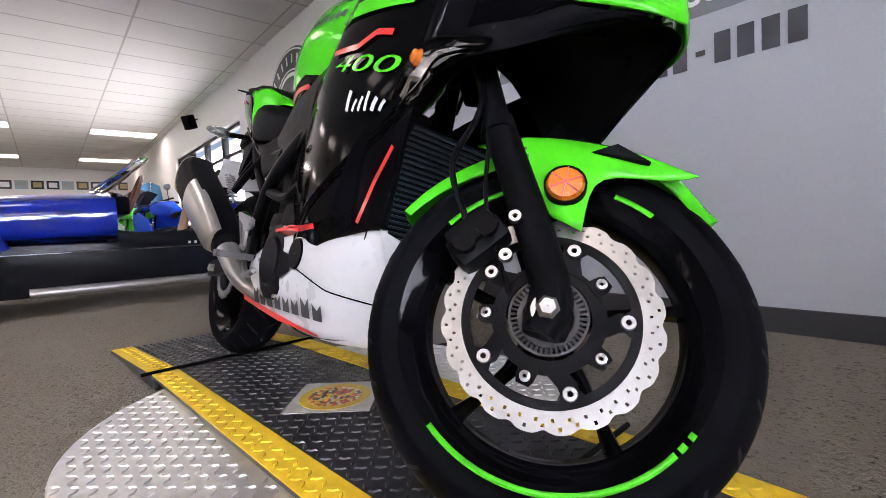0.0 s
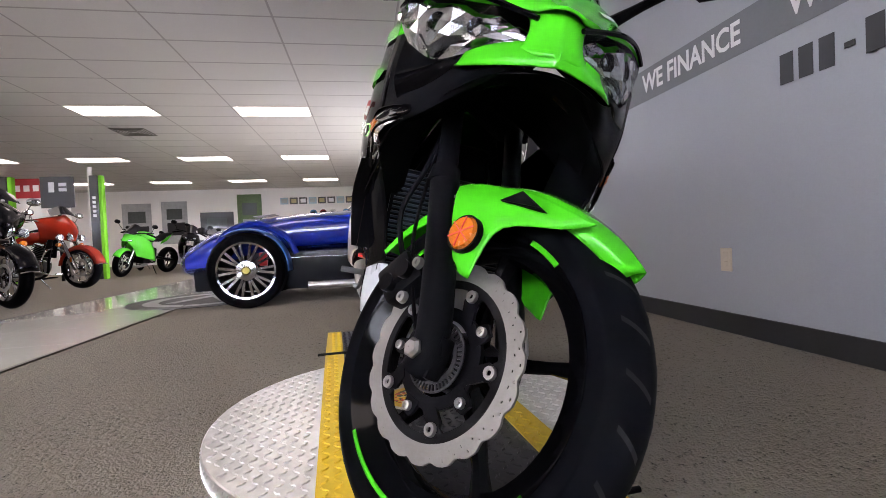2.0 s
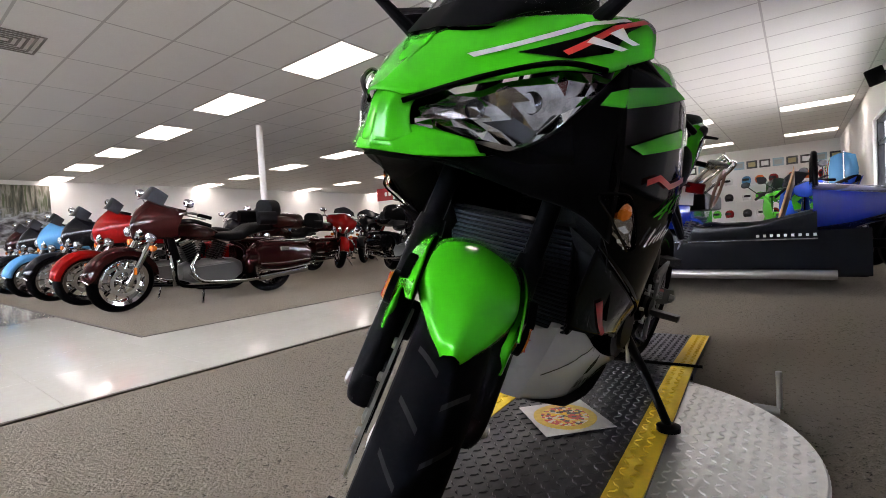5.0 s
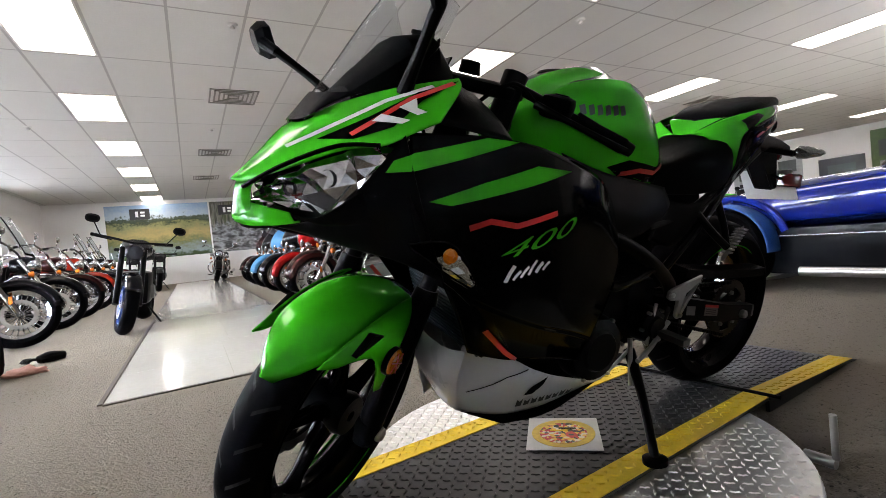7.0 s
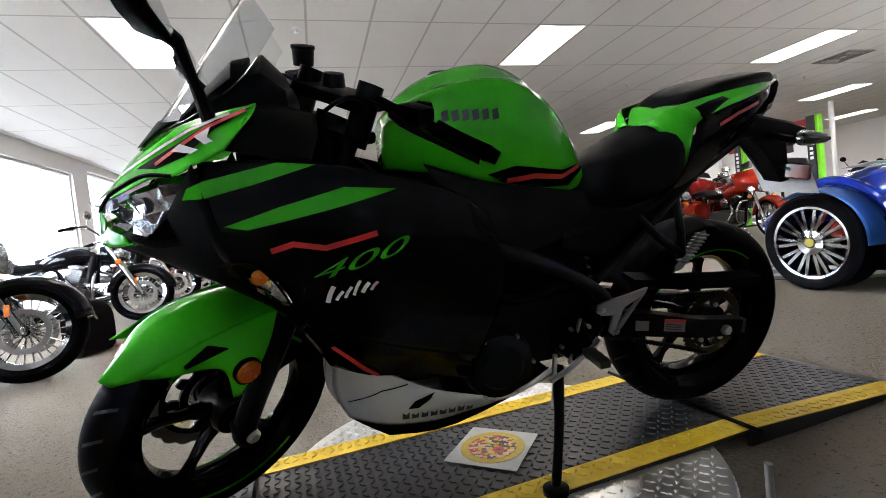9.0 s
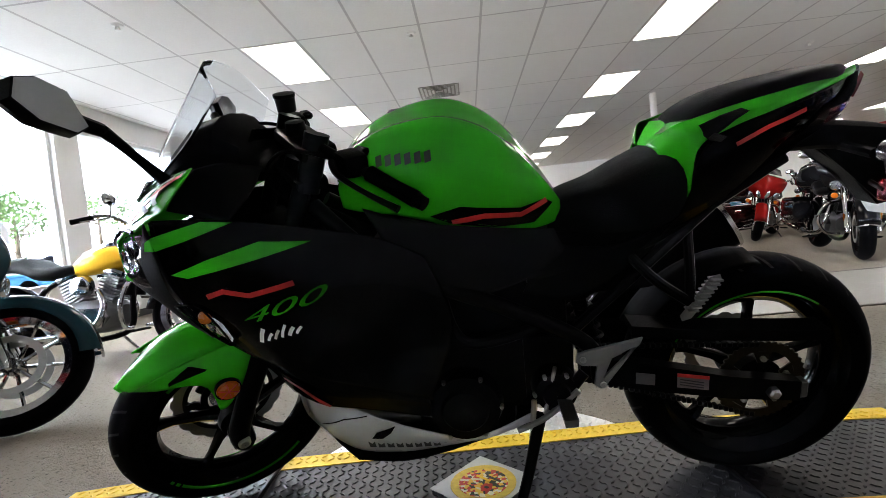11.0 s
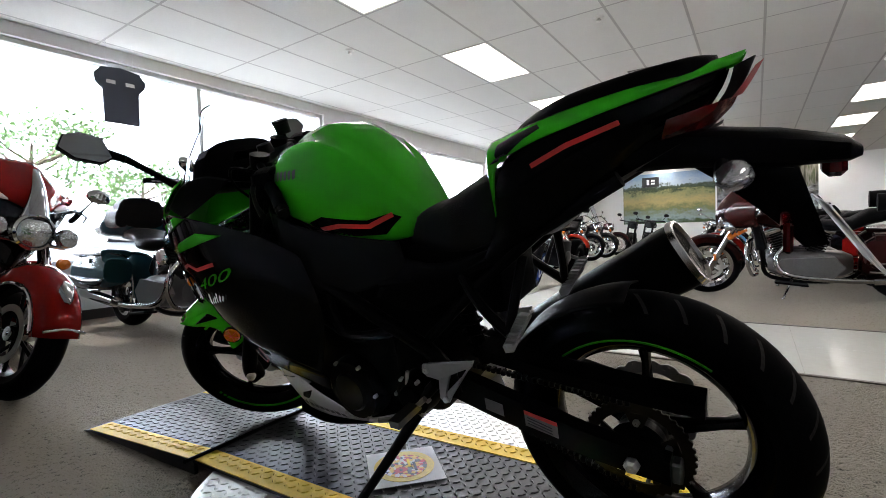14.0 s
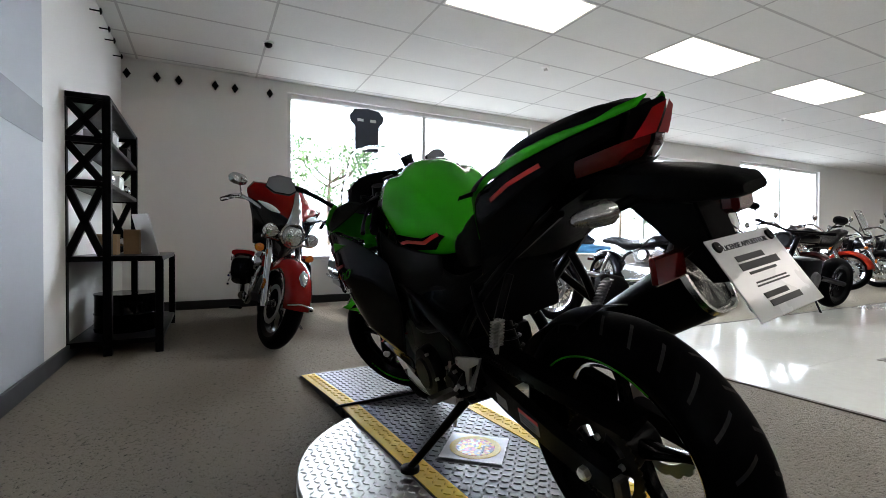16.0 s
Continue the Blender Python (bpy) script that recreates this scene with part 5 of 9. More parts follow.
for ob in (side_panel[1], nose_side[1], low_panel[1], inner[1]):
    for v in ob.data.vertices:
        v.co.y = draw_in(v.co.y, v.co.z)
SIDES = [bvh_of(o) for o in side_panel + nose_side]
LOW = [bvh_of(o) for o in low_panel + belly]
COWL = [bvh_of(cowl)]
for s in (1, -1):
    # green blades and red lines on the black fairing
    decal("green_blade", SIDES, [(0.577, 0.784), (0.48, 0.814), (0.367, 0.841), (0.269, 0.828), (0.40, 0.802), (0.538, 0.776)], GREEN, s, 0.005, label="green painted blade")
    decal("green_blade", SIDES + COWL, [(0.642, 0.832), (0.63, 0.852), (0.60, 0.864), (0.475, 0.89), (0.41, 0.883), (0.523, 0.853), (0.60, 0.835)], GREEN, s, 0.0045, label="green painted blade")
    decal("red_line", SIDES, stroke([(0.505, 0.735), (0.465, 0.746), (0.41, 0.734), (0.315, 0.752)], 0.011), RED_PAINT, s, 0.005, label="thin red line")
    decal("red_line", LOW + SIDES, stroke([(0.515, 0.548), (0.475, 0.495), (0.436, 0.425)] if s < 0 else [(0.42, 0.5), (0.36, 0.435), (0.33, 0.41)], 0.011), RED_PAINT, s, 0.005, label="thin red line")
    decal("red_edge", LOW, stroke([(0.233, 0.428), (0.14, 0.424), (0.06, 0.416)] if s < 0 else [(0.28, 0.385), (0.2, 0.35), (0.11, 0.305)], 0.011), RED_PAINT, s, 0.005)
    lettering("model_number", "400", None, 0.069, GREEN, bike, shear=0.35, warp=lambda u, v, s=s: on_side(SIDES, (0.358 if s > 0 else 0.42) - s * u * 1.0, 0.70 + v * 0.62 + u * 0.24 * s, s, 0.005), label="green number on the fairing", squash=1.75)
    # plain slanted strokes stand for the script and the maker's letters
    for k, (h, w) in enumerate(((0.034, 0.009), (0.018, 0.006), (0.022, 0.006), (0.03, 0.006), (0.02, 0.008), (0.016, 0.006))):
        x0, z0 = (0.418 if s > 0 else 0.392) - s * 0.0165 * k, 0.622 + 0.0035 * k * (1 if s > 0 else -0.6)
        decal("name_mark", SIDES, stroke([(x0, z0), (x0 - s * 0.006, z0 + h * 0.55), (x0 - s * 0.014, z0 + h)], w), LETTER_WHITE, s, 0.005, cuts=2)
    for k in range(8):
        x0, z0, w, h = (0.275 - 0.0235 * k, 0.241 - 0.0015 * k, 0.017, 0.02) if s > 0 else (-0.155 + 0.056 * k, 0.236, 0.04, 0.034)
        tall = h * (1.25 if k in (0, 6) else 1.0)
        decal("maker_mark", LOW, [(x0, z0), (x0 - s * w, z0), (x0 - s * w, z0 + tall), (x0 - s * w * 0.55, z0 + tall * 0.6), (x0, z0 + tall)], INK, s, 0.005, cuts=2)
    decal("belly_cutout", LOW, [(0.262, 0.277), (0.245, 0.30), (0.195, 0.317), (0.21, 0.295), (0.235, 0.275)] if s > 0 else [(-0.026, 0.338), (-0.005, 0.373), (0.05, 0.376), (0.116, 0.362), (0.113, 0.33), (0.041, 0.31)], BLACK_MATTE, s, 0.005, label="black opening in the belly fairing")
    if s < 0:
        decal("belly_red_edge", LOW, [(-0.28, 0.246), (0.02, 0.224), (0.25, 0.207), (0.25, 0.204), (0.02, 0.208), (-0.28, 0.234)], RED_PAINT, s, 0.005, label="red stripe along the belly fairing")
    decal("belly_line", LOW, stroke([(0.41, 0.285), (0.30, 0.30), (0.2, 0.325), (0.1, 0.35)] if s < 0 else [(0.40, 0.30), (0.32, 0.345), (0.26, 0.352)], 0.003), BLACK_GLOSS, s, 0.005)
    decal("cowl_dark_blade", COWL, [(0.73, 0.885), (0.651, 0.923), (0.572, 0.964), (0.505, 0.984), (0.572, 0.949), (0.625, 0.906), (0.682, 0.886)], BLACK_GLOSS, s, 0.004, label="black blade on the cowl")
    decal("cowl_red_line", COWL, stroke([(0.685, 0.893), (0.646, 0.917), (0.588, 0.952), (0.515, 0.98)], 0.006), RED_PAINT, s, 0.006)
    decal("cowl_white_flash", COWL, [(0.652, 0.915), (0.636, 0.927), (0.60, 0.917), (0.613, 0.911)], LETTER_WHITE, s, 0.007)
    decal("cowl_white_flash", COWL, [(0.609, 0.938), (0.579, 0.954), (0.59, 0.94), (0.573, 0.93), (0.588, 0.925)], LETTER_WHITE, s, 0.007)
    # white line, with the gloss highlight of the cowl painted into it
    decal("cowl_light_line", COWL, stroke([(0.773, 0.872), (0.70, 0.91), (0.62, 0.95), (0.545, 0.975)], 0.005), LETTER_WHITE, s, 0.004)
    # turn signals let into the nose
    nudge = 0.0 if s > 0 else 0.02
    edge = [(0.605, 0.243, 0.709), (0.572, 0.257, 0.713), (0.537, 0.268, 0.709), (0.507, 0.275, 0.676), (0.486, 0.275, 0.632)]
    lower = [(0.596, 0.243, 0.699), (0.566, 0.253, 0.674), (0.538, 0.26, 0.650), (0.512, 0.265, 0.632), (0.489, 0.268, 0.618)]
    edge, lower = ([(x + nudge * (1 + (x - 0.486) * 16), y, z - 0.4 * nudge) for x, y, z in row] for row in (edge, lower))
    if s < 0:
        edge, lower = ([(x, -on_side(SIDES, x, z, -1, 0.007)[1], z) for x, y, z in row] for row in (edge, lower))
    lens = [[(x, s * y, z) for x, y, z in row] for row in (edge, [((a[0] + b[0]) / 2, (a[1] + b[1]) / 2 + 0.009, (a[2] + b[2]) / 2) for a, b in zip(edge, lower)], lower)]
    back = patch(BM(), [[(x - 0.003, y - s * 0.011, z) for x, y, z in r] for r in lens], nu=4, nv=9)
    rg = random.Random(11)
    for v in back.verts:
        v.co.y += rg.uniform(-0.004, 0.004)
    bmesh.ops.triangulate(back, faces=back.faces)
    ts = part("turn_signal", back, REFLECTOR, bike, "front turn signal with clear lens", smooth=False)
    part("bulb", spin(BM(), [(0.001, -0.014), (0.011, -0.01), (0.015, 0), (0.011, 0.008), (0.001, 0.012)], (0.533 + nudge, s * (edge[2][1] - 0.004), 0.684), seg=12), AMBER, ts)
    part("lens_rim", pipe(BM(), [(x, s * (y + 0.001), z) for x, y, z in edge + lower[::-1] + edge[:1]], 0.0024, seg=6), BLACK_GLOSS, ts)
    part("lens", patch(BM(), lens, nu=6, nv=10), CLEAR, ts, "clear lens").visible_shadow = False
    # liner between the nose and the fork, inner fairing behind it
    part("fairing_liner", patch(BM(), [[(x, draw_in(s * y, z), z) for x, y, z in row] for row in (
        [(0.76, 0.10, 0.722), (0.72, 0.138, 0.709), (0.68, 0.17, 0.696), (0.615, 0.22, 0.676), (0.535, 0.244, 0.63), (0.47, 0.235, 0.57)],
        [(0.68, 0.07, 0.735), (0.64, 0.1, 0.73), (0.60, 0.125, 0.725), (0.55, 0.155, 0.70), (0.48, 0.165, 0.65), (0.43, 0.165, 0.58)])], nu=5, nv=14), BLACK_MATTE, bike, "black liner inside the fairing")
    part("inner_fairing", patch(BM(), [
        [(0.54, s * 0.225, 0.62), (0.44, s * 0.235, 0.555), (0.36, s * 0.22, 0.45)],
        [(0.47, s * 0.15, 0.64), (0.40, s * 0.15, 0.56), (0.36, s * 0.15, 0.45)]], nu=5, nv=8), BLACK_MATTE, bike)
# cavity under the nose
part("nose_floor", patch(BM(), [[(0.83, -0.05, 0.733), (0.838, 0.0, 0.735), (0.83, 0.05, 0.733)], [(0.74, -0.12, 0.712), (0.74, 0.0, 0.745), (0.74, 0.12, 0.712)], [(0.50, -0.21, 0.66), (0.50, 0.0, 0.78), (0.50, 0.21, 0.66)]], nu=8, nv=10), BLACK_MATTE, bike)

# ---------- radiator, engine, frame ----------
radiator = part("radiator", box(BM(), (0, 0, 0), (0.03, 0.31, 0.24), 0.004, m=pose(0.40, 0, 0.52, 0, 14, 0)), BLACK_METAL, bike, "black radiator with fine fins")
for k in range(22):
    f = part("radiator_fin", box(BM(), (0.019, 0, 0), (0.006, 0.296, 0.0045)), RADIATOR, radiator, smooth=False) if k == 0 else share("radiator_fin", fin_mesh, Matrix(), radiator)
    fin_mesh = f.data
    f.matrix_local = pose(0.40, 0, 0.52, 0, 14, 0) @ pose(0, 0, -0.112 + k * 0.0106)
part("crankcase", box(BM(), (0.03, 0, 0.42), (0.34, 0.26, 0.2), 0.03, seg=2), BLACK_METAL, bike, "black twin engine crankcase")
part("gearbox", box(BM(), (-0.16, 0, 0.40), (0.2, 0.24, 0.2), 0.03, seg=2), BLACK_METAL, bike)
part("cylinder_block", box(BM(), (0.14, 0, 0.57), (0.2, 0.2, 0.2), 0.02, seg=2), BLACK_METAL, bike)
part("oil_pan", box(BM(), (0.02, 0, 0.29), (0.26, 0.2, 0.12), 0.03, seg=2), BLACK_METAL, bike)
for k in range(5):
    part("cylinder_fin", box(BM(), (0.14, 0, 0.49 + 0.03 * k), (0.23, 0.23, 0.008), 0.003), BLACK_METAL, bike)
for s, x, z, r in ((1, 0.02, 0.345, 0.095), (-1, -0.03, 0.35, 0.105), (1, -0.2, 0.37, 0.055), (-1, 0.13, 0.37, 0.06)):
    part("engine_cover", spin(BM(), [(0.001, s * 0.04), (r * 0.55, s * 0.04), (r * 0.62, s * 0.032), (r * 0.9, s * 0.026), (r, s * 0.0), (r, -s * 0.03), (0.001, -s * 0.03)], (x, s * 0.14, z), seg=32), BLACK_METAL, bike, "round black engine cover")
    for k in range(6):
        a = 2 * math.pi * k / 6
        part("cover_bolt", spin(BM(), [(0.001, s * 0.012), (0.005, s * 0.012), (0.006, 0), (0.001, 0)], (x + r * 0.93 * math.cos(a), s * 0.16, z + r * 0.93 * math.sin(a)), seg=6), STEEL, bike)
for s in (1, -1):
    bm = BM()
    pipe(bm, [(0.33, s * 0.05, 0.86), (0.15, s * 0.15, 0.72), (-0.1, s * 0.165, 0.60), (-0.28, s * 0.14, 0.48), (-0.31, s * 0.13, 0.38)], 0.019, seg=12)
    pipe(bm, [(0.33, s * 0.05, 0.80), (0.18, s * 0.14, 0.62), (0.0, s * 0.16, 0.52)], 0.015, seg=10)
    pipe(bm, [(0.05, s * 0.155, 0.68), (0.0, s * 0.16, 0.52), (-0.2, s * 0.155, 0.55)], 0.014, seg=10)
    part("frame", bm, BLACK_METAL, bike, "black trellis frame")
    bm = BM()
    pipe(bm, [(-0.15, s * 0.14, 0.66), (-0.4, s * 0.12, 0.70), (-0.72, s * 0.09, 0.86)], 0.016, seg=10)
    pipe(bm, [(-0.26, s * 0.13, 0.52), (-0.42, s * 0.13, 0.66), (-0.6, s * 0.1, 0.8)], 0.013, seg=10)
    part("subframe", bm, BLACK_METAL, bike)
    # side covers below the tank
    thick(part("side_cover", patch(BM(), [
        [(0.19, s * 0.16, 0.86), (0.06, s * 0.165, 0.815), (-0.10, s * 0.155, 0.785), (-0.22, s * 0.13, 0.765)],
        [(0.14, s * 0.19, 0.77), (0.04, s * 0.185, 0.735), (-0.09, s * 0.17, 0.72), (-0.24, s * 0.14, 0.72)],
        [(0.10, s * 0.185, 0.66), (0.02, s * 0.175, 0.635), (-0.10, s * 0.16, 0.645), (-0.26, s * 0.135, 0.69)]], nu=10, nv=14), DARK_GREY, bike, "dark grey side cover under the tank"), 0.003)
    thick(part("knee_panel", patch(BM(), [
        [(-0.20, s * 0.135, 0.735), (-0.33, s * 0.145, 0.715), (-0.47, s * 0.13, 0.745)],
        [(-0.14, s * 0.16, 0.63), (-0.27, s * 0.15, 0.60), (-0.42, s * 0.125, 0.68)]], nu=6, nv=10), BLACK_MATTE, bike), 0.003)
part("head_tube", rod(BM(), (0.40, 0, 0.87), (0.355, 0, 0.97), 0.04), BLACK_METAL, bike)
# added box: blocks the view through the frame so the gap stays dark
part("engine_gap_filler", box(BM(), (-0.07, 0, 0.575), (0.36, 0.21, 0.2), 0.03, seg=2), BLACK_MATTE, bike, "black box added to fill the gap over the engine")
part("airbox", box(BM(), (0.02, 0, 0.70), (0.36, 0.22, 0.16), 0.03, seg=2), BLACK_MATTE, bike)
part("battery_box", box(BM(), (-0.33, 0, 0.66), (0.26, 0.18, 0.16), 0.02, seg=2), BLACK_MATTE, bike)
# headers under the engine
for s in (1, -1):
    part("exhaust_header", pipe(BM(), [(0.24, s * 0.07, 0.50), (0.34, s * 0.075, 0.42), (0.31, s * 0.06, 0.29), (0.12, s * 0.03, 0.245), (-0.05, -0.03, 0.25)], 0.019, seg=12), STEEL, bike)
part("exhaust_pipe", pipe(BM(), [(-0.02, -0.03, 0.25), (-0.14, -0.11, 0.25), (-0.26, -0.165, 0.29), (-0.36, -0.19, 0.37)], [0.026, 0.027, 0.028, 0.034], seg=14), STEEL, bike, "bare steel exhaust pipe")
muffler = part("muffler", loft(BM(), [[Vector(p) for p in (pose(-0.36 - 0.42 * u, -0.195 - 0.045 * u, 0.385 + 0.245 * u, 0, 30, 0) @ Vector(q) for q in oval((0, 0, 0), a, b, 20, 2.8))] for u, a, b in ((0, 0.034, 0.04), (0.1, 0.05, 0.062), (0.5, 0.056, 0.074), (0.93, 0.058, 0.08), (1.0, 0.055, 0.077))]), BLACK_MATTE, bike, "black muffler with steel heat shield")
part("heat_shield", loft(BM(), [[Vector(p) for p in (pose(-0.36 - 0.42 * u, -0.195 - 0.045 * u - 0.011, 0.385 + 0.245 * u, 0, 30, 0) @ Vector(q) for q in oval((0, 0, 0), a, b, 20, 2.8))] for u, a, b in ((0.03, 0.036, 0.043), (0.1, 0.045, 0.058), (0.4, 0.05, 0.068), (0.66, 0.051, 0.07))]), STEEL, muffler, "brushed steel heat shield")
part("end_cap", loft(BM(), [[Vector(p) for p in (pose(-0.36 - 0.42 * u, -0.195 - 0.045 * u, 0.385 + 0.245 * u, 0, 30, 0) @ Vector(q) for q in oval((0, 0, 0), a, b, 20, 2.8))] for u, a, b in ((0.987, 0.0605, 0.0835), (1.015, 0.058, 0.08), (1.017, 0.052, 0.074), (1.0, 0.05, 0.07), (1.0, 0.001, 0.001))]), CAP_STEEL, muffler, "bright steel end cap")
# swingarm, chain and guards
for s in (1, -1):
    part("swingarm", loft(BM(), [[(x, s * y + dy, z + dz) for dy, dz in ((-0.017, -h), (0.017, -h), (0.017, h), (-0.017, h))] for x, y, z, h in ((-0.27, 0.10, 0.40, 0.035), (-0.42, 0.112, 0.37, 0.036), (-0.62, 0.116, 0.325, 0.03), (-0.78, 0.116, 0.302, 0.026))]), BLACK_METAL, bike, "black swingarm", angle=25)
    part("axle_nut", spin(BM(), [(0.001, s * 0.018), (0.009, s * 0.018), (0.0145, s * 0.014), (0.0155, 0), (0.001, 0)], (RX, s * 0.134, RR), seg=6), STEEL, bike, "steel rear axle nut")
    part("chain_adjuster", box(BM(), (-0.79, s * 0.116, 0.303), (0.02, 0.03, 0.045), 0.004), ALUMINIUM, bike)
    if s > 0:
        for x0, x1, mat, nm, lab, up in ((-0.492, -0.566, PAPER_GREY, "warning_label", "grey printed warning label", -0.002), (-0.395, -0.44, PAPER_GREY, "size_label", "", 0.0)):
            z = lambda x: 0.40 - 0.195 * (-0.27 - x)
            wl = part(nm, slab(BM(), [(x0, z(x0) + 0.013), (x1, z(x1) + 0.013), (x1, z(x1) - 0.017), (x0, z(x0) - 0.017)], 0.1345, 0.1352), mat, bike, lab)
            if nm == "warning_label":
                part("red_band", slab(BM(), [(x0, z(x0) + 0.021), (x1, z(x1) + 0.021), (x1, z(x1) + 0.012), (x0, z(x0) + 0.012)], 0.1347, 0.1358), RED_PAINT, wl)
                for k in range(3):
                    part("printed_bar", slab(BM(), [(x0 - 0.006, z(x0) + 0.006 - 0.007 * k), (x1 + 0.012, z(x1) + 0.006 - 0.007 * k), (x1 + 0.012, z(x1) + 0.003 - 0.007 * k), (x0 - 0.006, z(x0) + 0.003 - 0.007 * k)], 0.1353, 0.1357), INK, wl)
bm = BM()
cz = lambda x, up: 0.40 + (RR - 0.40) * (x + 0.27) / (RX + 0.27) + (0.045 + 0.055 * (x + 0.27) / (RX + 0.27)) * up
for up in (1, -1):
    for k in range(34):
        x = -0.27 + (RX + 0.27) * k / 34
        box(bm, (x, 0.0845, cz(x, up)), (0.0105, 0.012 if k % 2 else 0.016, 0.012), 0.0015, m=None)
part("chain", bm, DARK_GREY, bike, "roller chain")["kind"] = "stuff"
part("chain_guard", loft(BM(), [[(x, 0.1 + dy, z + dz) for dy, dz in ((-0.03, -0.002), (0.022, -0.022), (0.024, 0.006), (-0.03, 0.012))] for x, z in ((-0.39, 0.50), (-0.55, 0.475), (-0.74, 0.455), (-0.84, 0.448))]), BLACK_MATTE, bike, "black chain guard")
hug = BM()
rows = []
for k in range(10):
    a = radians(92 + 62 * k / 9)
    rows.append([(RX - 0.324 * math.cos(a), y, RR + 0.324 * math.sin(a) - abs(y) * 0.25) for y in (-0.075, -0.04, 0, 0.04, 0.075)])
rows = [[(2 * RX - x, y, z) if x < RX else (x, y, z) for x, y, z in r] for r in rows]
thick(part("rear_hugger", patch(hug, rows, nu=12, nv=8), RUBBER, bike, "short black hugger over the rear tyre"), 0.003)
shock = BM()
rod(shock, (-0.33, 0, 0.40), (-0.26, 0, 0.66), 0.02)
for k in range(7):
    u = k / 7
    spin(shock, [(0.026, -0.004), (0.034, 0), (0.026, 0.004), (0.02, 0)], (-0.325 + 0.06 * u, 0, 0.43 + 0.2 * u), seg=16, closed=True, axis="z")
part("shock", shock, BLACK_METAL, bike)
# foot rests, heel plates, stand, levers
for s in (1, -1):
    hp = BM()
    for poly in ([(-0.248, 0.448), (-0.253, 0.468), (-0.272, 0.473), (-0.40, 0.497), (-0.393, 0.482), (-0.33, 0.452), (-0.298, 0.434), (-0.262, 0.438)],
                 [(-0.296, 0.436), (-0.331, 0.453), (-0.309, 0.404), (-0.316, 0.378), (-0.303, 0.374), (-0.29, 0.386)],
                 [(-0.393, 0.4815), (-0.38, 0.4755), (-0.324, 0.397), (-0.318, 0.382), (-0.31, 0.402)]):
        slab(hp, poly, s * 0.158, s * 0.168, 0.0015)
    heel = part("heel_plate", hp, SATIN_SILVER, bike, "grey aluminium heel plate with a window")
    for x, z in ((-0.264, 0.455), (-0.309, 0.386)):
        part("bolt", spin(BM(), [(0.001, s * 0.174), (0.007, s * 0.173), (0.0075, s * 0.168)], (x, 0, z), seg=12), STEEL, heel)
    part("foot_peg", loft(BM(), [[(-0.215 + dx, s * y, 0.355 + dz) for dx, dz in ((-0.014, -0.01), (0.014, -0.01), (0.016, 0.008), (-0.016, 0.008))] for y in (0.16, 0.26)]), ALUMINIUM, bike, "ribbed foot peg")
    part("peg_mount", rod(BM(), (-0.27, s * 0.15, 0.41), (-0.215, s * 0.165, 0.355), 0.014), BLACK_METAL, bike)
    bm = BM()
    pipe(bm, [(-0.37, s * 0.12, 0.70), (-0.43, s * 0.15, 0.63), (-0.50, s * 0.165, 0.575)], 0.012, seg=10)
    pipe(bm, [(-0.52, s * 0.1, 0.72), (-0.51, s * 0.14, 0.64), (-0.50, s * 0.165, 0.575)], 0.011, seg=10)
    part("passenger_bracket", bm, BLACK_METAL, bike)
    peg = part("passenger_peg", loft(BM(), [[(-0.492 - 0.056 * u + dx, s * (0.165 + 0.012 * u), 0.54 + 0.09 * u + dz) for dx, dz in ((-0.013, -0.006), (0.007, -0.011), (0.012, 0.003), (-0.008, 0.009))] for u in (0, 0.12, 0.9, 1)]), SATIN_SILVER, bike, "folded silver passenger peg")
    for k in range(9):
        u = 0.14 + 0.78 * k / 8
        part("rib", box(BM(), (-0.496 - 0.056 * u, s * (0.165 + 0.012 * u), 0.545 + 0.09 * u), (0.021, 0.03, 0.0045), 0.001, m=None), SATIN_SILVER, peg, smooth=False)
part("gear_lever", pipe(BM(), [(-0.25, 0.175, 0.38), (-0.17, 0.185, 0.32), (-0.10, 0.2, 0.30)], 0.007, seg=8), SATIN_SILVER, bike)
part("gear_rod", pipe(BM(), [(-0.17, 0.17, 0.32), (-0.2, 0.165, 0.44)], 0.005, seg=8), STEEL, bike)
part("brake_pedal", pipe(BM(), [(-0.25, -0.175, 0.36), (-0.15, -0.19, 0.31), (-0.06, -0.2, 0.32)], 0.008, seg=8), ALUMINIUM, bike)
foot = BIKE.inverted() @ Vector((-0.042, 0.306, 0.012))
stand = BM()
pipe(stand, [(-0.165, 0.12, 0.285), tuple((Vector((-0.165, 0.12, 0.285)) + foot) / 2 + Vector((-0.004, 0.004, 0))), tuple(foot)], [0.017, 0.013, 0.012], seg=12)
part("side_stand", stand, BLACK_METAL, bike, "extended black side stand")
o = part("stand_foot", spin(BM(), [(0.001, -0.009), (0.03, -0.009), (0.03, 0.003), (0.012, 0.008), (0.001, 0.008)], seg=16, axis="z"), BLACK_METAL, bike)
o.matrix_local = Matrix.Translation(foot) @ BIKE.to_3x3().inverted().to_4x4()
part("stand_spring", pipe(BM(), [(-0.15, 0.13, 0.33), (-0.13, 0.165, 0.2)], 0.007, seg=8), STEEL, bike)

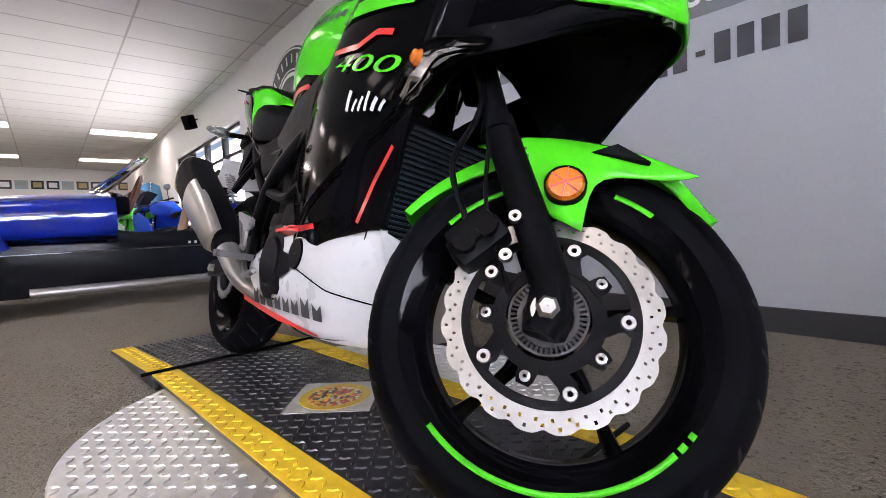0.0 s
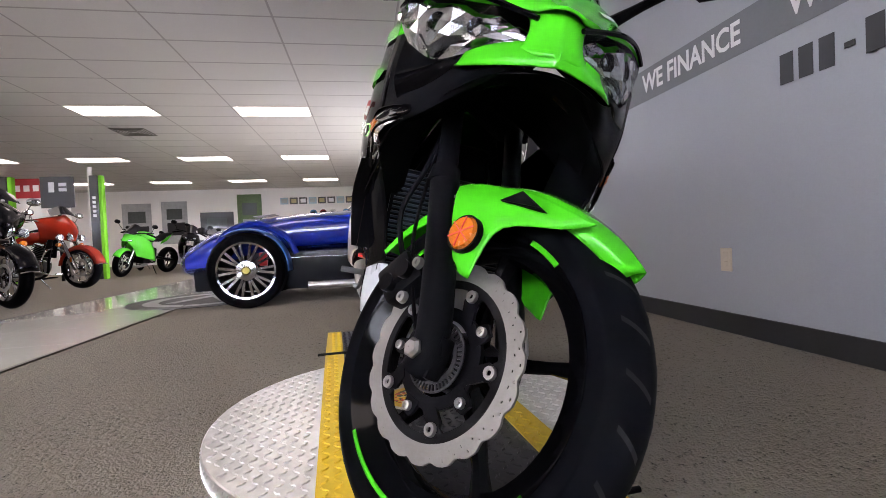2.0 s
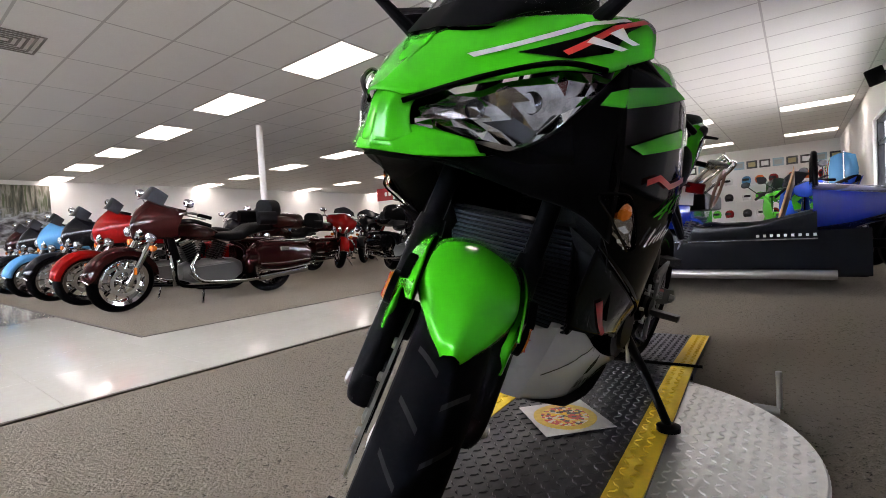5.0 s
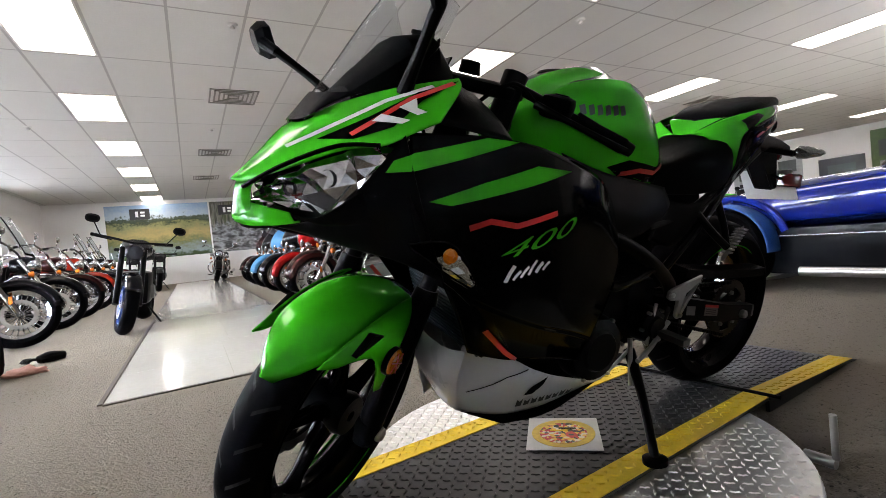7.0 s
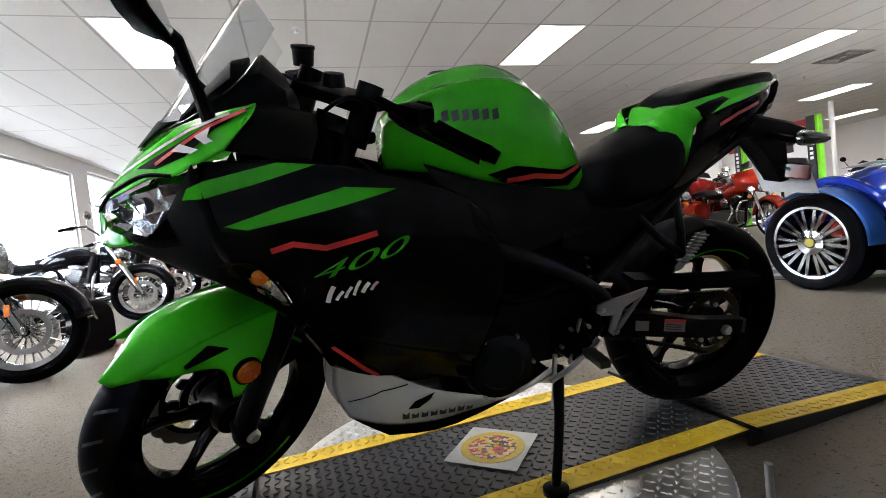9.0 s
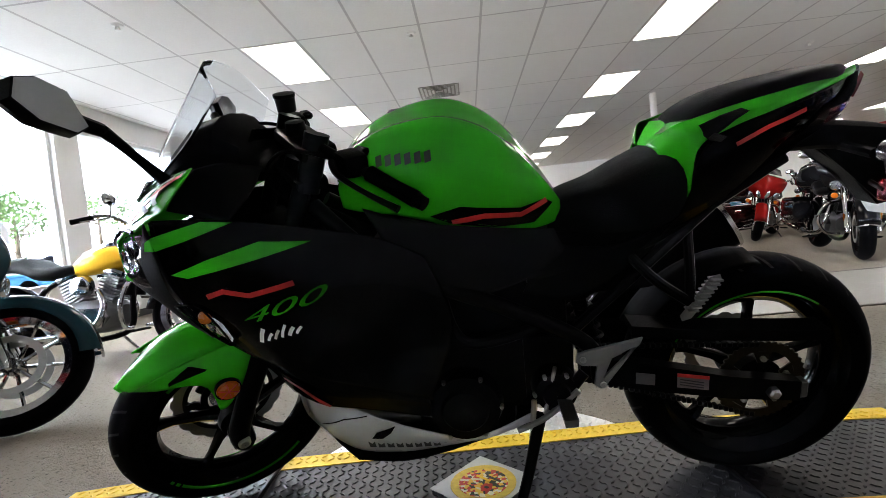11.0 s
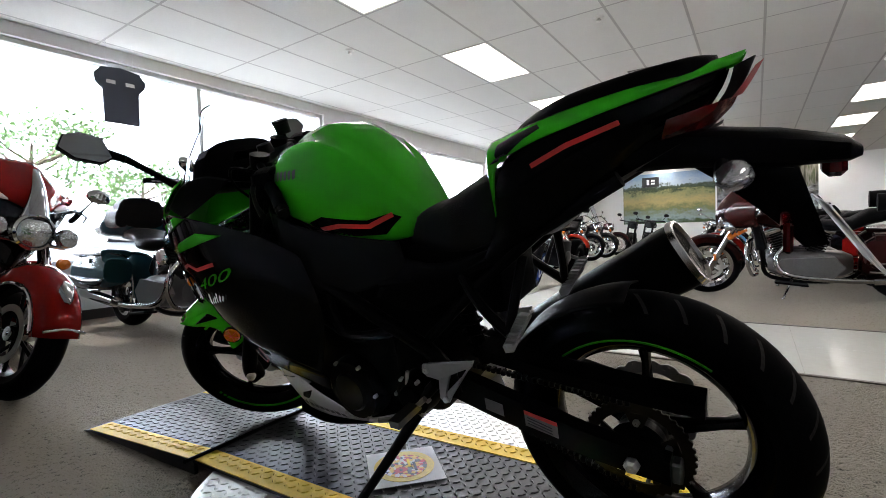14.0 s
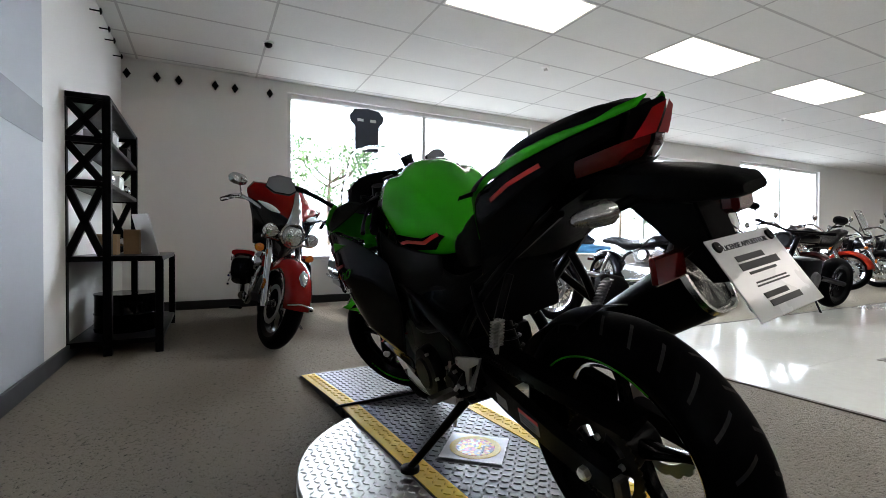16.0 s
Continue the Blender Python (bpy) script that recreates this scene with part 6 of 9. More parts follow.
# ---------- tank, seats, tail ----------
TANK = [(0.255, 0.955, 0.085, 0.845), (0.21, 1.005, 0.13, 0.84), (0.13, 1.05, 0.165, 0.83), (0.02, 1.07, 0.185, 0.80), (-0.06, 1.05, 0.182, 0.78), (-0.13, 0.998, 0.162, 0.765), (-0.19, 0.92, 0.13, 0.76), (-0.235, 0.85, 0.095, 0.765), (-0.26, 0.805, 0.06, 0.775)]
rings = []
for k in range(33):
    x, top, w, bot = cat(TANK, k / 32)
    h = top - bot
    half = [(0.0, top), (0.30 * w, top - 0.003), (0.58 * w, top - 0.035 * h / 0.25), (0.80 * w, top - 0.16 * h), (0.94 * w, top - 0.36 * h), (1.0 * w, top - 0.50 * h), (0.965 * w, top - 0.68 * h), (0.88 * w, top - 0.86 * h), (0.76 * w, bot), (0.0, bot - 0.004)]
    fine = [cat(half, q / 18) for q in range(19)]
    rings.append([(x, y, z) for y, z in fine] + [(x, -y, z) for y, z in fine[-2:0:-1]])
tank = part("fuel_tank", loft(BM(), rings), GREEN, bike, "glossy green fuel tank", angle=60)
TANK_T = [bvh_of(tank)]
for s in (1, -1):
    decal("tank_dark_patch", TANK_T, [(0.045, 0.826), (-0.02, 0.842), (-0.15, 0.822), (-0.205, 0.832), (-0.225, 0.818), (-0.18, 0.78), (-0.09, 0.786), (0.0, 0.803)], BLACK_GLOSS, s, 0.0015, label="black patch on the tank", cuts=5)
    decal("tank_red_line", TANK_T, stroke([(0.0, 0.808), (-0.07, 0.815), (-0.15, 0.806), (-0.21, 0.828)], 0.012), RED_PAINT, s, 0.003, cuts=3)
    for k in range(6):
        x0 = 0.145 - s * 0.0 - 0.021 * k
        decal("maker_mark", TANK_T, [(x0, 0.942), (x0 - 0.014, 0.946), (x0 - 0.014, 0.968), (x0, 0.964)], INK, s, 0.0025, cuts=2)
part("fuel_cap", spin(BM(), [(0.001, 0.006), (0.045, 0.005), (0.05, 0.0), (0.05, -0.01), (0.001, -0.01)], (0.08, 0, 1.053), seg=28, axis="z"), BLACK_METAL, bike)


def cushion(name, rows, mat, label):
    rings = []
    for k in range(21):
        x, top, w, bot = cat(rows, k / 20)
        h = top - bot
        half = [(0, top), (0.5 * w, top - 0.004), (0.85 * w, top - 0.16 * h), (1.0 * w, top - 0.5 * h), (0.98 * w, bot + 0.1 * h), (0.85 * w, bot), (0, bot)]
        fine = [cat(half, q / 12) for q in range(13)]
        rings.append([(x, y, z) for y, z in fine] + [(x, -y, z) for y, z in fine[-2:0:-1]])
    return part(name, loft(BM(), rings), mat, bike, label, angle=50)


cushion("rider_seat", [(-0.215, 0.80, 0.075, 0.745), (-0.26, 0.828, 0.095, 0.74), (-0.34, 0.85, 0.125, 0.735), (-0.42, 0.884, 0.15, 0.742), (-0.49, 0.91, 0.15, 0.77), (-0.545, 0.91, 0.12, 0.82)], SEAT_VINYL, "black rider seat")
cushion("pillion_seat", [(-0.505, 0.945, 0.085, 0.885), (-0.54, 0.985, 0.11, 0.90), (-0.62, 1.018, 0.12, 0.945), (-0.72, 1.034, 0.112, 0.975), (-0.82, 1.042, 0.082, 1.0), (-0.865, 1.036, 0.045, 1.01)], SEAT_VINYL, "raised black pillion seat")
tail_g = two_sides("tail_cowl", [
    [(-0.452, 0.03, 0.91), (-0.48, 0.10, 0.95), (-0.515, 0.112, 0.962), (-0.60, 0.122, 0.982), (-0.70, 0.116, 0.999), (-0.79, 0.09, 1.012), (-0.905, 0.02, 1.034)],
    [(-0.458, 0.08, 0.90), (-0.488, 0.138, 0.922), (-0.512, 0.15, 0.936), (-0.58, 0.152, 0.96), (-0.69, 0.135, 0.983), (-0.79, 0.10, 1.003), (-0.902, 0.03, 1.026)],
    [(-0.468, 0.11, 0.86), (-0.497, 0.148, 0.805), (-0.513, 0.155, 0.905), (-0.575, 0.158, 0.94), (-0.67, 0.145, 0.966), (-0.78, 0.106, 0.991), (-0.895, 0.036, 1.016)]], 10, 28, GREEN, bike, "green tail cowl", angle=60)
TAIL_TOP = [bvh_of(o) for o in tail_g]
for s in (1, -1):
    decal("pad_side", TAIL_TOP, [(-0.518, 0.95), (-0.519, 0.93), (-0.53, 0.919), (-0.55, 0.934), (-0.58, 0.954), (-0.61, 0.968), (-0.60, 0.975), (-0.56, 0.965)], SEAT_VINYL, s, 0.005, label="black side of the pillion pad")
part("seat_hump", patch(BM(), [[(-0.455, 0.0, 0.908), (-0.455, 0.03, 0.91)], [(-0.515, 0.0, 0.955), (-0.505, 0.085, 0.955)], [(-0.56, 0.0, 0.97), (-0.56, 0.1, 0.965)]], nu=8, nv=4, mirror=True), GREEN, bike)
tail_b = two_sides("tail_side_panel", [
    [(-0.497, 0.149, 0.803), (-0.53, 0.158, 0.915), (-0.67, 0.144, 0.964), (-0.78, 0.104, 0.989), (-0.88, 0.04, 1.012)],
    [(-0.475, 0.145, 0.76), (-0.57, 0.15, 0.85), (-0.69, 0.132, 0.91), (-0.79, 0.098, 0.957), (-0.87, 0.045, 0.987)],
    [(-0.43, 0.125, 0.70), (-0.57, 0.12, 0.775), (-0.69, 0.104, 0.86), (-0.78, 0.08, 0.922), (-0.85, 0.04, 0.955)]], 10, 18, BLACK_GLOSS, bike, "gloss black tail side panel")
TAIL = [bvh_of(o) for o in tail_b]
for s in (1, -1):
    decal("tail_red_line", TAIL, stroke([(-0.586, 0.905), (-0.65, 0.932), (-0.735, 0.956)], 0.009), RED_PAINT, s, 0.004, label="red line on the tail")
    part("tail_light", patch(BM(), [
        [(-0.892, s * 0.006, 0.968), (-0.868, s * 0.06, 0.962), (-0.80, s * 0.10, 0.948)],
        [(-0.885, s * 0.006, 0.952), (-0.86, s * 0.062, 0.945), (-0.795, s * 0.101, 0.932)],
        [(-0.865, s * 0.006, 0.932), (-0.845, s * 0.055, 0.926), (-0.79, s * 0.092, 0.917)]], nu=6, nv=8), RED_LENS, bike, "red tail light lens")
    part("brake_strip", patch(BM(), [
        [(-0.928, s * 0.003, 1.016), (-0.917, s * 0.026, 1.008)],
        [(-0.915, s * 0.003, 0.992), (-0.902, s * 0.036, 0.985)],
        [(-0.899, s * 0.003, 0.968), (-0.885, s * 0.046, 0.964)]], nu=6, nv=4), BRAKE_RED, bike, "upright red brake light")
    ring = lambda y, a, b, dx: [(dx + a * math.cos(q), s * y, b * math.sin(q)) for q in (2 * math.pi * k / 12 for k in range(12))]
    rs = part("rear_turn_signal", loft(BM(), [ring(-0.04, 0.018, 0.016, 0), ring(-0.03, 0.026, 0.024, 0), ring(0.0, 0.028, 0.022, 0.004), ring(0.05, 0.014, 0.01, 0.012), ring(0.058, 0.004, 0.004, 0.014)]), SIGNAL_BACK, bike, "wedge-shaped clear rear turn signal")
    rs.matrix_local = pose(-0.895, s * 0.16, 0.857, 0, 0, s * 8) @ Matrix.Scale(0.84, 4)
    part("signal_lens", loft(BM(), [ring(-0.028, 0.028, 0.026, 0), ring(0.0, 0.031, 0.025, 0.004), ring(0.05, 0.0165, 0.0125, 0.012), ring(0.062, 0.004, 0.004, 0.014)]), CLEAR, rs).visible_shadow = False
    part("signal_stalk", pipe(BM(), [(-0.87, s * 0.04, 0.865), (-0.875, s * 0.13, 0.852)], 0.011, seg=8), BLACK_MATTE, bike)
part("tail_end", patch(BM(), [[(-0.89, -0.045, 1.012), (-0.918, 0.0, 1.024), (-0.89, 0.045, 1.012)], [(-0.878, -0.055, 0.975), (-0.897, 0.0, 0.978), (-0.878, 0.055, 0.975)], [(-0.84, -0.06, 0.928), (-0.855, 0.0, 0.92), (-0.84, 0.06, 0.928)]], nu=6, nv=8), BLACK_MATTE, bike)
part("tail_underside", patch(BM(), [[(-0.57, -0.116, 0.765), (-0.57, 0, 0.75), (-0.57, 0.116, 0.765)], [(-0.70, -0.095, 0.85), (-0.70, 0, 0.84), (-0.70, 0.095, 0.85)], [(-0.87, -0.04, 0.93), (-0.87, 0, 0.925), (-0.87, 0.04, 0.93)]], nu=8, nv=6), BLACK_MATTE, bike)
hang = part("plate_hanger", loft(BM(), [oval((x, 0, z), w, h, 14, 3.5) for x, z, w, h in ((-0.72, 0.89, 0.06, 0.03), (-0.82, 0.893, 0.06, 0.035), (-0.95, 0.875, 0.055, 0.03), (-1.03, 0.864, 0.045, 0.018), (-1.045, 0.86, 0.03, 0.008))]), BLACK_MATTE, bike, "black plate hanger and rear fender")
part("hanger_web", slab(BM(), [(-0.80, 0.88), (-0.97, 0.85), (-1.01, 0.72), (-0.98, 0.715), (-0.92, 0.79)], -0.035, 0.035, 0.006), BLACK_MATTE, bike)
rr_m = pose(-1.0, 0.0, 0.775, 0, 8, 0)
part("rear_reflector", box(BM(), (-0.955, 0.095, 0.757), (0.012, 0.075, 0.046), 0.004), RED_LENS, bike, "red rear reflector")
part("plate_lamp", box(BM(), (-1.015, 0.0, 0.842), (0.03, 0.05, 0.036), 0.008), RED_LENS, bike, "small red lamp over the plate")
part("reflector_arm", rod(BM(), (-0.955, 0.0, 0.78), (-0.952, 0.075, 0.76), 0.006), BLACK_MATTE, bike)
# paper plate with unreadable print
pm = pose(-1.036, -0.012, 0.728, 0, 0, 6) @ pose(0, 0, 0, 6, 32, 0) @ Matrix.Scale(1.05, 4)
plate = part("paper_plate", box(BM(), (0, 0, 0), (0.0025, 0.172, 0.128), 0.001), WHITE_PAINT, bike, "white temporary paper plate with printed marks")
plate.matrix_local = pm
for y, z, w, h in ((0.012, 0.026, 0.07, 0.009), (0.0, 0.013, 0.1, 0.011), (0.004, 0.002, 0.07, 0.004), (0.0, -0.013, 0.08, 0.0025), (0.0, -0.018, 0.085, 0.0025), (0.012, -0.033, 0.06, 0.008), (0.0, -0.045, 0.08, 0.009)):
    part("printed_bar", box(BM(), (-0.0018, y, z), (0.0012, w, h)), INK, plate, smooth=False)
lettering("plate_words", "LICENSE APPLIED FOR", pose(-0.0016, 0, 0.046) @ pose(0, 0, 0, 90, 0, -90), 0.0118, INK, plate)
for y in (-0.07, 0.07):
    part("plate_bolt", spin(BM(), [(0.001, -0.004), (0.008, -0.003), (0.009, 0)], (-0.002, y, 0.05), seg=12, axis="x"), BLACK_METAL, plate)
for ob in [o for o in bike.children if o.name.split(".")[0] in ("upper_cowl", "nose_bridge", "chin", "chin_side", "nose_lining", "headlight", "windscreen", "screen_base", "nose_floor", "cowl_dark_blade", "cowl_red_line", "cowl_white_flash", "cowl_light_line")]:
    ob.location.y += 0.014

# ---- parked motorcycles of the showroom ----
def paint(name, c):
    return material(name, c, 0.12, coat=0.1, coat_rough=0.02, grain=0.06, scale=60, spec=0.14)


MAROON, RED, BLACK_P = paint("dark_maroon_paint", (0.014, 0.0022, 0.002)), paint("bright_red_paint", (0.15, 0.003, 0.0025)), paint("deep_black_paint", (0.0025, 0.0025, 0.0035))
COPPER = paint("copper_red_paint", (0.2, 0.013, 0.005))
ORANGE, YELLOW_P, BLUE_P = paint("orange_paint", (0.5, 0.09, 0.01)), paint("yellow_paint", (0.6, 0.33, 0.02)), paint("light_blue_paint", (0.06, 0.2, 0.36))
LIME, TEAL, WHITE_P = paint("lime_paint", (0.06, 0.45, 0.03)), paint("dark_teal_paint", (0.008, 0.03, 0.04)), paint("white_paint", (0.6, 0.6, 0.58))
HEADGLASS = material("headlamp_glass", (0.42, 0.45, 0.48), 0.05, metal=0.9, coat=0.6, grain=0.5, scale=60, bump=0.6)
TAG = material("paper_tag", (0.72, 0.74, 0.76), 0.7)


def simple_wheel(name, parent, x, r, w, rim, spokes, front, mat=CHROME):
    wh = part(name, spin(BM(), [(0.01, -0.06), (0.035, -0.06), (0.045, -0.02), (0.045, 0.02), (0.035, 0.06), (0.01, 0.06)], (x, 0, r), seg=16), CHROME, parent)
    part("tyre", spin(BM(), tyre_profile(r, w, rim), (x, 0, r), seg=44), RUBBER, wh)
    part("rim", spin(BM(), [(rim - 0.03, -w * 0.3), (rim + 0.004, -w * 0.4), (rim + 0.004, w * 0.4), (rim - 0.03, w * 0.3), (rim - 0.035, 0)], (x, 0, r), seg=36, closed=True), mat, wh)
    bm = BM()
    for k in range(spokes):
        a = 2 * math.pi * k / spokes
        rod(bm, (x + 0.03 * math.cos(a), 0.02 * (-1) ** k, r + 0.03 * math.sin(a)), (x + (rim - 0.02) * math.cos(a), 0, r + (rim - 0.02) * math.sin(a)), 0.009 if spokes < 14 else 0.004, seg=6)
    part("spoke", bm, mat, wh)["kind"] = "stuff"
    if front:
        for s in (1, -1):
            part("brake_disc", spin(BM(), [(0.11, -0.002), (0.143, -0.002), (0.143, 0.002), (0.11, 0.002)], (x, s * 0.065, r), seg=36, closed=True), DISC_STEEL, wh)
    return wh


def arc_fender(x, z, r, w, a0, a1, skirt):
    rows = []
    for k in range(13):
        a = radians(a0 + (a1 - a0) * k / 12)
        rows.append([(x + (r - d) * math.cos(a), y, z + (r - d) * math.sin(a)) for y, d in ((-w, skirt), (-w * 0.92, skirt * 0.3), (-w * 0.5, 0), (0, -0.006), (w * 0.5, 0), (w * 0.92, skirt * 0.3), (w, skirt))])
    return patch(BM(), rows, nu=14, nv=12)


def cruiser(m, paint_m, label, fairing=True, bags=True, screen=False, turn=0, second=None, trunk=False, tag=False, slim=False):
    """A big V-twin cruiser; origin under the front axle, pointing along +x; front assembly turned by degrees."""
    WB, fr, rr = 1.62, 0.32, 0.315
    c = empty("cruiser_motorcycle", m @ pose(0, 0, 0, -6, 0, 0), label, "motorcycle", "motorcycles parked in rows")
    second = second or paint_m
    ax = Vector((-0.47, 0, 0.88)).normalized()
    st = Matrix.Translation((-0.06, 0, fr)) @ Matrix.Rotation(radians(turn), 4, ax) @ Matrix.Translation((0.06, 0, -fr))
    def S(ob):
        ob.matrix_local = st
        return ob
    S(simple_wheel("front_wheel", c, 0, fr, 0.13, 0.235, 10 if bags else 26, True, BLACK_METAL if slim else CHROME))
    simple_wheel("rear_wheel", c, -WB, rr, 0.18, 0.215, 10 if bags else 26, False)
    S(thick(part("front_fender", arc_fender(0, fr, fr + 0.03, 0.09, 2 if slim else 8, 172, 0.11 if slim else 0.075), second, c), 0.004, 0))
    S(part("fender_trim", pipe(BM(), [(fr * 1.06, -0.088, fr + 0.04), (fr * 1.08, 0, fr + 0.055), (fr * 1.06, 0.088, fr + 0.04)], 0.008, seg=8), CHROME, c))
    for s in (1, -1):
        S(part("fork_leg", pipe(BM(), [(0.0, s * 0.115, fr - 0.03), (-0.03, s * 0.115, fr + 0.05), (-0.17, s * 0.115, fr + 0.32), (-0.30, s * 0.115, fr + 0.56)], [0.03, 0.034, 0.03, 0.03], seg=14), CHROME, c))
        S(part("front_reflector", box(BM(), (-0.05, s * 0.148, fr + 0.13), (0.03, 0.008, 0.075), 0.003, m=None), AMBER, c))
    # headlamps
    hx, hz = (-0.21, 0.84) if slim else (-0.21, 0.82)
    if slim:
        for s in (1, -1):
            S(part("fender_lip", pipe(BM(), [((fr - 0.075) * math.cos(radians(a)), s * 0.093, fr + (fr - 0.075) * math.sin(radians(a))) for a in range(8, 172, 18)], 0.009, seg=8), CHROME, c, "chrome fender lip"))
        S(part("fender_lamp", loft(BM(), [oval((fr * 0.86 + x, 0, fr + 0.235 - 1.1 * x), a, b, 14) for x, a, b in ((-0.03, 0.012, 0.012), (0.0, 0.034, 0.034), (0.035, 0.02, 0.026), (0.05, 0.004, 0.008))]), CHROME, c, "small chrome fender lamp"))
    S(part("headlight", spin(BM(), [(0.001, 0.05), (0.06, 0.045), (0.084, 0.03), (0.09, 0.02), (0.092, -0.02), (0.06, -0.08), (0.001, -0.09)], (hx + 0.06, 0, hz), seg=28, axis="x"), HEADGLASS, c, "round bright headlight"))
    S(part("headlight_ring", spin(BM(), [(0.085, 0.035), (0.098, 0.03), (0.098, -0.01), (0.088, 0.0)], (hx + 0.06, 0, hz), seg=28, closed=True, axis="x"), CHROME, c))
    for s in (1, -1):
        S(part("spot_light", spin(BM(), [(0.001, 0.035), (0.045, 0.03), (0.055, 0.015), (0.055, -0.01), (0.03, -0.05), (0.001, -0.05)], (hx + (0.06 if slim else 0.04), s * (0.165 if slim else 0.19), hz + (0.0 if slim else -0.03)), seg=20, axis="x"), HEADGLASS, c))
        S(part("turn_lamp", spin(BM(), [(0.001, 0.03), (0.03, 0.022), (0.034, 0), (0.02, -0.03), (0.001, -0.03)], (hx + 0.02, s * 0.2, hz - 0.14), seg=14, axis="x"), AMBER, c))
    S(part("light_bar", rod(BM(), (hx, -0.2, hz - 0.05), (hx, 0.2, hz - 0.05), 0.012), CHROME, c))
    if slim:
        span = [q / 5 for q in range(-5, 6)]
        low = lambda q: (hx + 0.05 - 0.30 * abs(q) ** 1.5, 0.30 * q, hz + 0.10 + 0.13 * abs(q))
        S(thick(part("upper_fairing", patch(BM(), [[low(q), (hx + 0.01 - 0.28 * abs(q) ** 1.5, 0.32 * q, hz + 0.25 + 0.04 * abs(q)), (hx - 0.14 - 0.2 * abs(q) ** 1.5, 0.27 * q, hz + 0.40 - 0.03 * abs(q))] for q in span], nu=30, nv=10), paint_m, c, "red upper fairing"), 0.006))
        S(thick(part("lower_fairing", patch(BM(), [[low(q), (hx + 0.04 - 0.25 * abs(q) ** 1.5, 0.24 * q, hz - 0.02 + 0.1 * abs(q)), (hx - 0.06 - 0.2 * abs(q), 0.17 * q, hz - 0.21 + 0.1 * abs(q))] for q in span], nu=30, nv=10), BLACK_P, c, "black lower fairing"), 0.006))
        for s in (1, -1):
            S(part("white_flash", pipe(BM(), [tuple(Vector(low(s * q)) + Vector((0.008, s * 0.004, 0.006))) for q in (0.35, 0.5, 0.65, 0.8)], [0.004, 0.02, 0.018, 0.004], seg=8), WHITE_P, c, "white flash along the fairing"))
        S(thick(part("chrome_fascia", patch(BM(), [[(hx + 0.115 - 0.05 * q * q, 0.075 * q, hz + 0.05 + 0.03 * (1 - q * q)), (hx + 0.09 - 0.04 * q * q, 0.05 * q, hz + 0.15), (hx + 0.035 - 0.03 * q * q, 0.03 * q, hz + 0.255), (hx - 0.07, 0.012 * q, hz + 0.355)] for q in (-1, -0.5, 0, 0.5, 1)], nu=10, nv=10), CHROME, c, "chrome plate over the headlight"), 0.004, 1))
    elif fairing:
        rows = []
        k_y = 0.84
        for s_y in (-0.40, -0.33, -0.2, -0.09, 0.0, 0.09, 0.2, 0.33, 0.40):
            u = abs(s_y) / 0.40
            s_y *= k_y
            rows.append([(hx + 0.10 - 0.33 * u ** 1.6, s_y * 0.75, hz - 0.09 + 0.05 * u), (hx + 0.13 - 0.31 * u ** 1.6, s_y * 0.92, hz + 0.06 + 0.03 * u), (hx + 0.07 - 0.27 * u ** 1.6, s_y, hz + 0.2), (hx - 0.05 - 0.22 * u ** 1.6, s_y * 0.9, hz + 0.33 - 0.07 * u)])
        S(thick(part("bat_wing_fairing", patch(BM(), rows, nu=28, nv=12), paint_m, c, "painted handlebar fairing"), 0.006))
        S(part("wind_deflector", patch(BM(), [[(hx - 0.06, -0.27 * k_y, hz + 0.30), (hx - 0.13, -0.24 * k_y, hz + 0.40)], [(hx - 0.01, 0, hz + 0.335), (hx - 0.09, 0, hz + 0.47)], [(hx - 0.06, 0.27 * k_y, hz + 0.30), (hx - 0.13, 0.24 * k_y, hz + 0.40)]], nu=12, nv=4), SMOKE_DARK, c, "dark smoked wind deflector"))
    else:
        S(part("nacelle", loft(BM(), [oval((hx + x, 0, hz + 0.01), a, b, 16) for x, a, b in ((0.05, 0.1, 0.1), (-0.06, 0.11, 0.11), (-0.18, 0.06, 0.08))]), second, c))
    if screen:
        S(thick(part("windscreen", patch(BM(), [[(hx - 0.02, -0.2, hz + 0.1), (hx - 0.12, -0.25, hz + 0.35), (hx - 0.22, -0.18, hz + 0.58)], [(hx + 0.06, 0, hz + 0.1), (hx - 0.03, 0, hz + 0.36), (hx - 0.14, 0, hz + 0.62)], [(hx - 0.02, 0.2, hz + 0.1), (hx - 0.12, 0.25, hz + 0.35), (hx - 0.22, 0.18, hz + 0.58)]], nu=10, nv=8), SMOKE, c), 0.004))
    # bars
    S(part("handlebar", pipe(BM(), [(-0.62, -0.42, 1.02), (-0.45, -0.36, 1.06), (-0.33, -0.16, 0.98), (-0.30, 0, 0.95), (-0.33, 0.16, 0.98), (-0.45, 0.36, 1.06), (-0.62, 0.42, 1.02)], 0.0135, seg=10), CHROME, c))
    for s in (1, -1):
        S(part("grip", rod(BM(), (-0.66, s * 0.435, 1.01), (-0.53, s * 0.395, 1.045), 0.019), RUBBER, c))
        S(part("mirror", loft(BM(), [oval((-0.42 + x, s * 0.42, 1.17), a, b, 14) for x, a, b in ((0.0, 0.07, 0.045), (0.02, 0.07, 0.045), (0.04, 0.04, 0.025))]), CHROME, c))
        S(part("mirror_stem", rod(BM(), (-0.43, s * 0.36, 1.06), (-0.41, s * 0.4, 1.15), 0.006), CHROME, c))
        S(part("lever", pipe(BM(), [(-0.42, s * 0.33, 1.04), (-0.45, s * 0.4, 1.03), (-0.58, s * 0.46, 1.0)], 0.007, seg=6), CHROME, c))
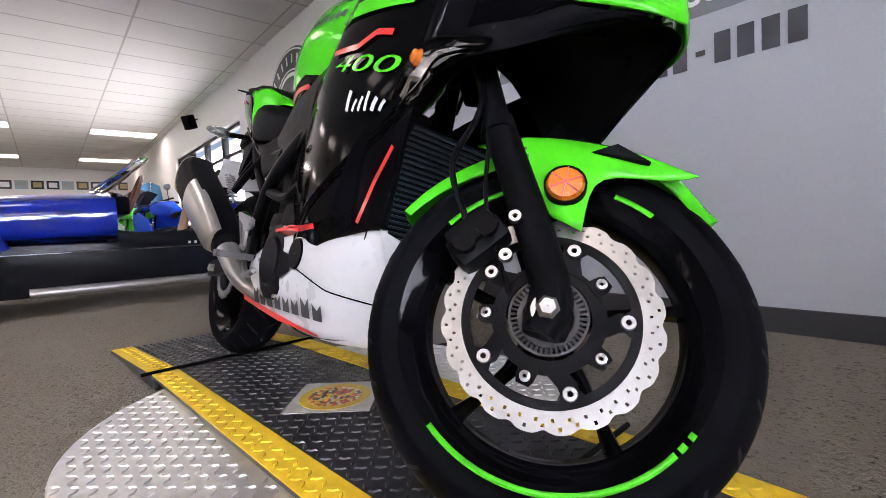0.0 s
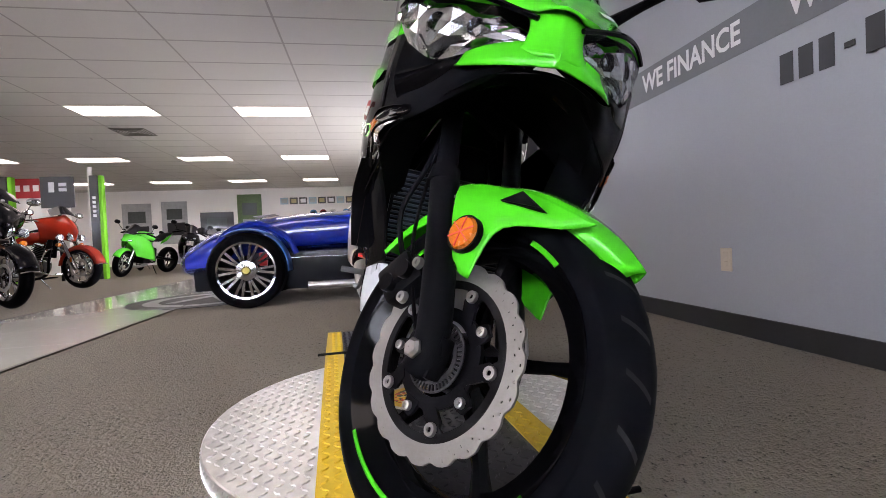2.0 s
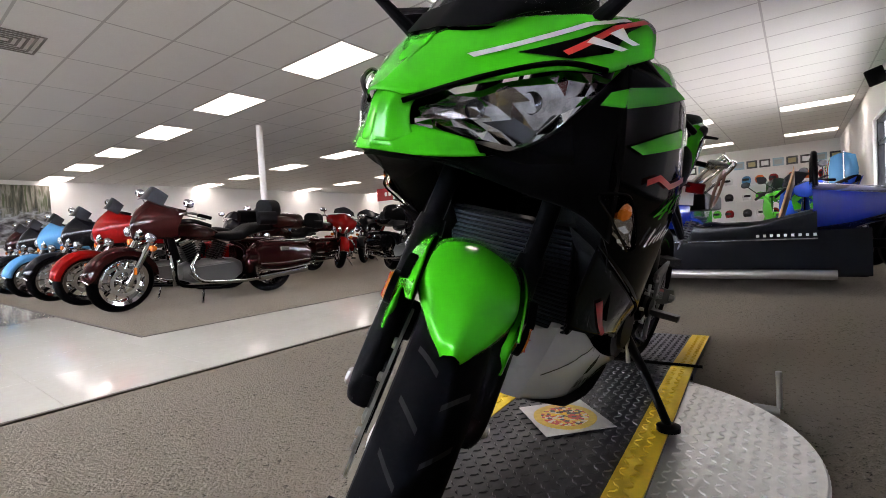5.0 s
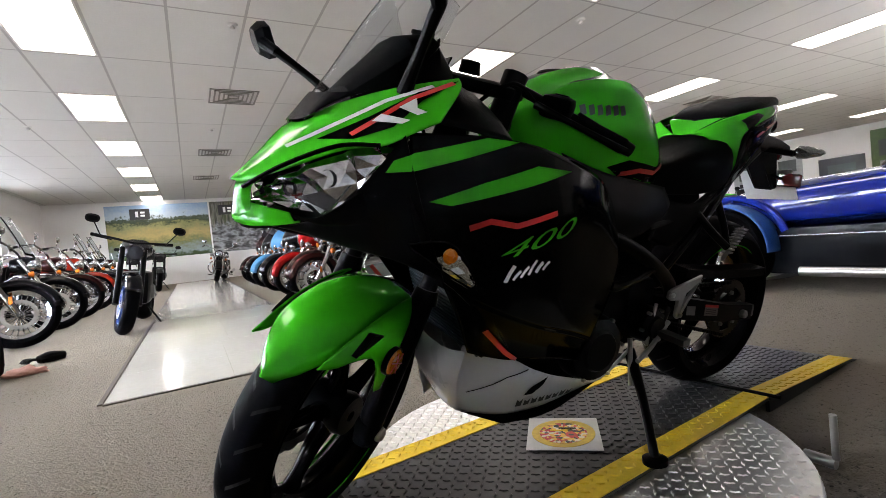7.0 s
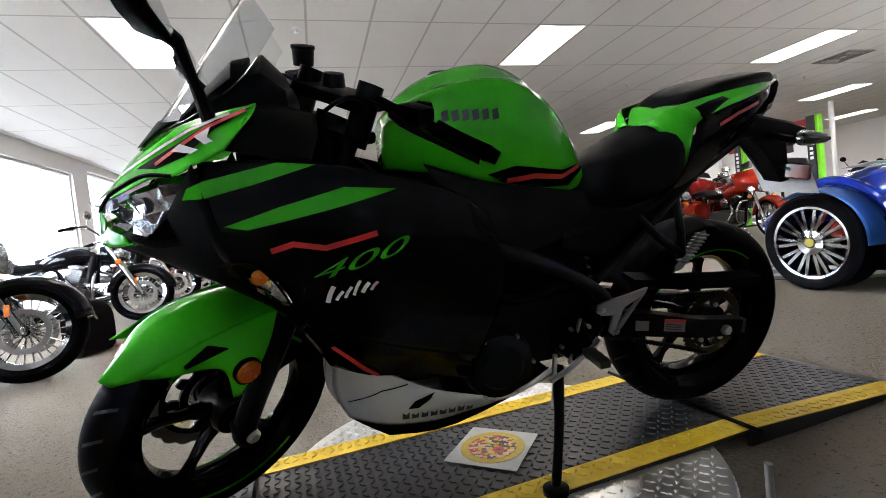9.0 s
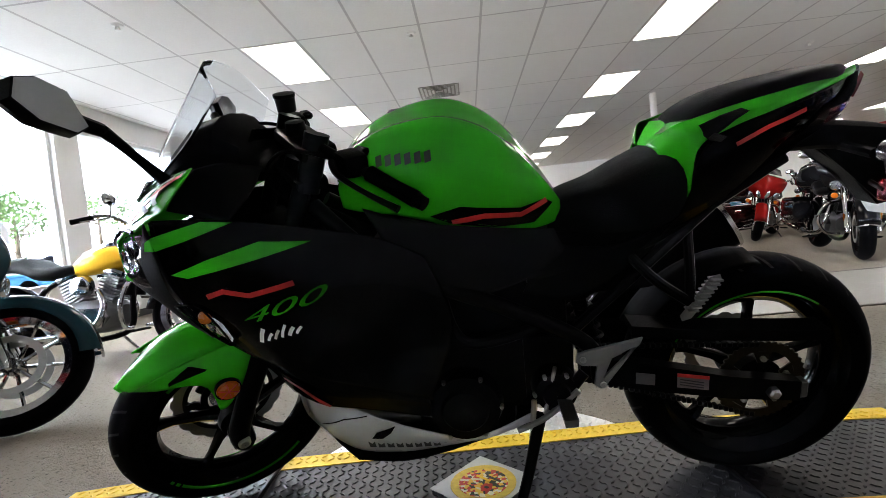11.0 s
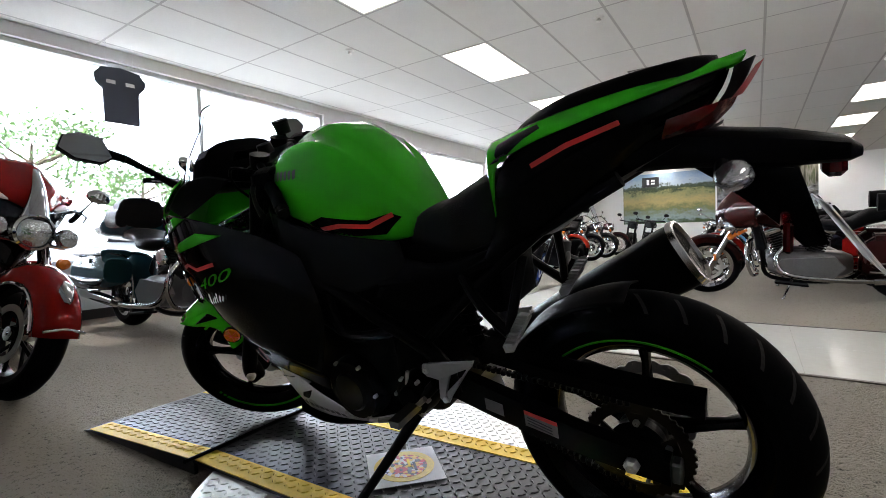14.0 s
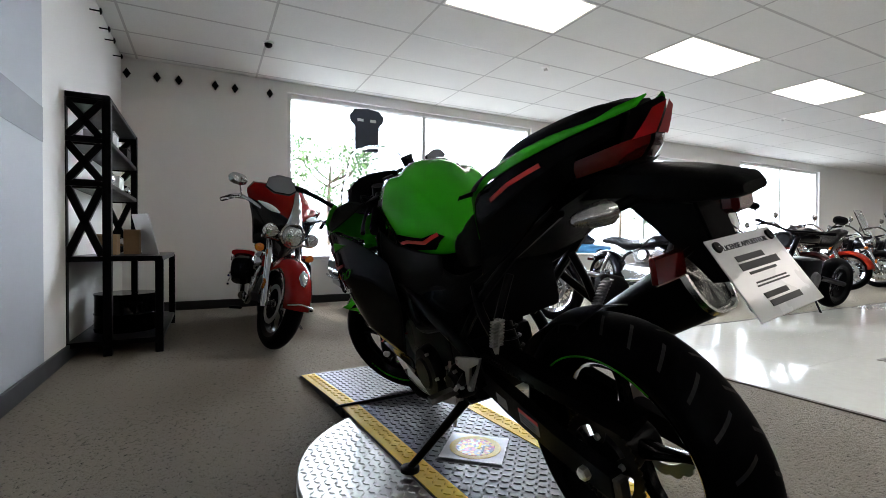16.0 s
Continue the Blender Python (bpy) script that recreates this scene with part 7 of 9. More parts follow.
    # tank, seat, rear fender
    rings = []
    for x, top, w, bot in ((-0.46, 0.86, 0.07, 0.76), (-0.56, 0.90, 0.14, 0.73), (-0.70, 0.90, 0.155, 0.70), (-0.85, 0.86, 0.13, 0.69), (-0.96, 0.80, 0.08, 0.69)):
        rings.append(oval((x, 0, (top + bot) / 2), w, (top - bot) / 2, 18, 2.6))
    part("fuel_tank", loft(BM(), rings), paint_m, c, "painted fuel tank", angle=50)
    part("tank_console", pipe(BM(), [(-0.5, 0, 0.89), (-0.68, 0, 0.912), (-0.9, 0, 0.85)], [0.03, 0.035, 0.03], seg=10), CHROME if not bags else BLACK_P, c)
    rings = [oval((x, 0, z), w, h, 18, 2.8) for x, z, w, h in ((-0.90, 0.75, 0.1, 0.04), (-1.05, 0.73, 0.17, 0.055), (-1.2, 0.735, 0.19, 0.06), (-1.32, 0.80, 0.16, 0.075), (-1.48, 0.83, 0.15, 0.06), (-1.64, 0.82, 0.13, 0.04))]
    part("seat", loft(BM(), rings), SEAT_VINYL, c, "black leather saddle", angle=60)
    thick(part("rear_fender", arc_fender(-WB, rr, rr + 0.04, 0.115, -10, 128, 0.11), second, c), 0.004, 0)
    # engine
    part("crankcase", loft(BM(), [oval((x, 0, 0.35), w, h, 18, 3) for x, w, h in ((-0.55, 0.10, 0.08), (-0.66, 0.14, 0.13), (-0.95, 0.15, 0.14), (-1.15, 0.13, 0.12), (-1.22, 0.1, 0.08))]), ALUMINIUM, c, "cast engine case", angle=40)
    for dx, lean in ((-0.70, 22), (-0.92, -22)):
        bm = BM()
        mm = pose(dx, 0, 0.46, 0, lean, 0)
        prof = [(0.055, 0.0)] + [(w, 0.015 + 0.026 * k + dz) for k in range(8) for w, dz in ((0.055, 0.0), (0.077, 0.002), (0.077, 0.013), (0.055, 0.015))] + [(0.055, 0.225)]
        loft(bm, [[mm @ Vector((sx * w, sy * w * 1.05, z)) for sx, sy in ((1, 1), (-1, 1), (-1, -1), (1, -1))] for w, z in prof])
        part("cylinder", bm, BLACK_METAL if bags else ALUMINIUM, c)
        part("rocker_cover", box(BM(), (0, 0, 0.255), (0.17, 0.17, 0.06), 0.02, m=mm, seg=2), CHROME, c)
    part("air_cleaner", spin(BM(), [(0.001, -0.05), (0.07, -0.045), (0.085, -0.02), (0.085, 0.02), (0.001, 0.02)], (-0.81, -0.14, 0.6), seg=24), CHROME, c)
    for s in (1, -1):
        part("primary_cover", loft(BM(), [[(x + 0.0, s * y, 0.34 + z) for x, z in ((-0.62 - 0.05, 0.075), (-1.08, 0.10), (-1.16, 0.0), (-1.08, -0.10), (-0.67, -0.075), (-0.6, 0))] for y in (0.13, 0.185)]), CHROME if not bags else ALUMINIUM, c, angle=20)
        part("exhaust_pipe", pipe(BM(), [(-0.70, s * 0.12, 0.55), (-0.62, s * 0.17, 0.42), (-0.72, s * 0.2, 0.26), (-1.15, s * 0.22, 0.22), (-1.45, s * 0.24, 0.24)], 0.024, seg=12), CHROME, c)
        part("muffler", rod(BM(), (-1.35, s * 0.245, 0.235), (-2.0, s * 0.25, 0.29), 0.042, 0.05, seg=18), CHROME, c, "long chrome muffler")
        part("floorboard", box(BM(), (-0.72, s * 0.29, 0.27), (0.27, 0.1, 0.02), 0.008, m=pose(0, 0, 0, 0, -6, 0)), RUBBER, c)
        slim or part("crash_bar", pipe(BM(), [(-0.42, s * 0.06, 0.62), (-0.38, s * 0.22, 0.58), (-0.38, s * 0.30, 0.42), (-0.42, s * 0.22, 0.26), (-0.46, s * 0.08, 0.24)], 0.016, seg=10), CHROME, c, "chrome crash bar")
        part("fork_shroud", rod(BM(), (-0.44, s * 0.05, 0.82), (-0.5, s * 0.06, 0.5), 0.03, 0.05), BLACK_METAL, c)
        part("shock", rod(BM(), (-1.42, s * 0.17, 0.62), (-1.55, s * 0.17, 0.34), 0.028), CHROME, c)
        if bags:
            bag = part("saddlebag", loft(BM(), [oval((x, s * 0.27, z), 0.105, h, 18, 3.6) for x, z, h in ((-1.28, 0.50, 0.10), (-1.36, 0.50, 0.16), (-1.65, 0.49, 0.17), (-1.92, 0.48, 0.15), (-2.0, 0.47, 0.10))]), BLACK_P if slim else paint_m, c, "hard saddlebag", angle=50)
            part("bag_lid", loft(BM(), [oval((x, s * 0.27, 0.645), 0.112, 0.032, 18, 3.2) for x in (-1.34, -1.42, -1.85, -1.96)]), second, bag)
            part("bag_rail", pipe(BM(), [(-1.3, s * 0.385, 0.34), (-1.6, s * 0.395, 0.33), (-1.97, s * 0.385, 0.36)], 0.011, seg=8), CHROME, bag)
            part("bag_rail", pipe(BM(), [(-1.3, s * 0.385, 0.42), (-1.6, s * 0.395, 0.41), (-1.97, s * 0.385, 0.43)], 0.011, seg=8), CHROME, bag)
            part("bag_latch", box(BM(), (-1.62, s * 0.382, 0.58), (0.12, 0.012, 0.05), 0.005), CHROME, bag)
    part("frame", pipe(BM(), [(-0.38, 0, 0.86), (-0.5, 0, 0.5), (-0.58, 0, 0.2), (-1.2, 0, 0.2), (-1.3, 0, 0.55), (-1.0, 0, 0.7), (-0.45, 0, 0.8)], 0.022, seg=10), BLACK_METAL, c)
    part("kickstand", rod(BM(), (-0.75, 0.14, 0.2), (-0.68, 0.27, 0.03), 0.011), CHROME, c)
    part("tail_lamp", box(BM(), (-WB - 0.36, 0, 0.52), (0.04, 0.12, 0.05), 0.012, seg=2), RED_LENS, c)
    if trunk:
        part("trunk", loft(BM(), [oval((x, 0, z), w, 0.10, 18, 3.2) for x, z, w in ((-1.58, 0.90, 0.2), (-1.64, 0.90, 0.26), (-1.9, 0.90, 0.26), (-2.0, 0.89, 0.2))]), paint_m, c, "painted top trunk", angle=50)
        part("passenger_backrest", loft(BM(), [oval((x, 0, 1.03), 0.2, 0.14, 18, 2.6) for x in (-1.56, -1.60, -1.68)]), SEAT_VINYL, c, "padded black backrest", angle=60)
        for s in (1, -1):
            part("arm_rest", loft(BM(), [oval((x, s * 0.24, 0.95), 0.05, 0.08, 12, 2.6) for x in (-1.36, -1.44, -1.58)]), SEAT_VINYL, c, angle=60)
    if tag:
        t = part("price_tag", box(BM(), (0, 0, 0), (0.003, 0.11, 0.15)), TAG, c, "white paper tag", smooth=False)
        t.matrix_local = st @ pose(-0.16, 0.12, 1.05, 0, -12, 0)
    return c


SMOKE_DARK = material("dark_smoked_plastic", (0.012, 0.012, 0.014), 0.08, coat=0.05, spec=0.2)
Z = FLOOR
# bikes along the windows, front wheels towards the aisle
ROW = [(-0.76, TEAL, dict(bags=True, turn=34, tag=True, trunk=True), "dark teal touring motorcycle with fairing and trunk by the window"),
       (-2.25, YELLOW_P, dict(fairing=False, bags=False, turn=10, second=BLACK_P), "yellow cruiser motorcycle with wire wheels by the window"),
       (-4.85, BLACK_P, dict(fairing=False, bags=False, screen=True, tag=True, turn=12), "black cruiser motorcycle with clear windscreen and paper tag by the window"),
       (-6.2, BLACK_P, dict(fairing=False, bags=False, screen=True, tag=True, turn=12), "black cruiser motorcycle with clear windscreen and paper tag by the window"),
       (-7.5, MAROON, dict(fairing=False, bags=False, tag=True, turn=12), "dark maroon cruiser motorcycle by the window"),
       (-8.75, COPPER, dict(fairing=False, bags=False, turn=10), "copper red cruiser motorcycle by the window"),
       (-10.0, BLACK_P, dict(fairing=False, bags=False, screen=True, tag=True, turn=12), "black cruiser motorcycle with clear windscreen by the window"),
       (-11.3, BLACK_P, dict(fairing=False, bags=True, turn=10, screen=True), "black cruiser motorcycle with saddlebags by the window"),
       (-12.6, MAROON, dict(fairing=False, bags=False, tag=True, turn=12), "dark maroon cruiser motorcycle by the window")]
made = {}
def place(key, m, *a, **k):
    """The first of a kind is built, later ones are copies with their own label."""
    if key in made:
        ob = copy_thing(made[key], m @ pose(0, 0, 0, -6, 0, 0))
        ob["label"] = a[1]
        return ob
    made[key] = cruiser(m, *a, **k)
    return made[key]

for y, col, kw, lab in ROW:
    place((col.name, str(sorted(kw)), kw.get("turn")), pose(2.24 if y > -3 else 2.42, y, Z, 0, 0, 180), col, lab, **kw)
# red bagger in the corner by the window
cruiser(pose(2.17, 0.44, Z, 0, 0, 176), RED, "bright red touring motorcycle with chrome trim in the corner", bags=True, turn=18, second=RED, slim=True)
# row on the other side of the aisle
place("a", pose(-0.42, -4.9, Z, 0, 0, -2), MAROON, "dark maroon touring motorcycle with chrome forks beside the aisle", bags=True, trunk=True, turn=14)
place("r", pose(-0.45, -6.15, Z, 0, 0, -9), RED, "bright red touring motorcycle beside the aisle", bags=True, turn=14)
for y, key, lab in ((-7.4, "b", "black touring motorcycle beside the aisle"), (-10.0, "b", "black touring motorcycle beside the aisle")):
    place(key, pose(-0.42, y, Z, 0, 0, 0), BLACK_P, lab, bags=True, turn=14)
place("lb", pose(-0.42, -8.7, Z, 0, 0, 0), BLUE_P, "light blue touring motorcycle beside the aisle", bags=True, turn=14)
place("a", pose(-0.45, -11.3, Z, 0, 0, 0), MAROON, "dark maroon touring motorcycle beside the aisle")
# bikes along the long aisle
place("tr", pose(-4.02, -3.7, Z, 0, 0, 66), BLACK_P, "black touring motorcycle with dark windscreen beside the aisle", bags=True, turn=-8, trunk=True, second=BLACK_P)
place("cr", pose(-6.55, -4.4, Z, 0, 0, 84), COPPER, "copper red touring motorcycle with saddlebags beside the aisle", bags=True, turn=-10)
place("o", pose(-8.3, -7.0, Z, 0, 0, 64), ORANGE, "orange red cruiser motorcycle beside the aisle", fairing=False, bags=False, turn=-10)
place("rb", pose(-6.7, -5.9, Z, 0, 0, 62), RED, "red cruiser motorcycle with fairing beside the aisle", bags=False, turn=-10)
for x, y, a, key, col, lab in ((-2.9, -6.9, 12, "a", MAROON, "dark maroon touring motorcycle in the middle of the showroom"), (-3.1, -8.3, 8, "b", BLACK_P, "black touring motorcycle in the middle of the showroom"),
                               (-4.9, -6.9, 50, "r", RED, "bright red touring motorcycle in the middle of the showroom"), (-6.2, -7.6, 40, "tr", BLACK_P, "black touring motorcycle in the middle of the showroom"),
                               (-7.4, -8.6, 40, "rb", RED, "red cruiser motorcycle in the middle of the showroom"), (-4.7, -9.3, 20, "lb", BLUE_P, "light blue touring motorcycle in the middle of the showroom"),
                               (-3.0, -10.6, 5, "o", ORANGE, "orange cruiser motorcycle in the middle of the showroom"), (-5.9, -10.9, 15, "b", BLACK_P, "black touring motorcycle in the middle of the showroom"),
                               (-9.6, -8.4, 30, "r", RED, "bright red touring motorcycle in the middle of the showroom"), (-11.2, -9.6, 30, "a", MAROON, "dark maroon touring motorcycle in the middle of the showroom")):
    place(key, pose(x, y, Z, 0, 0, a), col, lab)
place("g", pose(0.3, -14.1, Z, 0, 0, 80), BLACK_P, "black cruiser motorcycle at the far end of the aisle", fairing=False, bags=False, turn=12)


def sport(m, col, label, turn=0, naked=False):
    """A smaller faired or naked road bike, origin under the front axle, pointing along +x."""
    c = empty("road_motorcycle", m @ pose(0, 0, 0, -8, 0, 0), label, "motorcycle", "motorcycles parked in rows")
    ax = Vector((-0.42, 0, 0.9)).normalized()
    st = Matrix.Translation((-0.04, 0, 0.3)) @ Matrix.Rotation(radians(turn), 4, ax) @ Matrix.Translation((0.04, 0, -0.3))
    def S(ob):
        ob.matrix_local = st
        return ob
    S(simple_wheel("front_wheel", c, 0, 0.3, 0.13 if naked else 0.12, 0.222, 10, True, BLUE_RIM if naked else BLACK_METAL))
    simple_wheel("rear_wheel", c, -1.42, 0.31, 0.18, 0.222, 10, False, BLACK_METAL)
    S(thick(part("front_fender", arc_fender(0, 0.3, 0.325, 0.07, 30, 150, 0.04), BLACK_P if naked else col, c), 0.004, 0))
    for s in (1, -1):
        S(part("fork_leg", rod(BM(), (0.0, s * 0.1, 0.3), (-0.27, s * 0.1, 0.88), 0.03, 0.026), CHROME if not naked else BLACK_METAL, c))
        S(part("grip", rod(BM(), (-0.36, s * 0.2, 0.96), (-0.42, s * 0.38, 0.98 if naked else 0.9), 0.018), RUBBER, c))
        S(part("mirror", loft(BM(), [oval((-0.28 + x, s * 0.4, 1.14), a, b, 14) for x, a, b in ((0, 0.065, 0.045), (0.03, 0.04, 0.025))]), BLACK_METAL, c))
        S(part("mirror_stem", rod(BM(), (-0.34, s * 0.3, 0.97), (-0.28, s * 0.39, 1.12), 0.006), BLACK_METAL, c))
    S(part("handlebar", pipe(BM(), [(-0.4, -0.33, 0.98), (-0.32, -0.15, 0.96), (-0.3, 0, 0.94), (-0.32, 0.15, 0.96), (-0.4, 0.33, 0.98)], 0.013, seg=8), BLACK_METAL, c))
    if naked:
        S(part("headlight", spin(BM(), [(0.001, 0.06), (0.07, 0.05), (0.09, 0.02), (0.085, -0.04), (0.001, -0.08)], (-0.16, 0, 0.84), seg=24, axis="x"), SMOKE_DARK, c))
    else:
        thick(part("side_fairing", patch(BM(), [[(0.02, 0.03, 0.80), (-0.2, 0.17, 0.9), (-0.5, 0.2, 0.78)], [(-0.08, 0.12, 0.66), (-0.25, 0.24, 0.65), (-0.62, 0.23, 0.58)], [(-0.22, 0.12, 0.45), (-0.4, 0.2, 0.4), (-0.75, 0.18, 0.32)]], nu=8, nv=10, mirror=True), col, c), 0.004)
        thick(part("nose_cowl", patch(BM(), [[(0.04, 0.0, 0.78), (0.02, 0.06, 0.78), (-0.1, 0.14, 0.82)], [(-0.08, 0.0, 0.93), (-0.1, 0.08, 0.92), (-0.22, 0.17, 0.9)]], nu=6, nv=8, mirror=True), col, c), 0.004)
        for s in (1, -1):
            part("headlight", loft(BM(), [oval((x, s * 0.07, 0.79), a, b, 14) for x, a, b in ((0.0, 0.02, 0.012), (-0.03, 0.045, 0.028), (-0.1, 0.05, 0.03))]), HEADGLASS, c)
        part("windscreen", patch(BM(), [[(-0.08, -0.1, 0.93), (-0.3, -0.14, 1.08)], [(-0.04, 0, 0.95), (-0.28, 0, 1.14)], [(-0.08, 0.1, 0.93), (-0.3, 0.14, 1.08)]], nu=8, nv=5), SMOKE_DARK, c)
    part("fuel_tank", loft(BM(), [oval((x, 0, z), w, h, 18, 2.5) for x, z, w, h in ((-0.40, 0.86, 0.08, 0.06), (-0.5, 0.89, 0.15, 0.1), (-0.66, 0.88, 0.15, 0.1), (-0.82, 0.82, 0.09, 0.06))]), col if not naked else BLACK_P, c, angle=50)
    part("seat", loft(BM(), [oval((x, 0, z), w, 0.04, 16, 2.6) for x, z, w in ((-0.78, 0.79, 0.09), (-0.95, 0.79, 0.14), (-1.08, 0.83, 0.13), (-1.2, 0.89, 0.1), (-1.4, 0.93, 0.07))]), SEAT_VINYL, c, angle=60)
    thick(part("tail_cowl", patch(BM(), [[(-1.0, 0.13, 0.80), (-1.2, 0.12, 0.87), (-1.5, 0.03, 0.95)], [(-0.95, 0.12, 0.70), (-1.2, 0.1, 0.78), (-1.45, 0.03, 0.9)]], nu=5, nv=8, mirror=True), col if not naked else BLACK_P, c), 0.004)
    part("engine", box(BM(), (-0.62, 0, 0.45), (0.42, 0.3, 0.36), 0.05, seg=2), BLACK_METAL, c)
    for s in (1, -1):
        part("engine_cover", spin(BM(), [(0.001, s * 0.04), (0.07, s * 0.03), (0.09, 0), (0.001, 0)], (-0.68, s * 0.15, 0.4), seg=20), ALUMINIUM, c)
        part("swingarm", rod(BM(), (-0.9, s * 0.1, 0.4), (-1.42, s * 0.11, 0.31), 0.028), BLACK_METAL, c)
    part("exhaust", pipe(BM(), [(-0.4, -0.1, 0.4), (-0.45, -0.12, 0.2), (-0.9, -0.17, 0.2), (-1.3, -0.2, 0.42)], [0.02, 0.025, 0.035, 0.055], seg=12), STEEL, c)
    part("kickstand", rod(BM(), (-0.75, 0.12, 0.22), (-0.7, 0.26, 0.035), 0.011), BLACK_METAL, c)
    return c


BLUE_RIM = paint("dark_blue_rim", (0.02, 0.04, 0.12))
sport(pose(1.57, -4.6, Z, 0, 0, 88), BLACK_P, "black naked motorcycle with blue wheels standing in the aisle", turn=16, naked=True)
green_one = sport(pose(-9.4, -5.2, Z, 0, 0, -14), LIME, "lime green sport motorcycle in the middle of the showroom", turn=8)
sport(pose(-10.5, -4.3, Z, 0, 0, 20), BLACK_P, "black sport motorcycle in the middle of the showroom", turn=8)
sport(pose(-12.2, -4.6, Z, 0, 0, 20), WHITE_P, "white sport motorcycle in the middle of the showroom", turn=8)
g2 = copy_thing(green_one, pose(-12.5, -6.2, Z, 0, 0, 25) @ pose(0, 0, 0, -8, 0, 0))
blue_one = sport(pose(-6.6, 0.6, Z, 0, 0, 205), paint("racing_blue_paint", (0.01, 0.06, 0.42)), "blue and white sport motorcycle behind the blue car", turn=12)
copy_thing(green_one, pose(-7.6, 0.4, Z, 0, 0, 200) @ pose(0, 0, 0, -8, 0, 0))
black_naked = sport(pose(1.7, -12.6, Z, 0, 0, 95), BLACK_P, "black naked motorcycle near the far wall", naked=True)
copy_thing(black_naked, pose(2.3, -13.4, Z, 0, 0, 100) @ pose(0, 0, 0, -8, 0, 0))

# ---- blue open three-wheeler ----
BLUE_CAR = material("deep_blue_car_paint", (0.002, 0.012, 0.17), 0.1, coat=1.0, coat_rough=0.03, grain=0.05, scale=60, spec=0.4)
CAR_DARK = material("dark_car_body", (0.004, 0.0045, 0.006), 0.2, grain=0.1, spec=0.16)
TAN = material("tan_leather", (0.35, 0.19, 0.085), 0.5, grain=0.12, scale=60, bump=0.3)
# local: x forward (nose), y left; stands across the room
car = empty("three_wheeler", pose(-3.56, 0.0, FLOOR, 0, 0, -90), "blue open three-wheeled roadster with tan seats and black sills", "car")
sect = []
for x, w, z0, z1, p in ((1.78, 0.30, 0.30, 0.46, 2.4), (1.70, 0.42, 0.26, 0.56, 2.6), (1.45, 0.50, 0.30, 0.70, 2.8), (1.1, 0.56, 0.40, 0.79, 3), (0.7, 0.60, 0.46, 0.83, 3.2), (0.1, 0.62, 0.47, 0.86, 3.2)):
    sect.append(oval((x, 0, (z0 + z1) / 2), w, (z1 - z0) / 2, 28, p))
part("bonnet", loft(BM(), sect), BLUE_CAR, car, "long glossy blue bonnet", angle=50)
part("rear_body", loft(BM(), [oval((x, 0, (z0 + z1) / 2), w, (z1 - z0) / 2, 28, p) for x, w, z0, z1, p in ((-0.68, 0.60, 0.42, 0.84, 3), (-0.9, 0.52, 0.45, 0.80, 2.8), (-1.15, 0.36, 0.52, 0.76, 2.4), (-1.45, 0.14, 0.63, 0.735, 2.2), (-1.62, 0.03, 0.69, 0.71, 2))]), BLUE_CAR, car, "tapering blue rear body", angle=50)
for s in (1, -1):
    part("door_side", loft(BM(), [[(x, s * (0.60 + dy), z) for dy, z in ((0, 0.42), (0.02, 0.47), (0.01, zt - 0.02), (-0.02, zt), (-0.05, zt - 0.01), (-0.05, 0.42))] for x, zt in ((0.1, 0.56), (0.0, 0.54), (-0.3, 0.54), (-0.7, 0.62))]), CAR_DARK, car)
    part("sill_body", loft(BM(), [[(x, s * (w + dy), z) for dy, z in ((-0.2, 0.12), (0.0, 0.13), (0.03, 0.3), (0.02, 0.47), (-0.2, 0.47))] for x, w in ((1.66, 0.32), (1.3, 0.42), (0.8, 0.58), (-0.6, 0.58), (-1.0, 0.45))]), CAR_DARK, car, "black lower body")
    part("side_exhaust", rod(BM(), (0.6, s * 0.66, 0.16), (-0.8, s * 0.66, 0.16), 0.035), STEEL, car, "perforated steel side pipe")
    part("trim_line", rod(BM(), (0.85, s * 0.617, 0.415), (-0.7, s * 0.617, 0.415), 0.006), CHROME, car)
part("floor_pan", box(BM(), (0.2, 0, 0.14), (2.4, 0.8, 0.05), 0.02), CAR_DARK, car)
part("cockpit_rim", pipe(BM(), [(0.1, -0.55, 0.81), (0.13, 0, 0.86), (0.1, 0.55, 0.81)], 0.02, seg=10), BLACK_MATTE, car)


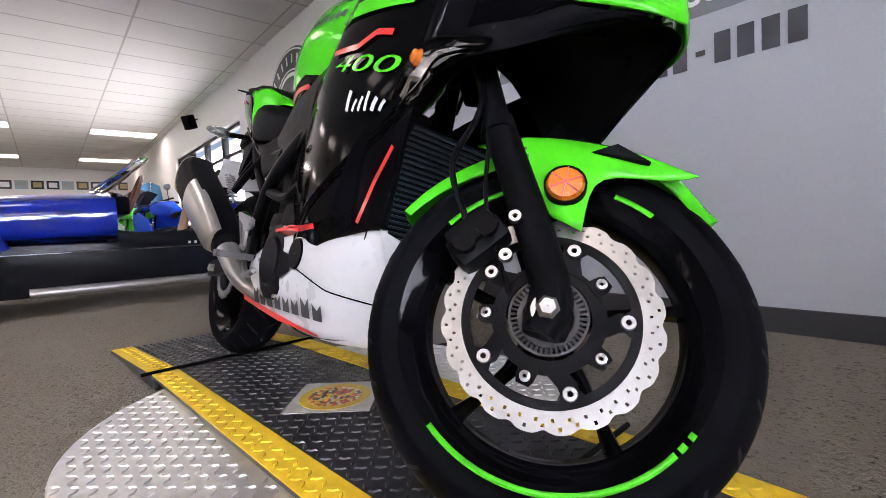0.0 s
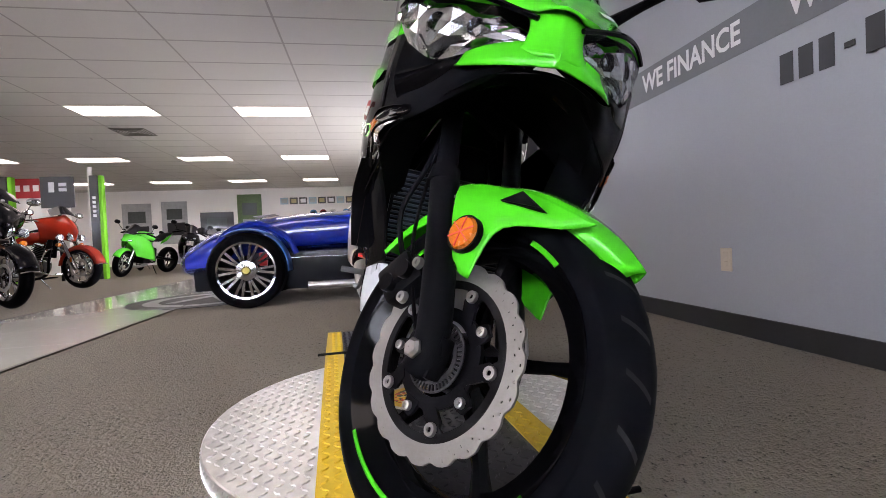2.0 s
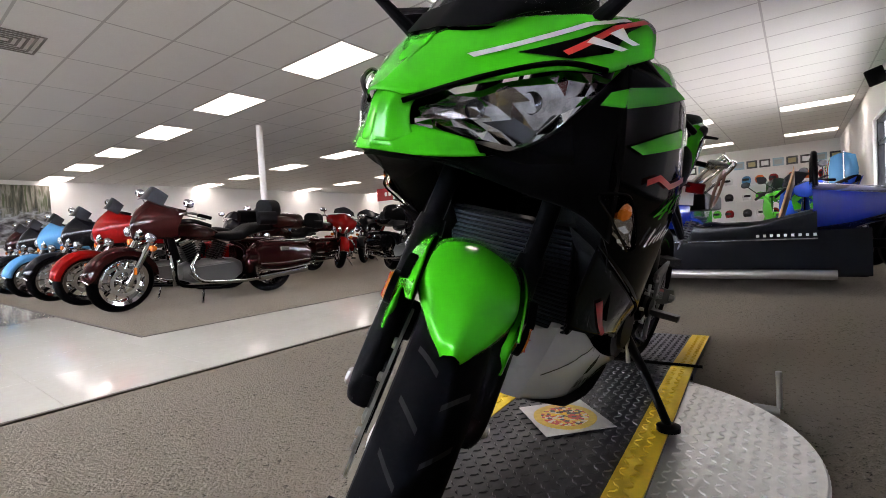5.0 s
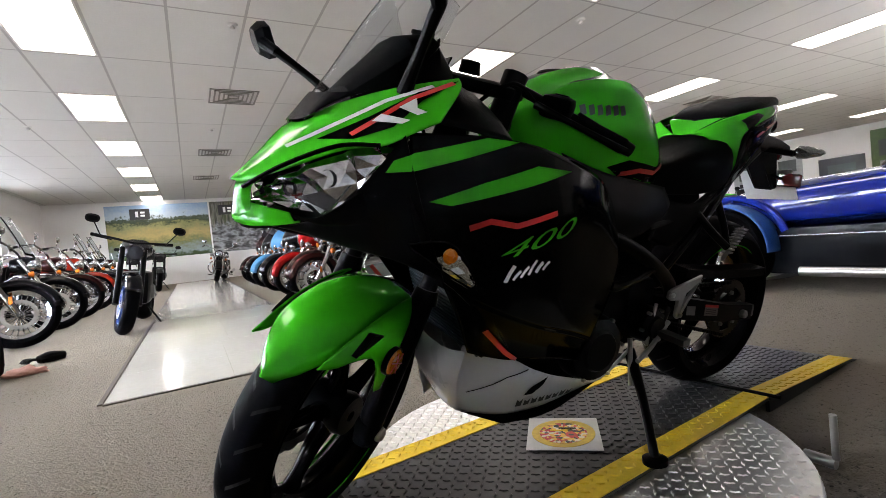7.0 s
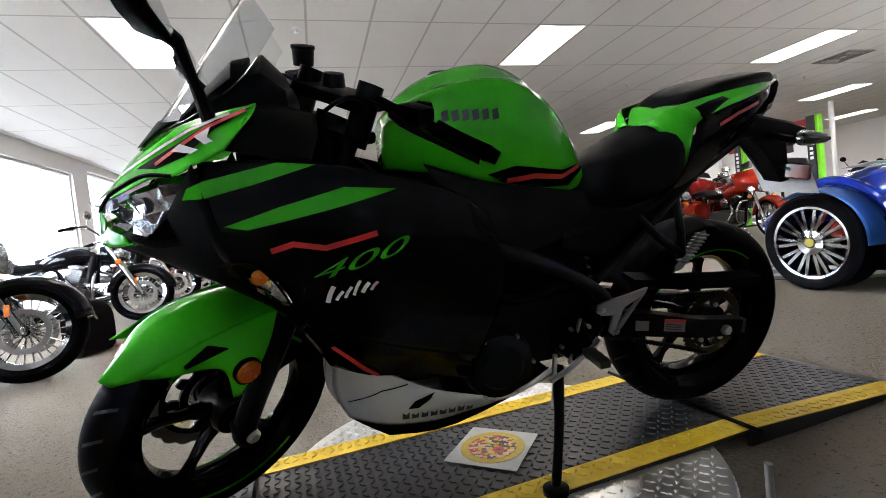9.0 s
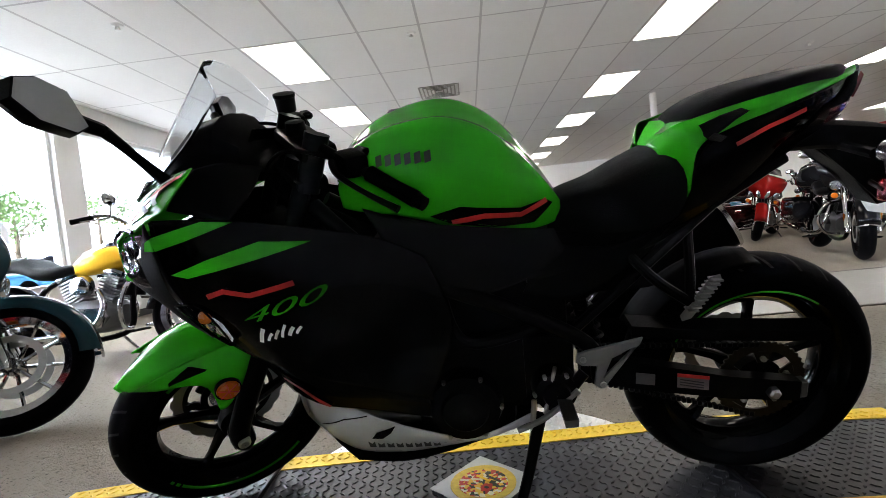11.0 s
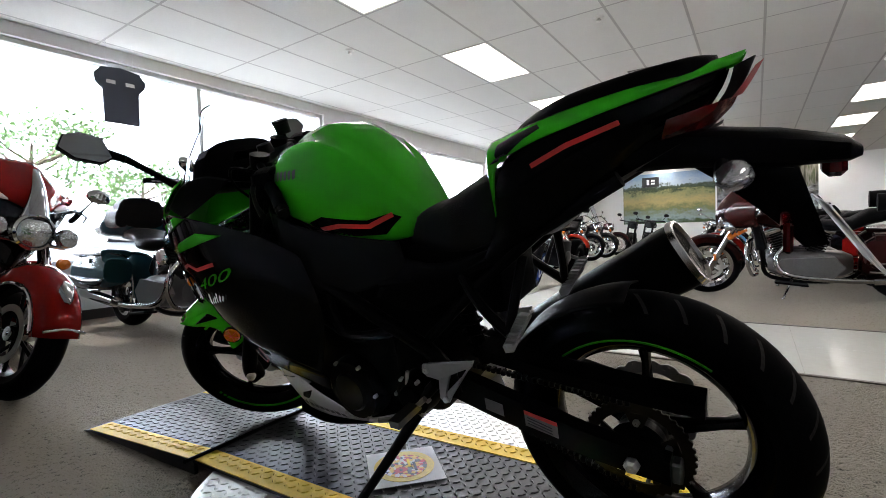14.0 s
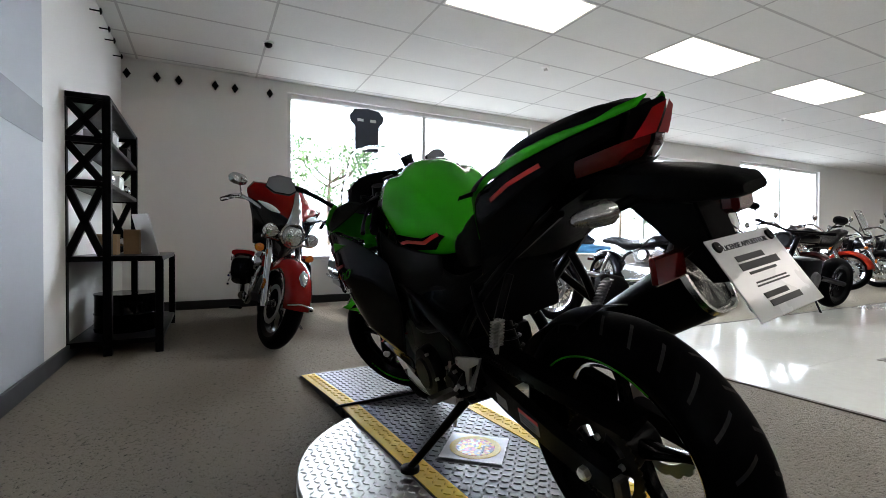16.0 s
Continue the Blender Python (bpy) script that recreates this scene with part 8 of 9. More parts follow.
def car_wheel(x, y, side):
    """A ten-arm polished wheel with a low tyre."""
    r, rim = 0.325, 0.243
    w = part("wheel", spin(BM(), [(0.01, -0.11), (0.05, -0.11), (0.06, -0.09), (0.06, 0.1), (0.01, 0.1)], seg=20), BLACK_METAL, car)
    w.matrix_local = pose(x, y, r)
    part("tyre", spin(BM(), [(rim - 0.005, -0.10), (rim + 0.02, -0.115), (r - 0.02, -0.118), (r, -0.095), (r, 0.095), (r - 0.02, 0.118), (rim + 0.02, 0.115), (rim - 0.005, 0.10)], seg=56), RUBBER, w)
    part("rim", spin(BM(), [(rim - 0.012, side * 0.105), (rim + 0.004, side * 0.108), (rim, side * 0.06), (rim - 0.03, -side * 0.1), (rim - 0.035, -side * 0.1), (rim - 0.018, side * 0.06)], seg=48, closed=True), CHROME, w, "polished rim")
    for k in range(10):
        a = 2 * math.pi * k / 10
        for da in (-0.13, 0.13):
            part("arm", loft(BM(), [[(q * math.cos(a + d) + t * -math.sin(a), side * h, q * math.sin(a + d) + t * math.cos(a)) for t, h in ((-b, 0.07), (b, 0.07), (b, 0.095), (-b, 0.095))] for q, d, b in ((0.075, da * 0.55, 0.011), (0.235, da, 0.0105))]), CHROME, w, smooth=False)
    part("centre", spin(BM(), [(0.001, side * 0.1), (0.035, side * 0.1), (0.04, side * 0.104), (0.085, side * 0.1), (0.09, side * 0.08), (0.001, side * 0.08)], seg=28), CHROME, w)
    part("cap", spin(BM(), [(0.001, side * 0.112), (0.028, side * 0.11), (0.03, side * 0.1), (0.001, side * 0.1)], seg=20), BADGE_Y, w)
    part("caliper", box(BM(), (-0.13, side * 0.02, 0.09), (0.07, 0.05, 0.12), 0.015, seg=2), RED_PAINT, w, "red brake caliper")
    return w


BADGE_Y = material("yellow_cap", (0.5, 0.4, 0.06), 0.4)
for s in (1, -1):
    car_wheel(1.1, s * 0.66, s)
    # cycle wing wrapped in blue film behind the wheel
    wing = []
    for k in range(9):
        a = radians(58 + 125 * k / 8)
        wing.append([(1.1 + q * math.cos(a), s * (0.66 + d), 0.325 + q * math.sin(a)) for d, q in ((-0.11, 0.35), (-0.05, 0.362), (0.05, 0.362), (0.11, 0.35))])
    thick(part("wing", patch(BM(), wing, nu=14, nv=6), material("blue_protective_film", (0.02, 0.09, 0.3), 0.35, grain=0.3, scale=60, bump=0.8), car, "front wing wrapped in crinkled blue film"), 0.006, 0)
    part("wing_arch", pipe(BM(), [(1.45, s * 0.5, 0.45), (1.3, s * 0.54, 0.66), (1.05, s * 0.58, 0.73), (0.8, s * 0.6, 0.62), (0.7, s * 0.6, 0.45)], 0.03, seg=10), BLUE_CAR, car)
car_wheel(-1.40, 0.0, 1)
part("rear_swingarm", rod(BM(), (-0.8, 0.22, 0.36), (-1.40, 0.2, 0.325), 0.035), BLACK_METAL, car)
for s in (1, -1):
    seat_back = part("seat_back", loft(BM(), [oval((-0.42 - 0.16 * u, s * 0.26, 0.34 + 0.58 * u), 0.2 - 0.04 * u, 0.06, 18, 2.6) for u in (0, 0.3, 0.6, 0.85, 1.0)]), TAN, car, "tan leather seat back", angle=60)
    part("seat_cushion", loft(BM(), [oval((x, s * 0.26, 0.30), 0.2, 0.07, 18, 3) for x in (-0.4, -0.3, 0.0, 0.08)]), TAN, car, angle=60)
    part("roll_hoop", pipe(BM(), [(-0.70, s * 0.42, 0.78), (-0.70, s * 0.40, 0.98), (-0.70, s * 0.26, 1.05), (-0.70, s * 0.12, 0.98), (-0.70, s * 0.10, 0.78)], 0.02, seg=10), BLACK_MATTE, car)
    scr = part("aero_screen", patch(BM(), [[(0.2, s * 0.06, 0.86), (-0.12, s * 0.08, 1.08)], [(0.24, s * 0.28, 0.86), (-0.1, s * 0.28, 1.12)], [(0.16, s * 0.52, 0.84), (-0.12, s * 0.48, 1.07)]], nu=8, nv=4), SMOKE, car, "small clear windscreen")
    part("screen_rail", pipe(BM(), [(0.16, s * 0.53, 0.84), (-0.12, s * 0.49, 1.08), (-0.11, s * 0.28, 1.125), (-0.13, s * 0.07, 1.085)], 0.009, seg=8), CHROME, car)
part("steering_wheel", spin(BM(), [(0.155, -0.012), (0.172, 0), (0.155, 0.012), (0.148, 0)], (0, 0, 0), seg=28, closed=True, axis="x"), material("brown_wheel_rim", (0.12, 0.05, 0.03), 0.4), car).matrix_local = pose(-0.06, 0.26, 0.84, 0, -20, 0)
part("dashboard", box(BM(), (0.06, 0, 0.74), (0.12, 1.0, 0.14), 0.03, seg=2), BLACK_MATTE, car)
for k in range(9):
    part("name_mark", box(BM(), (-0.35 - 0.042 * k, 0.626, 0.445), (0.018, 0.004, 0.02)), LETTER_WHITE, car, smooth=False)
plate_note = part("paper_sheet", box(BM(), (0, 0, 0), (0.18, 0.28, 0.003)), WHITE_PAINT, car, smooth=False)
plate_note.matrix_local = pose(1.0, 0.3, 0.815, 0, 6, 0)

# ---- round dark sign on the side wall: plain rings and bars stand for its badge ----
sign = empty("round_wall_sign", pose(-3.68, WALL_Y - 0.002, 1.67) @ pose(0, 0, 0, 90, 0, 0), "large round black wall sign with white ring and badge", "wall sign")
SIGN_DARK = material("black_sign_face", (0.012, 0.012, 0.014), 0.3, coat=0.3, grain=0.1)
SR = 0.7
part("body", spin(BM(), [(0.001, 0.0), (SR, 0.0), (SR, 0.10), (SR - 0.01, 0.11), (0.001, 0.11)], seg=80, axis="z"), SIGN_DARK, sign)
for r0, r1 in ((SR - 0.035, SR - 0.022), (0.46, 0.475)):
    part("white_ring", spin(BM(), [(r0, 0.111), (r0, 0.114), (r1, 0.114), (r1, 0.111)], seg=72, axis="z"), LETTER_WHITE, sign, smooth=False)
part("white_disc", spin(BM(), [(0.001, 0.113), (0.44, 0.113), (0.44, 0.1105), (0.001, 0.1105)], seg=64, axis="z"), LETTER_WHITE, sign, smooth=False)
part("dark_disc", spin(BM(), [(0.001, 0.116), (0.40, 0.116), (0.40, 0.1135), (0.001, 0.1135)], seg=64, axis="z"), SIGN_DARK, sign, smooth=False)
for s in (1, -1):
    o = part("badge_bar", box(BM(), (0, 0, 0.118), (0.09, 0.62, 0.004)), LETTER_WHITE, sign, smooth=False)
    o.matrix_local = pose(s * 0.11, 0.0, 0, 0, 0, s * -17)
for k in range(10):
    for a0 in (0, 180):
        a = a0 + 90 + (k - 4.5) * (13 if a0 == 0 else 12)
        o = part("letter_bar", box(BM(), (0, 0, 0.113), (0.028, 0.09, 0.003)), LETTER_WHITE, sign, smooth=False)
        o.matrix_local = pose(0, 0, 0, 0, 0, a - 90) @ pose(0, 0.58, 0)

# ---- lettering painted on the grey wall ----
ON_WALL = lambda x, z: pose(x, WALL_Y - 0.0085, z) @ pose(0, 0, 0, 90, 0, 0)
words = empty("wall_lettering", pose(0, 0, 0), "white words and dark numerals painted on the grey wall", "wall lettering")
words["kind"] = "structure"
lettering("word", "WE FINANCE", ON_WALL(-0.9, 1.372), 0.155, LETTER_WHITE, words, squash=0.82, bold=0.0035)
lettering("word", "WE BUY USED", ON_WALL(0.13, 1.372), 0.155, LETTER_WHITE, words, squash=0.82, bold=0.0035)
lettering("word", "HIP", ON_WALL(1.03, 1.372), 0.155, LETTER_WHITE, words, squash=0.82, bold=0.0035)
for k in range(12):
    if k not in (3, 7):
        part("numeral_bar", box(BM(), (-0.29 + 0.0845 * k, WALL_Y - 0.0085, 1.12), (0.06, 0.002, 0.125), 0.0), INK, words, smooth=False)
    else:
        part("numeral_dash", box(BM(), (-0.29 + 0.0845 * k, WALL_Y - 0.0085, 1.115), (0.038, 0.002, 0.022)), INK, words, smooth=False)

# outlets and switches
IVORY = material("ivory_plastic", (0.6, 0.53, 0.4), 0.45, grain=0.05)
for name, x, z, lab in (("wall_outlet", -0.645, 0.305, "ivory wall outlet"), ("light_switch", -2.3, 1.14, "white light switch plate"), ("light_switch", -2.61, 1.083, "white light switch plate"), ("light_switch", -2.95, 1.085, "white light switch plate")):
    o = empty(name, pose(x, WALL_Y - 0.003, z), lab + " on the painted wall", "wall plate")
    part("cover", box(BM(), (0, -0.004, 0), (0.072, 0.008, 0.116), 0.003), IVORY if "outlet" in name else WHITE_PAINT, o)
    for s in (1, -1):
        part("socket" if "outlet" in name else "screw", box(BM(), (0, -0.009, s * (0.022 if "outlet" in name else 0.045)), (0.03, 0.003, 0.028) if "outlet" in name else (0.006, 0.002, 0.006), 0.002), IVORY, o)
    if "switch" in name:
        part("toggle", box(BM(), (0, -0.012, 0), (0.012, 0.014, 0.026), 0.003), WHITE_PAINT, o)

# loudspeaker high on the wall
spk = empty("wall_speaker", pose(-7.9, WALL_Y - 0.16, 2.42, 0, 0, 30) @ pose(0, 0, 0, 20, 0, 0), "small black loudspeaker on a bracket high on the wall", "loudspeaker")
part("case", box(BM(), (0, 0, 0), (0.16, 0.16, 0.24), 0.02, seg=2), BLACK_MATTE, spk)
part("bracket", rod(BM(), (0, 0.06, 0), (0, 0.2, 0.03), 0.012), BLACK_METAL, spk)

# ---- steel shelf with parts in the corner ----
rack = empty("metal_rack", pose(3.1, 1.44, FLOOR), "black steel shelf unit with parts by the grey wall", "shelf")
for x in (-0.65, 0.65):
    for y, h in ((-0.27, 0.66), (0.03, 1.75), (0.27, 1.75)):
        part("post", box(BM(), (x, y, h / 2), (0.06, 0.05, h), 0.004), BLACK_METAL, rack)
    for z in (1.16, 1.45, 1.72):
        part("end_rail", box(BM(), (x, 0.15, z), (0.012, 0.19, 0.06), 0.002), BLACK_METAL, rack)
    for z0, z1 in ((0.68, 1.14), (1.18, 1.43), (1.47, 1.70)):
        for y0, y1 in ((0.06, 0.245), (0.245, 0.06)):
            m, n = turn_to((x, y0, z0), (x, y1, z1))
            part("brace", box(BM(), (0, 0, 0), (0.045, 0.045, n), 0.004, m=m), BLACK_METAL, rack)
for z, y, d in ((0.09, 0.0, 0.58), (0.66, 0.0, 0.58), (1.16, 0.15, 0.28), (1.45, 0.15, 0.28), (1.74, 0.15, 0.28)):
    part("shelf_board", box(BM(), (0, y, z), (1.36, d, 0.035), 0.004), BLACK_METAL, rack)
CARD = material("brown_cardboard", (0.3, 0.19, 0.1), 0.8, grain=0.1, scale=40)
SHELF0 = FLOOR
for nm, x, y, z, s, m, lab in (("cardboard_box", 2.67, 1.5, 0.694, (0.14, 0.12, 0.14), CARD, "small brown cardboard box on the rack"), ("cardboard_box", 2.87, 1.38, 0.714, (0.12, 0.1, 0.18), CARD, "small brown cardboard box on the rack"),
                               ("storage_bin", 3.05, 1.55, 1.172, (0.2, 0.16, 0.1), WHITE_PAINT, "white storage bin on the rack"), ("storage_bin", 3.45, 1.55, 1.462, (0.22, 0.16, 0.1), DARK_GREY, "dark grey storage bin on the rack"), ("parts_box", 2.75, 1.55, 1.457, (0.2, 0.18, 0.09), WHITE_PAINT, "white parts box on the rack")):
    o = empty(nm, pose(x, y, z - s[2] / 2 + 0.0), lab, "box")
    part("body", box(BM(), (0, 0, s[2] / 2), s, 0.005), m, o)
    part("lid", box(BM(), (0, 0, s[2] + 0.004), (s[0] * 1.03, s[1] * 1.03, 0.008), 0.002), m, o)
drum = empty("barrel", pose(2.87, 1.42, FLOOR + 0.108), "short black steel drum on the lowest shelf", "barrel")
part("body", spin(BM(), [(0.001, 0), (0.2, 0), (0.205, 0.02), (0.2, 0.12), (0.206, 0.13), (0.2, 0.14), (0.2, 0.26), (0.207, 0.28), (0.001, 0.28)], seg=40, axis="z"), BLACK_GLOSS, drum)
for k, (x, z, r) in enumerate(((2.73, 1.16, 0.055), (3.55, 1.16, 0.05), (3.2, 0.66, 0.07))):
    o = empty("chrome_lamp", pose(x, 1.52, FLOOR + z + 0.018 + r), "spare chrome headlamp on the rack", "spare part")
    part("shell", spin(BM(), [(0.001, -r), (r * 0.7, -r * 0.7), (r, 0), (r * 0.95, r * 0.3)], seg=24), CHROME, o)
    part("glass", spin(BM(), [(0.001, r * 0.4), (r * 0.9, r * 0.3)], seg=24), HEADGLASS, o)
sheet = empty("leaning_sign", pose(2.87, 1.26, FLOOR + 0.68, 0, 0, 30) @ pose(0, 0, 0, -14, 0, 0), "white printed sheet leaning on the rack", "sign")
part("card", box(BM(), (0, 0, 0.16), (0.26, 0.006, 0.32)), WHITE_PAINT, sheet, smooth=False)
for k in range(6):
    part("printed_bar", box(BM(), (0, -0.004, 0.06 + 0.04 * k), (0.2, 0.002, 0.014)), EMBLEM_GREY, sheet, smooth=False)

# black diamonds stuck along the wall
first = None
for y in (1.64, 1.36, 1.15, 0.78, 0.57, 0.18):
    m = pose(WIN_X - 0.0, y, 2.55, 0, 0, 0)
    if first is None:
        first = empty("wall_diamond", m, "small black diamond ornament on the white wall", "wall ornament", "diamonds along the wall")
        part("plate", loft(BM(), [[(x, q * math.cos(a) * 0.038, q * math.sin(a) * 0.058) for a in (0, math.pi / 2, math.pi, 1.5 * math.pi)] for x, q in ((-0.002, 1.0), (-0.014, 1.0), (-0.02, 0.8))]), BLACK_METAL, first, smooth=False)
    else:
        copy_thing(first, m)
for x in (2.9, 3.15, 3.5, 3.75, 4.15):
    m = pose(x, WALL_Y, 2.55)
    o = empty("wall_hook", m, "black hook sticking out of the white wall", "wall hook")
    part("stem", rod(BM(), (0, -0.002, 0), (0, -0.07, 0), 0.006), BLACK_METAL, o)
    part("knob", spin(BM(), [(0.001, -0.085), (0.022, -0.08), (0.028, -0.07), (0.001, -0.065)], seg=14), BLACK_METAL, o)

# sign board hanging before the window
hang_sign = empty("hanging_sign", pose(WIN_X - 0.25, -0.98, CEIL), "dark plaque hanging in front of the window", "sign")
poly = [(-0.22, -0.42), (-0.23, -0.36), (-0.17, -0.29), (0.0, -0.265), (0.17, -0.29), (0.23, -0.36), (0.22, -0.44), (0.16, -0.50), (0.155, -0.82), (-0.155, -0.82), (-0.16, -0.50)]
part("board", loft(BM(), [[(x, y, z) for y, z in poly] for x in (-0.012, 0.012)]), material("dark_blue_grey_board", (0.03, 0.036, 0.06), 0.5, grain=0.1), hang_sign, smooth=False)
for y in (-0.08, 0.09):
    part("label_bar", box(BM(), (-0.0145, y, -0.42), (0.003, 0.08, 0.035)), LETTER_WHITE, hang_sign, smooth=False)
for y in (-0.12, 0.12):
    part("string", rod(BM(), (0, y, -0.28), (0, y, 0.0), 0.0015, seg=5), LETTER_WHITE, hang_sign)

# ---- back of the showroom ----
def poster(name, m, w, h, ground, shapes, label):
    o = empty(name, m, label, "poster")
    part("sheet", box(BM(), (0, 0, 0), (w, 0.02, h), 0.004), ground, o, smooth=False)
    for x, z, a, b, col in shapes:
        part("printed_shape", box(BM(), (x, -0.012, z), (a, 0.004, b), 0.0), col, o, smooth=False)
    return o

P_SKY, P_SAND, P_GREEN, P_DARK = material("print_sky", (0.3, 0.42, 0.5), 0.5, grain=0.15, scale=6), material("print_sand", (0.38, 0.3, 0.14), 0.5, grain=0.25, scale=9), material("print_green", (0.07, 0.12, 0.04), 0.5, grain=0.4, scale=14), material("print_dark", (0.05, 0.06, 0.055), 0.5, grain=0.4, scale=12)
SOUTH = lambda x, z: pose(x, FAR_Y + 0.012, z, 0, 0, 180)
WEST = lambda y, z: pose(BACK_X + 0.012, y, z, 0, 0, 90)


def mural_print(name, forest):
    """A printed landscape: bands of lawn, field, trees and sky, or trunks over rocks, broken up by noise."""
    m = material(name, (0.3, 0.3, 0.25), 0.45, spec=0.3)
    nt = m.node_tree
    b = nt.nodes["Principled BSDF"]
    tc = nt.nodes.new("ShaderNodeTexCoord")
    sep = nt.nodes.new("ShaderNodeSeparateXYZ"); nt.links.new(tc.outputs["Object"], sep.inputs[0])
    def noise(scale, stretch):
        mp = nt.nodes.new("ShaderNodeMapping"); mp.inputs["Scale"].default_value = stretch
        nt.links.new(tc.outputs["Object"], mp.inputs["Vector"])
        n = nt.nodes.new("ShaderNodeTexNoise"); n.inputs["Scale"].default_value = scale; n.inputs["Detail"].default_value = 6
        nt.links.new(mp.outputs[0], n.inputs["Vector"])
        return n.outputs[0]
    def ramp(src, stops):
        r = nt.nodes.new("ShaderNodeValToRGB")
        while len(r.color_ramp.elements) < len(stops):
            r.color_ramp.elements.new(0.5)
        for e, (q, c) in zip(r.color_ramp.elements, stops):
            e.position, e.color = q, (*c, 1)
        nt.links.new(src, r.inputs[0])
        return r.outputs[0]
    def mad(src, k, add):
        n = nt.nodes.new("ShaderNodeMath"); n.operation = "MULTIPLY_ADD"; n.inputs[1].default_value = k
        nt.links.new(src, n.inputs[0])
        if isinstance(add, float):
            n.inputs[2].default_value = add
        else:
            nt.links.new(add, n.inputs[2])
        return n.outputs[0]
    level = mad(sep.outputs[2], 0.53, 0.5)
    if forest:
        trunks = ramp(noise(5, (2.2, 1, 0.25)), [(0.35, (0.02, 0.025, 0.015)), (0.47, (0.09, 0.085, 0.06)), (0.55, (0.2, 0.19, 0.16)), (0.62, (0.06, 0.075, 0.035))])
        rocks = ramp(noise(4, (0.8, 1, 1.6)), [(0.38, (0.02, 0.02, 0.02)), (0.48, (0.12, 0.12, 0.12)), (0.58, (0.27, 0.28, 0.29)), (0.66, (0.1, 0.11, 0.09))])
        mx = nt.nodes.new("ShaderNodeMix"); mx.data_type = "RGBA"
        nt.links.new(mad(mad(noise(6, (1, 1, 1)), 0.5, level), 9.0, -6.6), mx.inputs[0])
        nt.links.new(rocks, mx.inputs[6]); nt.links.new(trunks, mx.inputs[7])
        nt.links.new(mx.outputs[2], b.inputs["Base Color"])
    else:
        wavy = mad(noise(3.5, (0.7, 1, 1.5)), 0.32, mad(noise(14, (1, 1, 1)), 0.16, mad(level, 1.0, -0.24)))
        nt.links.new(ramp(wavy, [(0.05, (0.03, 0.055, 0.012)), (0.14, (0.2, 0.25, 0.24)), (0.3, (0.13, 0.14, 0.05)), (0.44, (0.34, 0.26, 0.09)), (0.60, (0.2, 0.2, 0.08)), (0.66, (0.03, 0.045, 0.02)), (0.73, (0.06, 0.08, 0.05)), (0.77, (0.42, 0.5, 0.56)), (0.95, (0.26, 0.38, 0.55))]), b.inputs["Base Color"])
    return m


poster("wall_mural", SOUTH(1.68, 1.72), 2.9, 1.75, mural_print("printed_landscape", False), [], "large landscape mural on the far wall")
poster("wall_mural", SOUTH(-1.12, 1.72), 2.6, 1.75, mural_print("printed_forest", True), [], "large forest mural on the far wall")
for x in (-0.35, 2.2):
    o = poster("brand_plaque", SOUTH(x, 2.3), 0.55, 0.34, SIGN_DARK, [(-0.08, 0, 0.08, 0.18, LETTER_WHITE), (0.08, 0.05, 0.12, 0.06, LETTER_WHITE), (0.08, -0.05, 0.12, 0.06, LETTER_WHITE)], "black plaque with a plain white mark on the far wall")
    o.location.y += 0.05
RED_SIGN = material("red_sign_face", (0.32, 0.012, 0.014), 0.4, grain=0.08)
for y in (-12.2, -9.2):
    poster("red_fascia", pose(-12.6, y, 2.28, 0, 0, 90), 2.6, 0.52, RED_SIGN, [(0.1 + 0.22 * k, 0, 0.14, 0.16, LETTER_WHITE) for k in range(-4, 5)], "long red fascia sign with plain white marks")
    o = empty("sign_post", pose(-12.62, y, FLOOR), "white partition wall under the red fascia", "partition")
    part("panel", box(BM(), (-0.052, 0, 1.28), (0.12, 2.55, 2.56), 0.01), WALL_WHITE, o)
for y, g in ((-5.4, True), (-7.0, True)):
    o = empty("display_tower", pose(-9.0, y, FLOOR), "black and green display tower in the middle of the showroom", "display")
    part("panel", box(BM(), (0, 0, 1.05), (0.12, 0.16, 2.1), 0.01), SIGN_DARK, o)
    part("green_edge", box(BM(), (0.0, 0.12, 1.05), (0.12, 0.07, 2.1), 0.01), paint("display_lime", (0.16, 0.5, 0.03)), o)
    for k in range(5):
        part("white_mark", box(BM(), (0.062, 0, 1.65 - 0.09 * k), (0.004, 0.06, 0.055)), LETTER_WHITE, o, smooth=False)
poster("brand_board", pose(-8.95, -6.05, 1.72, 0, 0, 90), 0.6, 0.62, SIGN_DARK, [(-0.1, 0.1, 0.1, 0.2, LETTER_WHITE), (0.1, 0.15, 0.14, 0.07, LETTER_WHITE), (0.1, 0.05, 0.14, 0.07, LETTER_WHITE)], "black board with a plain white mark on a post")
tagged(part("board_post", rod(BM(), (-8.97, -6.05, FLOOR), (-8.97, -6.05, 1.42), 0.03), BLACK_METAL), "black steel post that carries the square board", "post")
# posters, framed pictures and a dark banner on the back wall
P_GREY = material("print_pale_grey", (0.35, 0.36, 0.36), 0.5, grain=0.25, scale=8)
for k, (y, z, w, h, g) in enumerate(((-8.4, 1.4, 1.0, 1.7, P_GREY), (-7.1, 1.5, 0.9, 1.6, P_GREY), (-5.6, 1.2, 1.2, 1.3, SIGN_DARK), (-4.4, 1.55, 0.9, 1.9, P_GREEN))):
    poster("banner", WEST(y, z), w, h, g, [(0, h * 0.2, w * 0.6, h * 0.25, P_DARK), (0.05, -h * 0.15, w * 0.7, h * 0.3, SIGN_DARK if g is P_GREY else P_GREY)], "tall printed banner on the back wall")
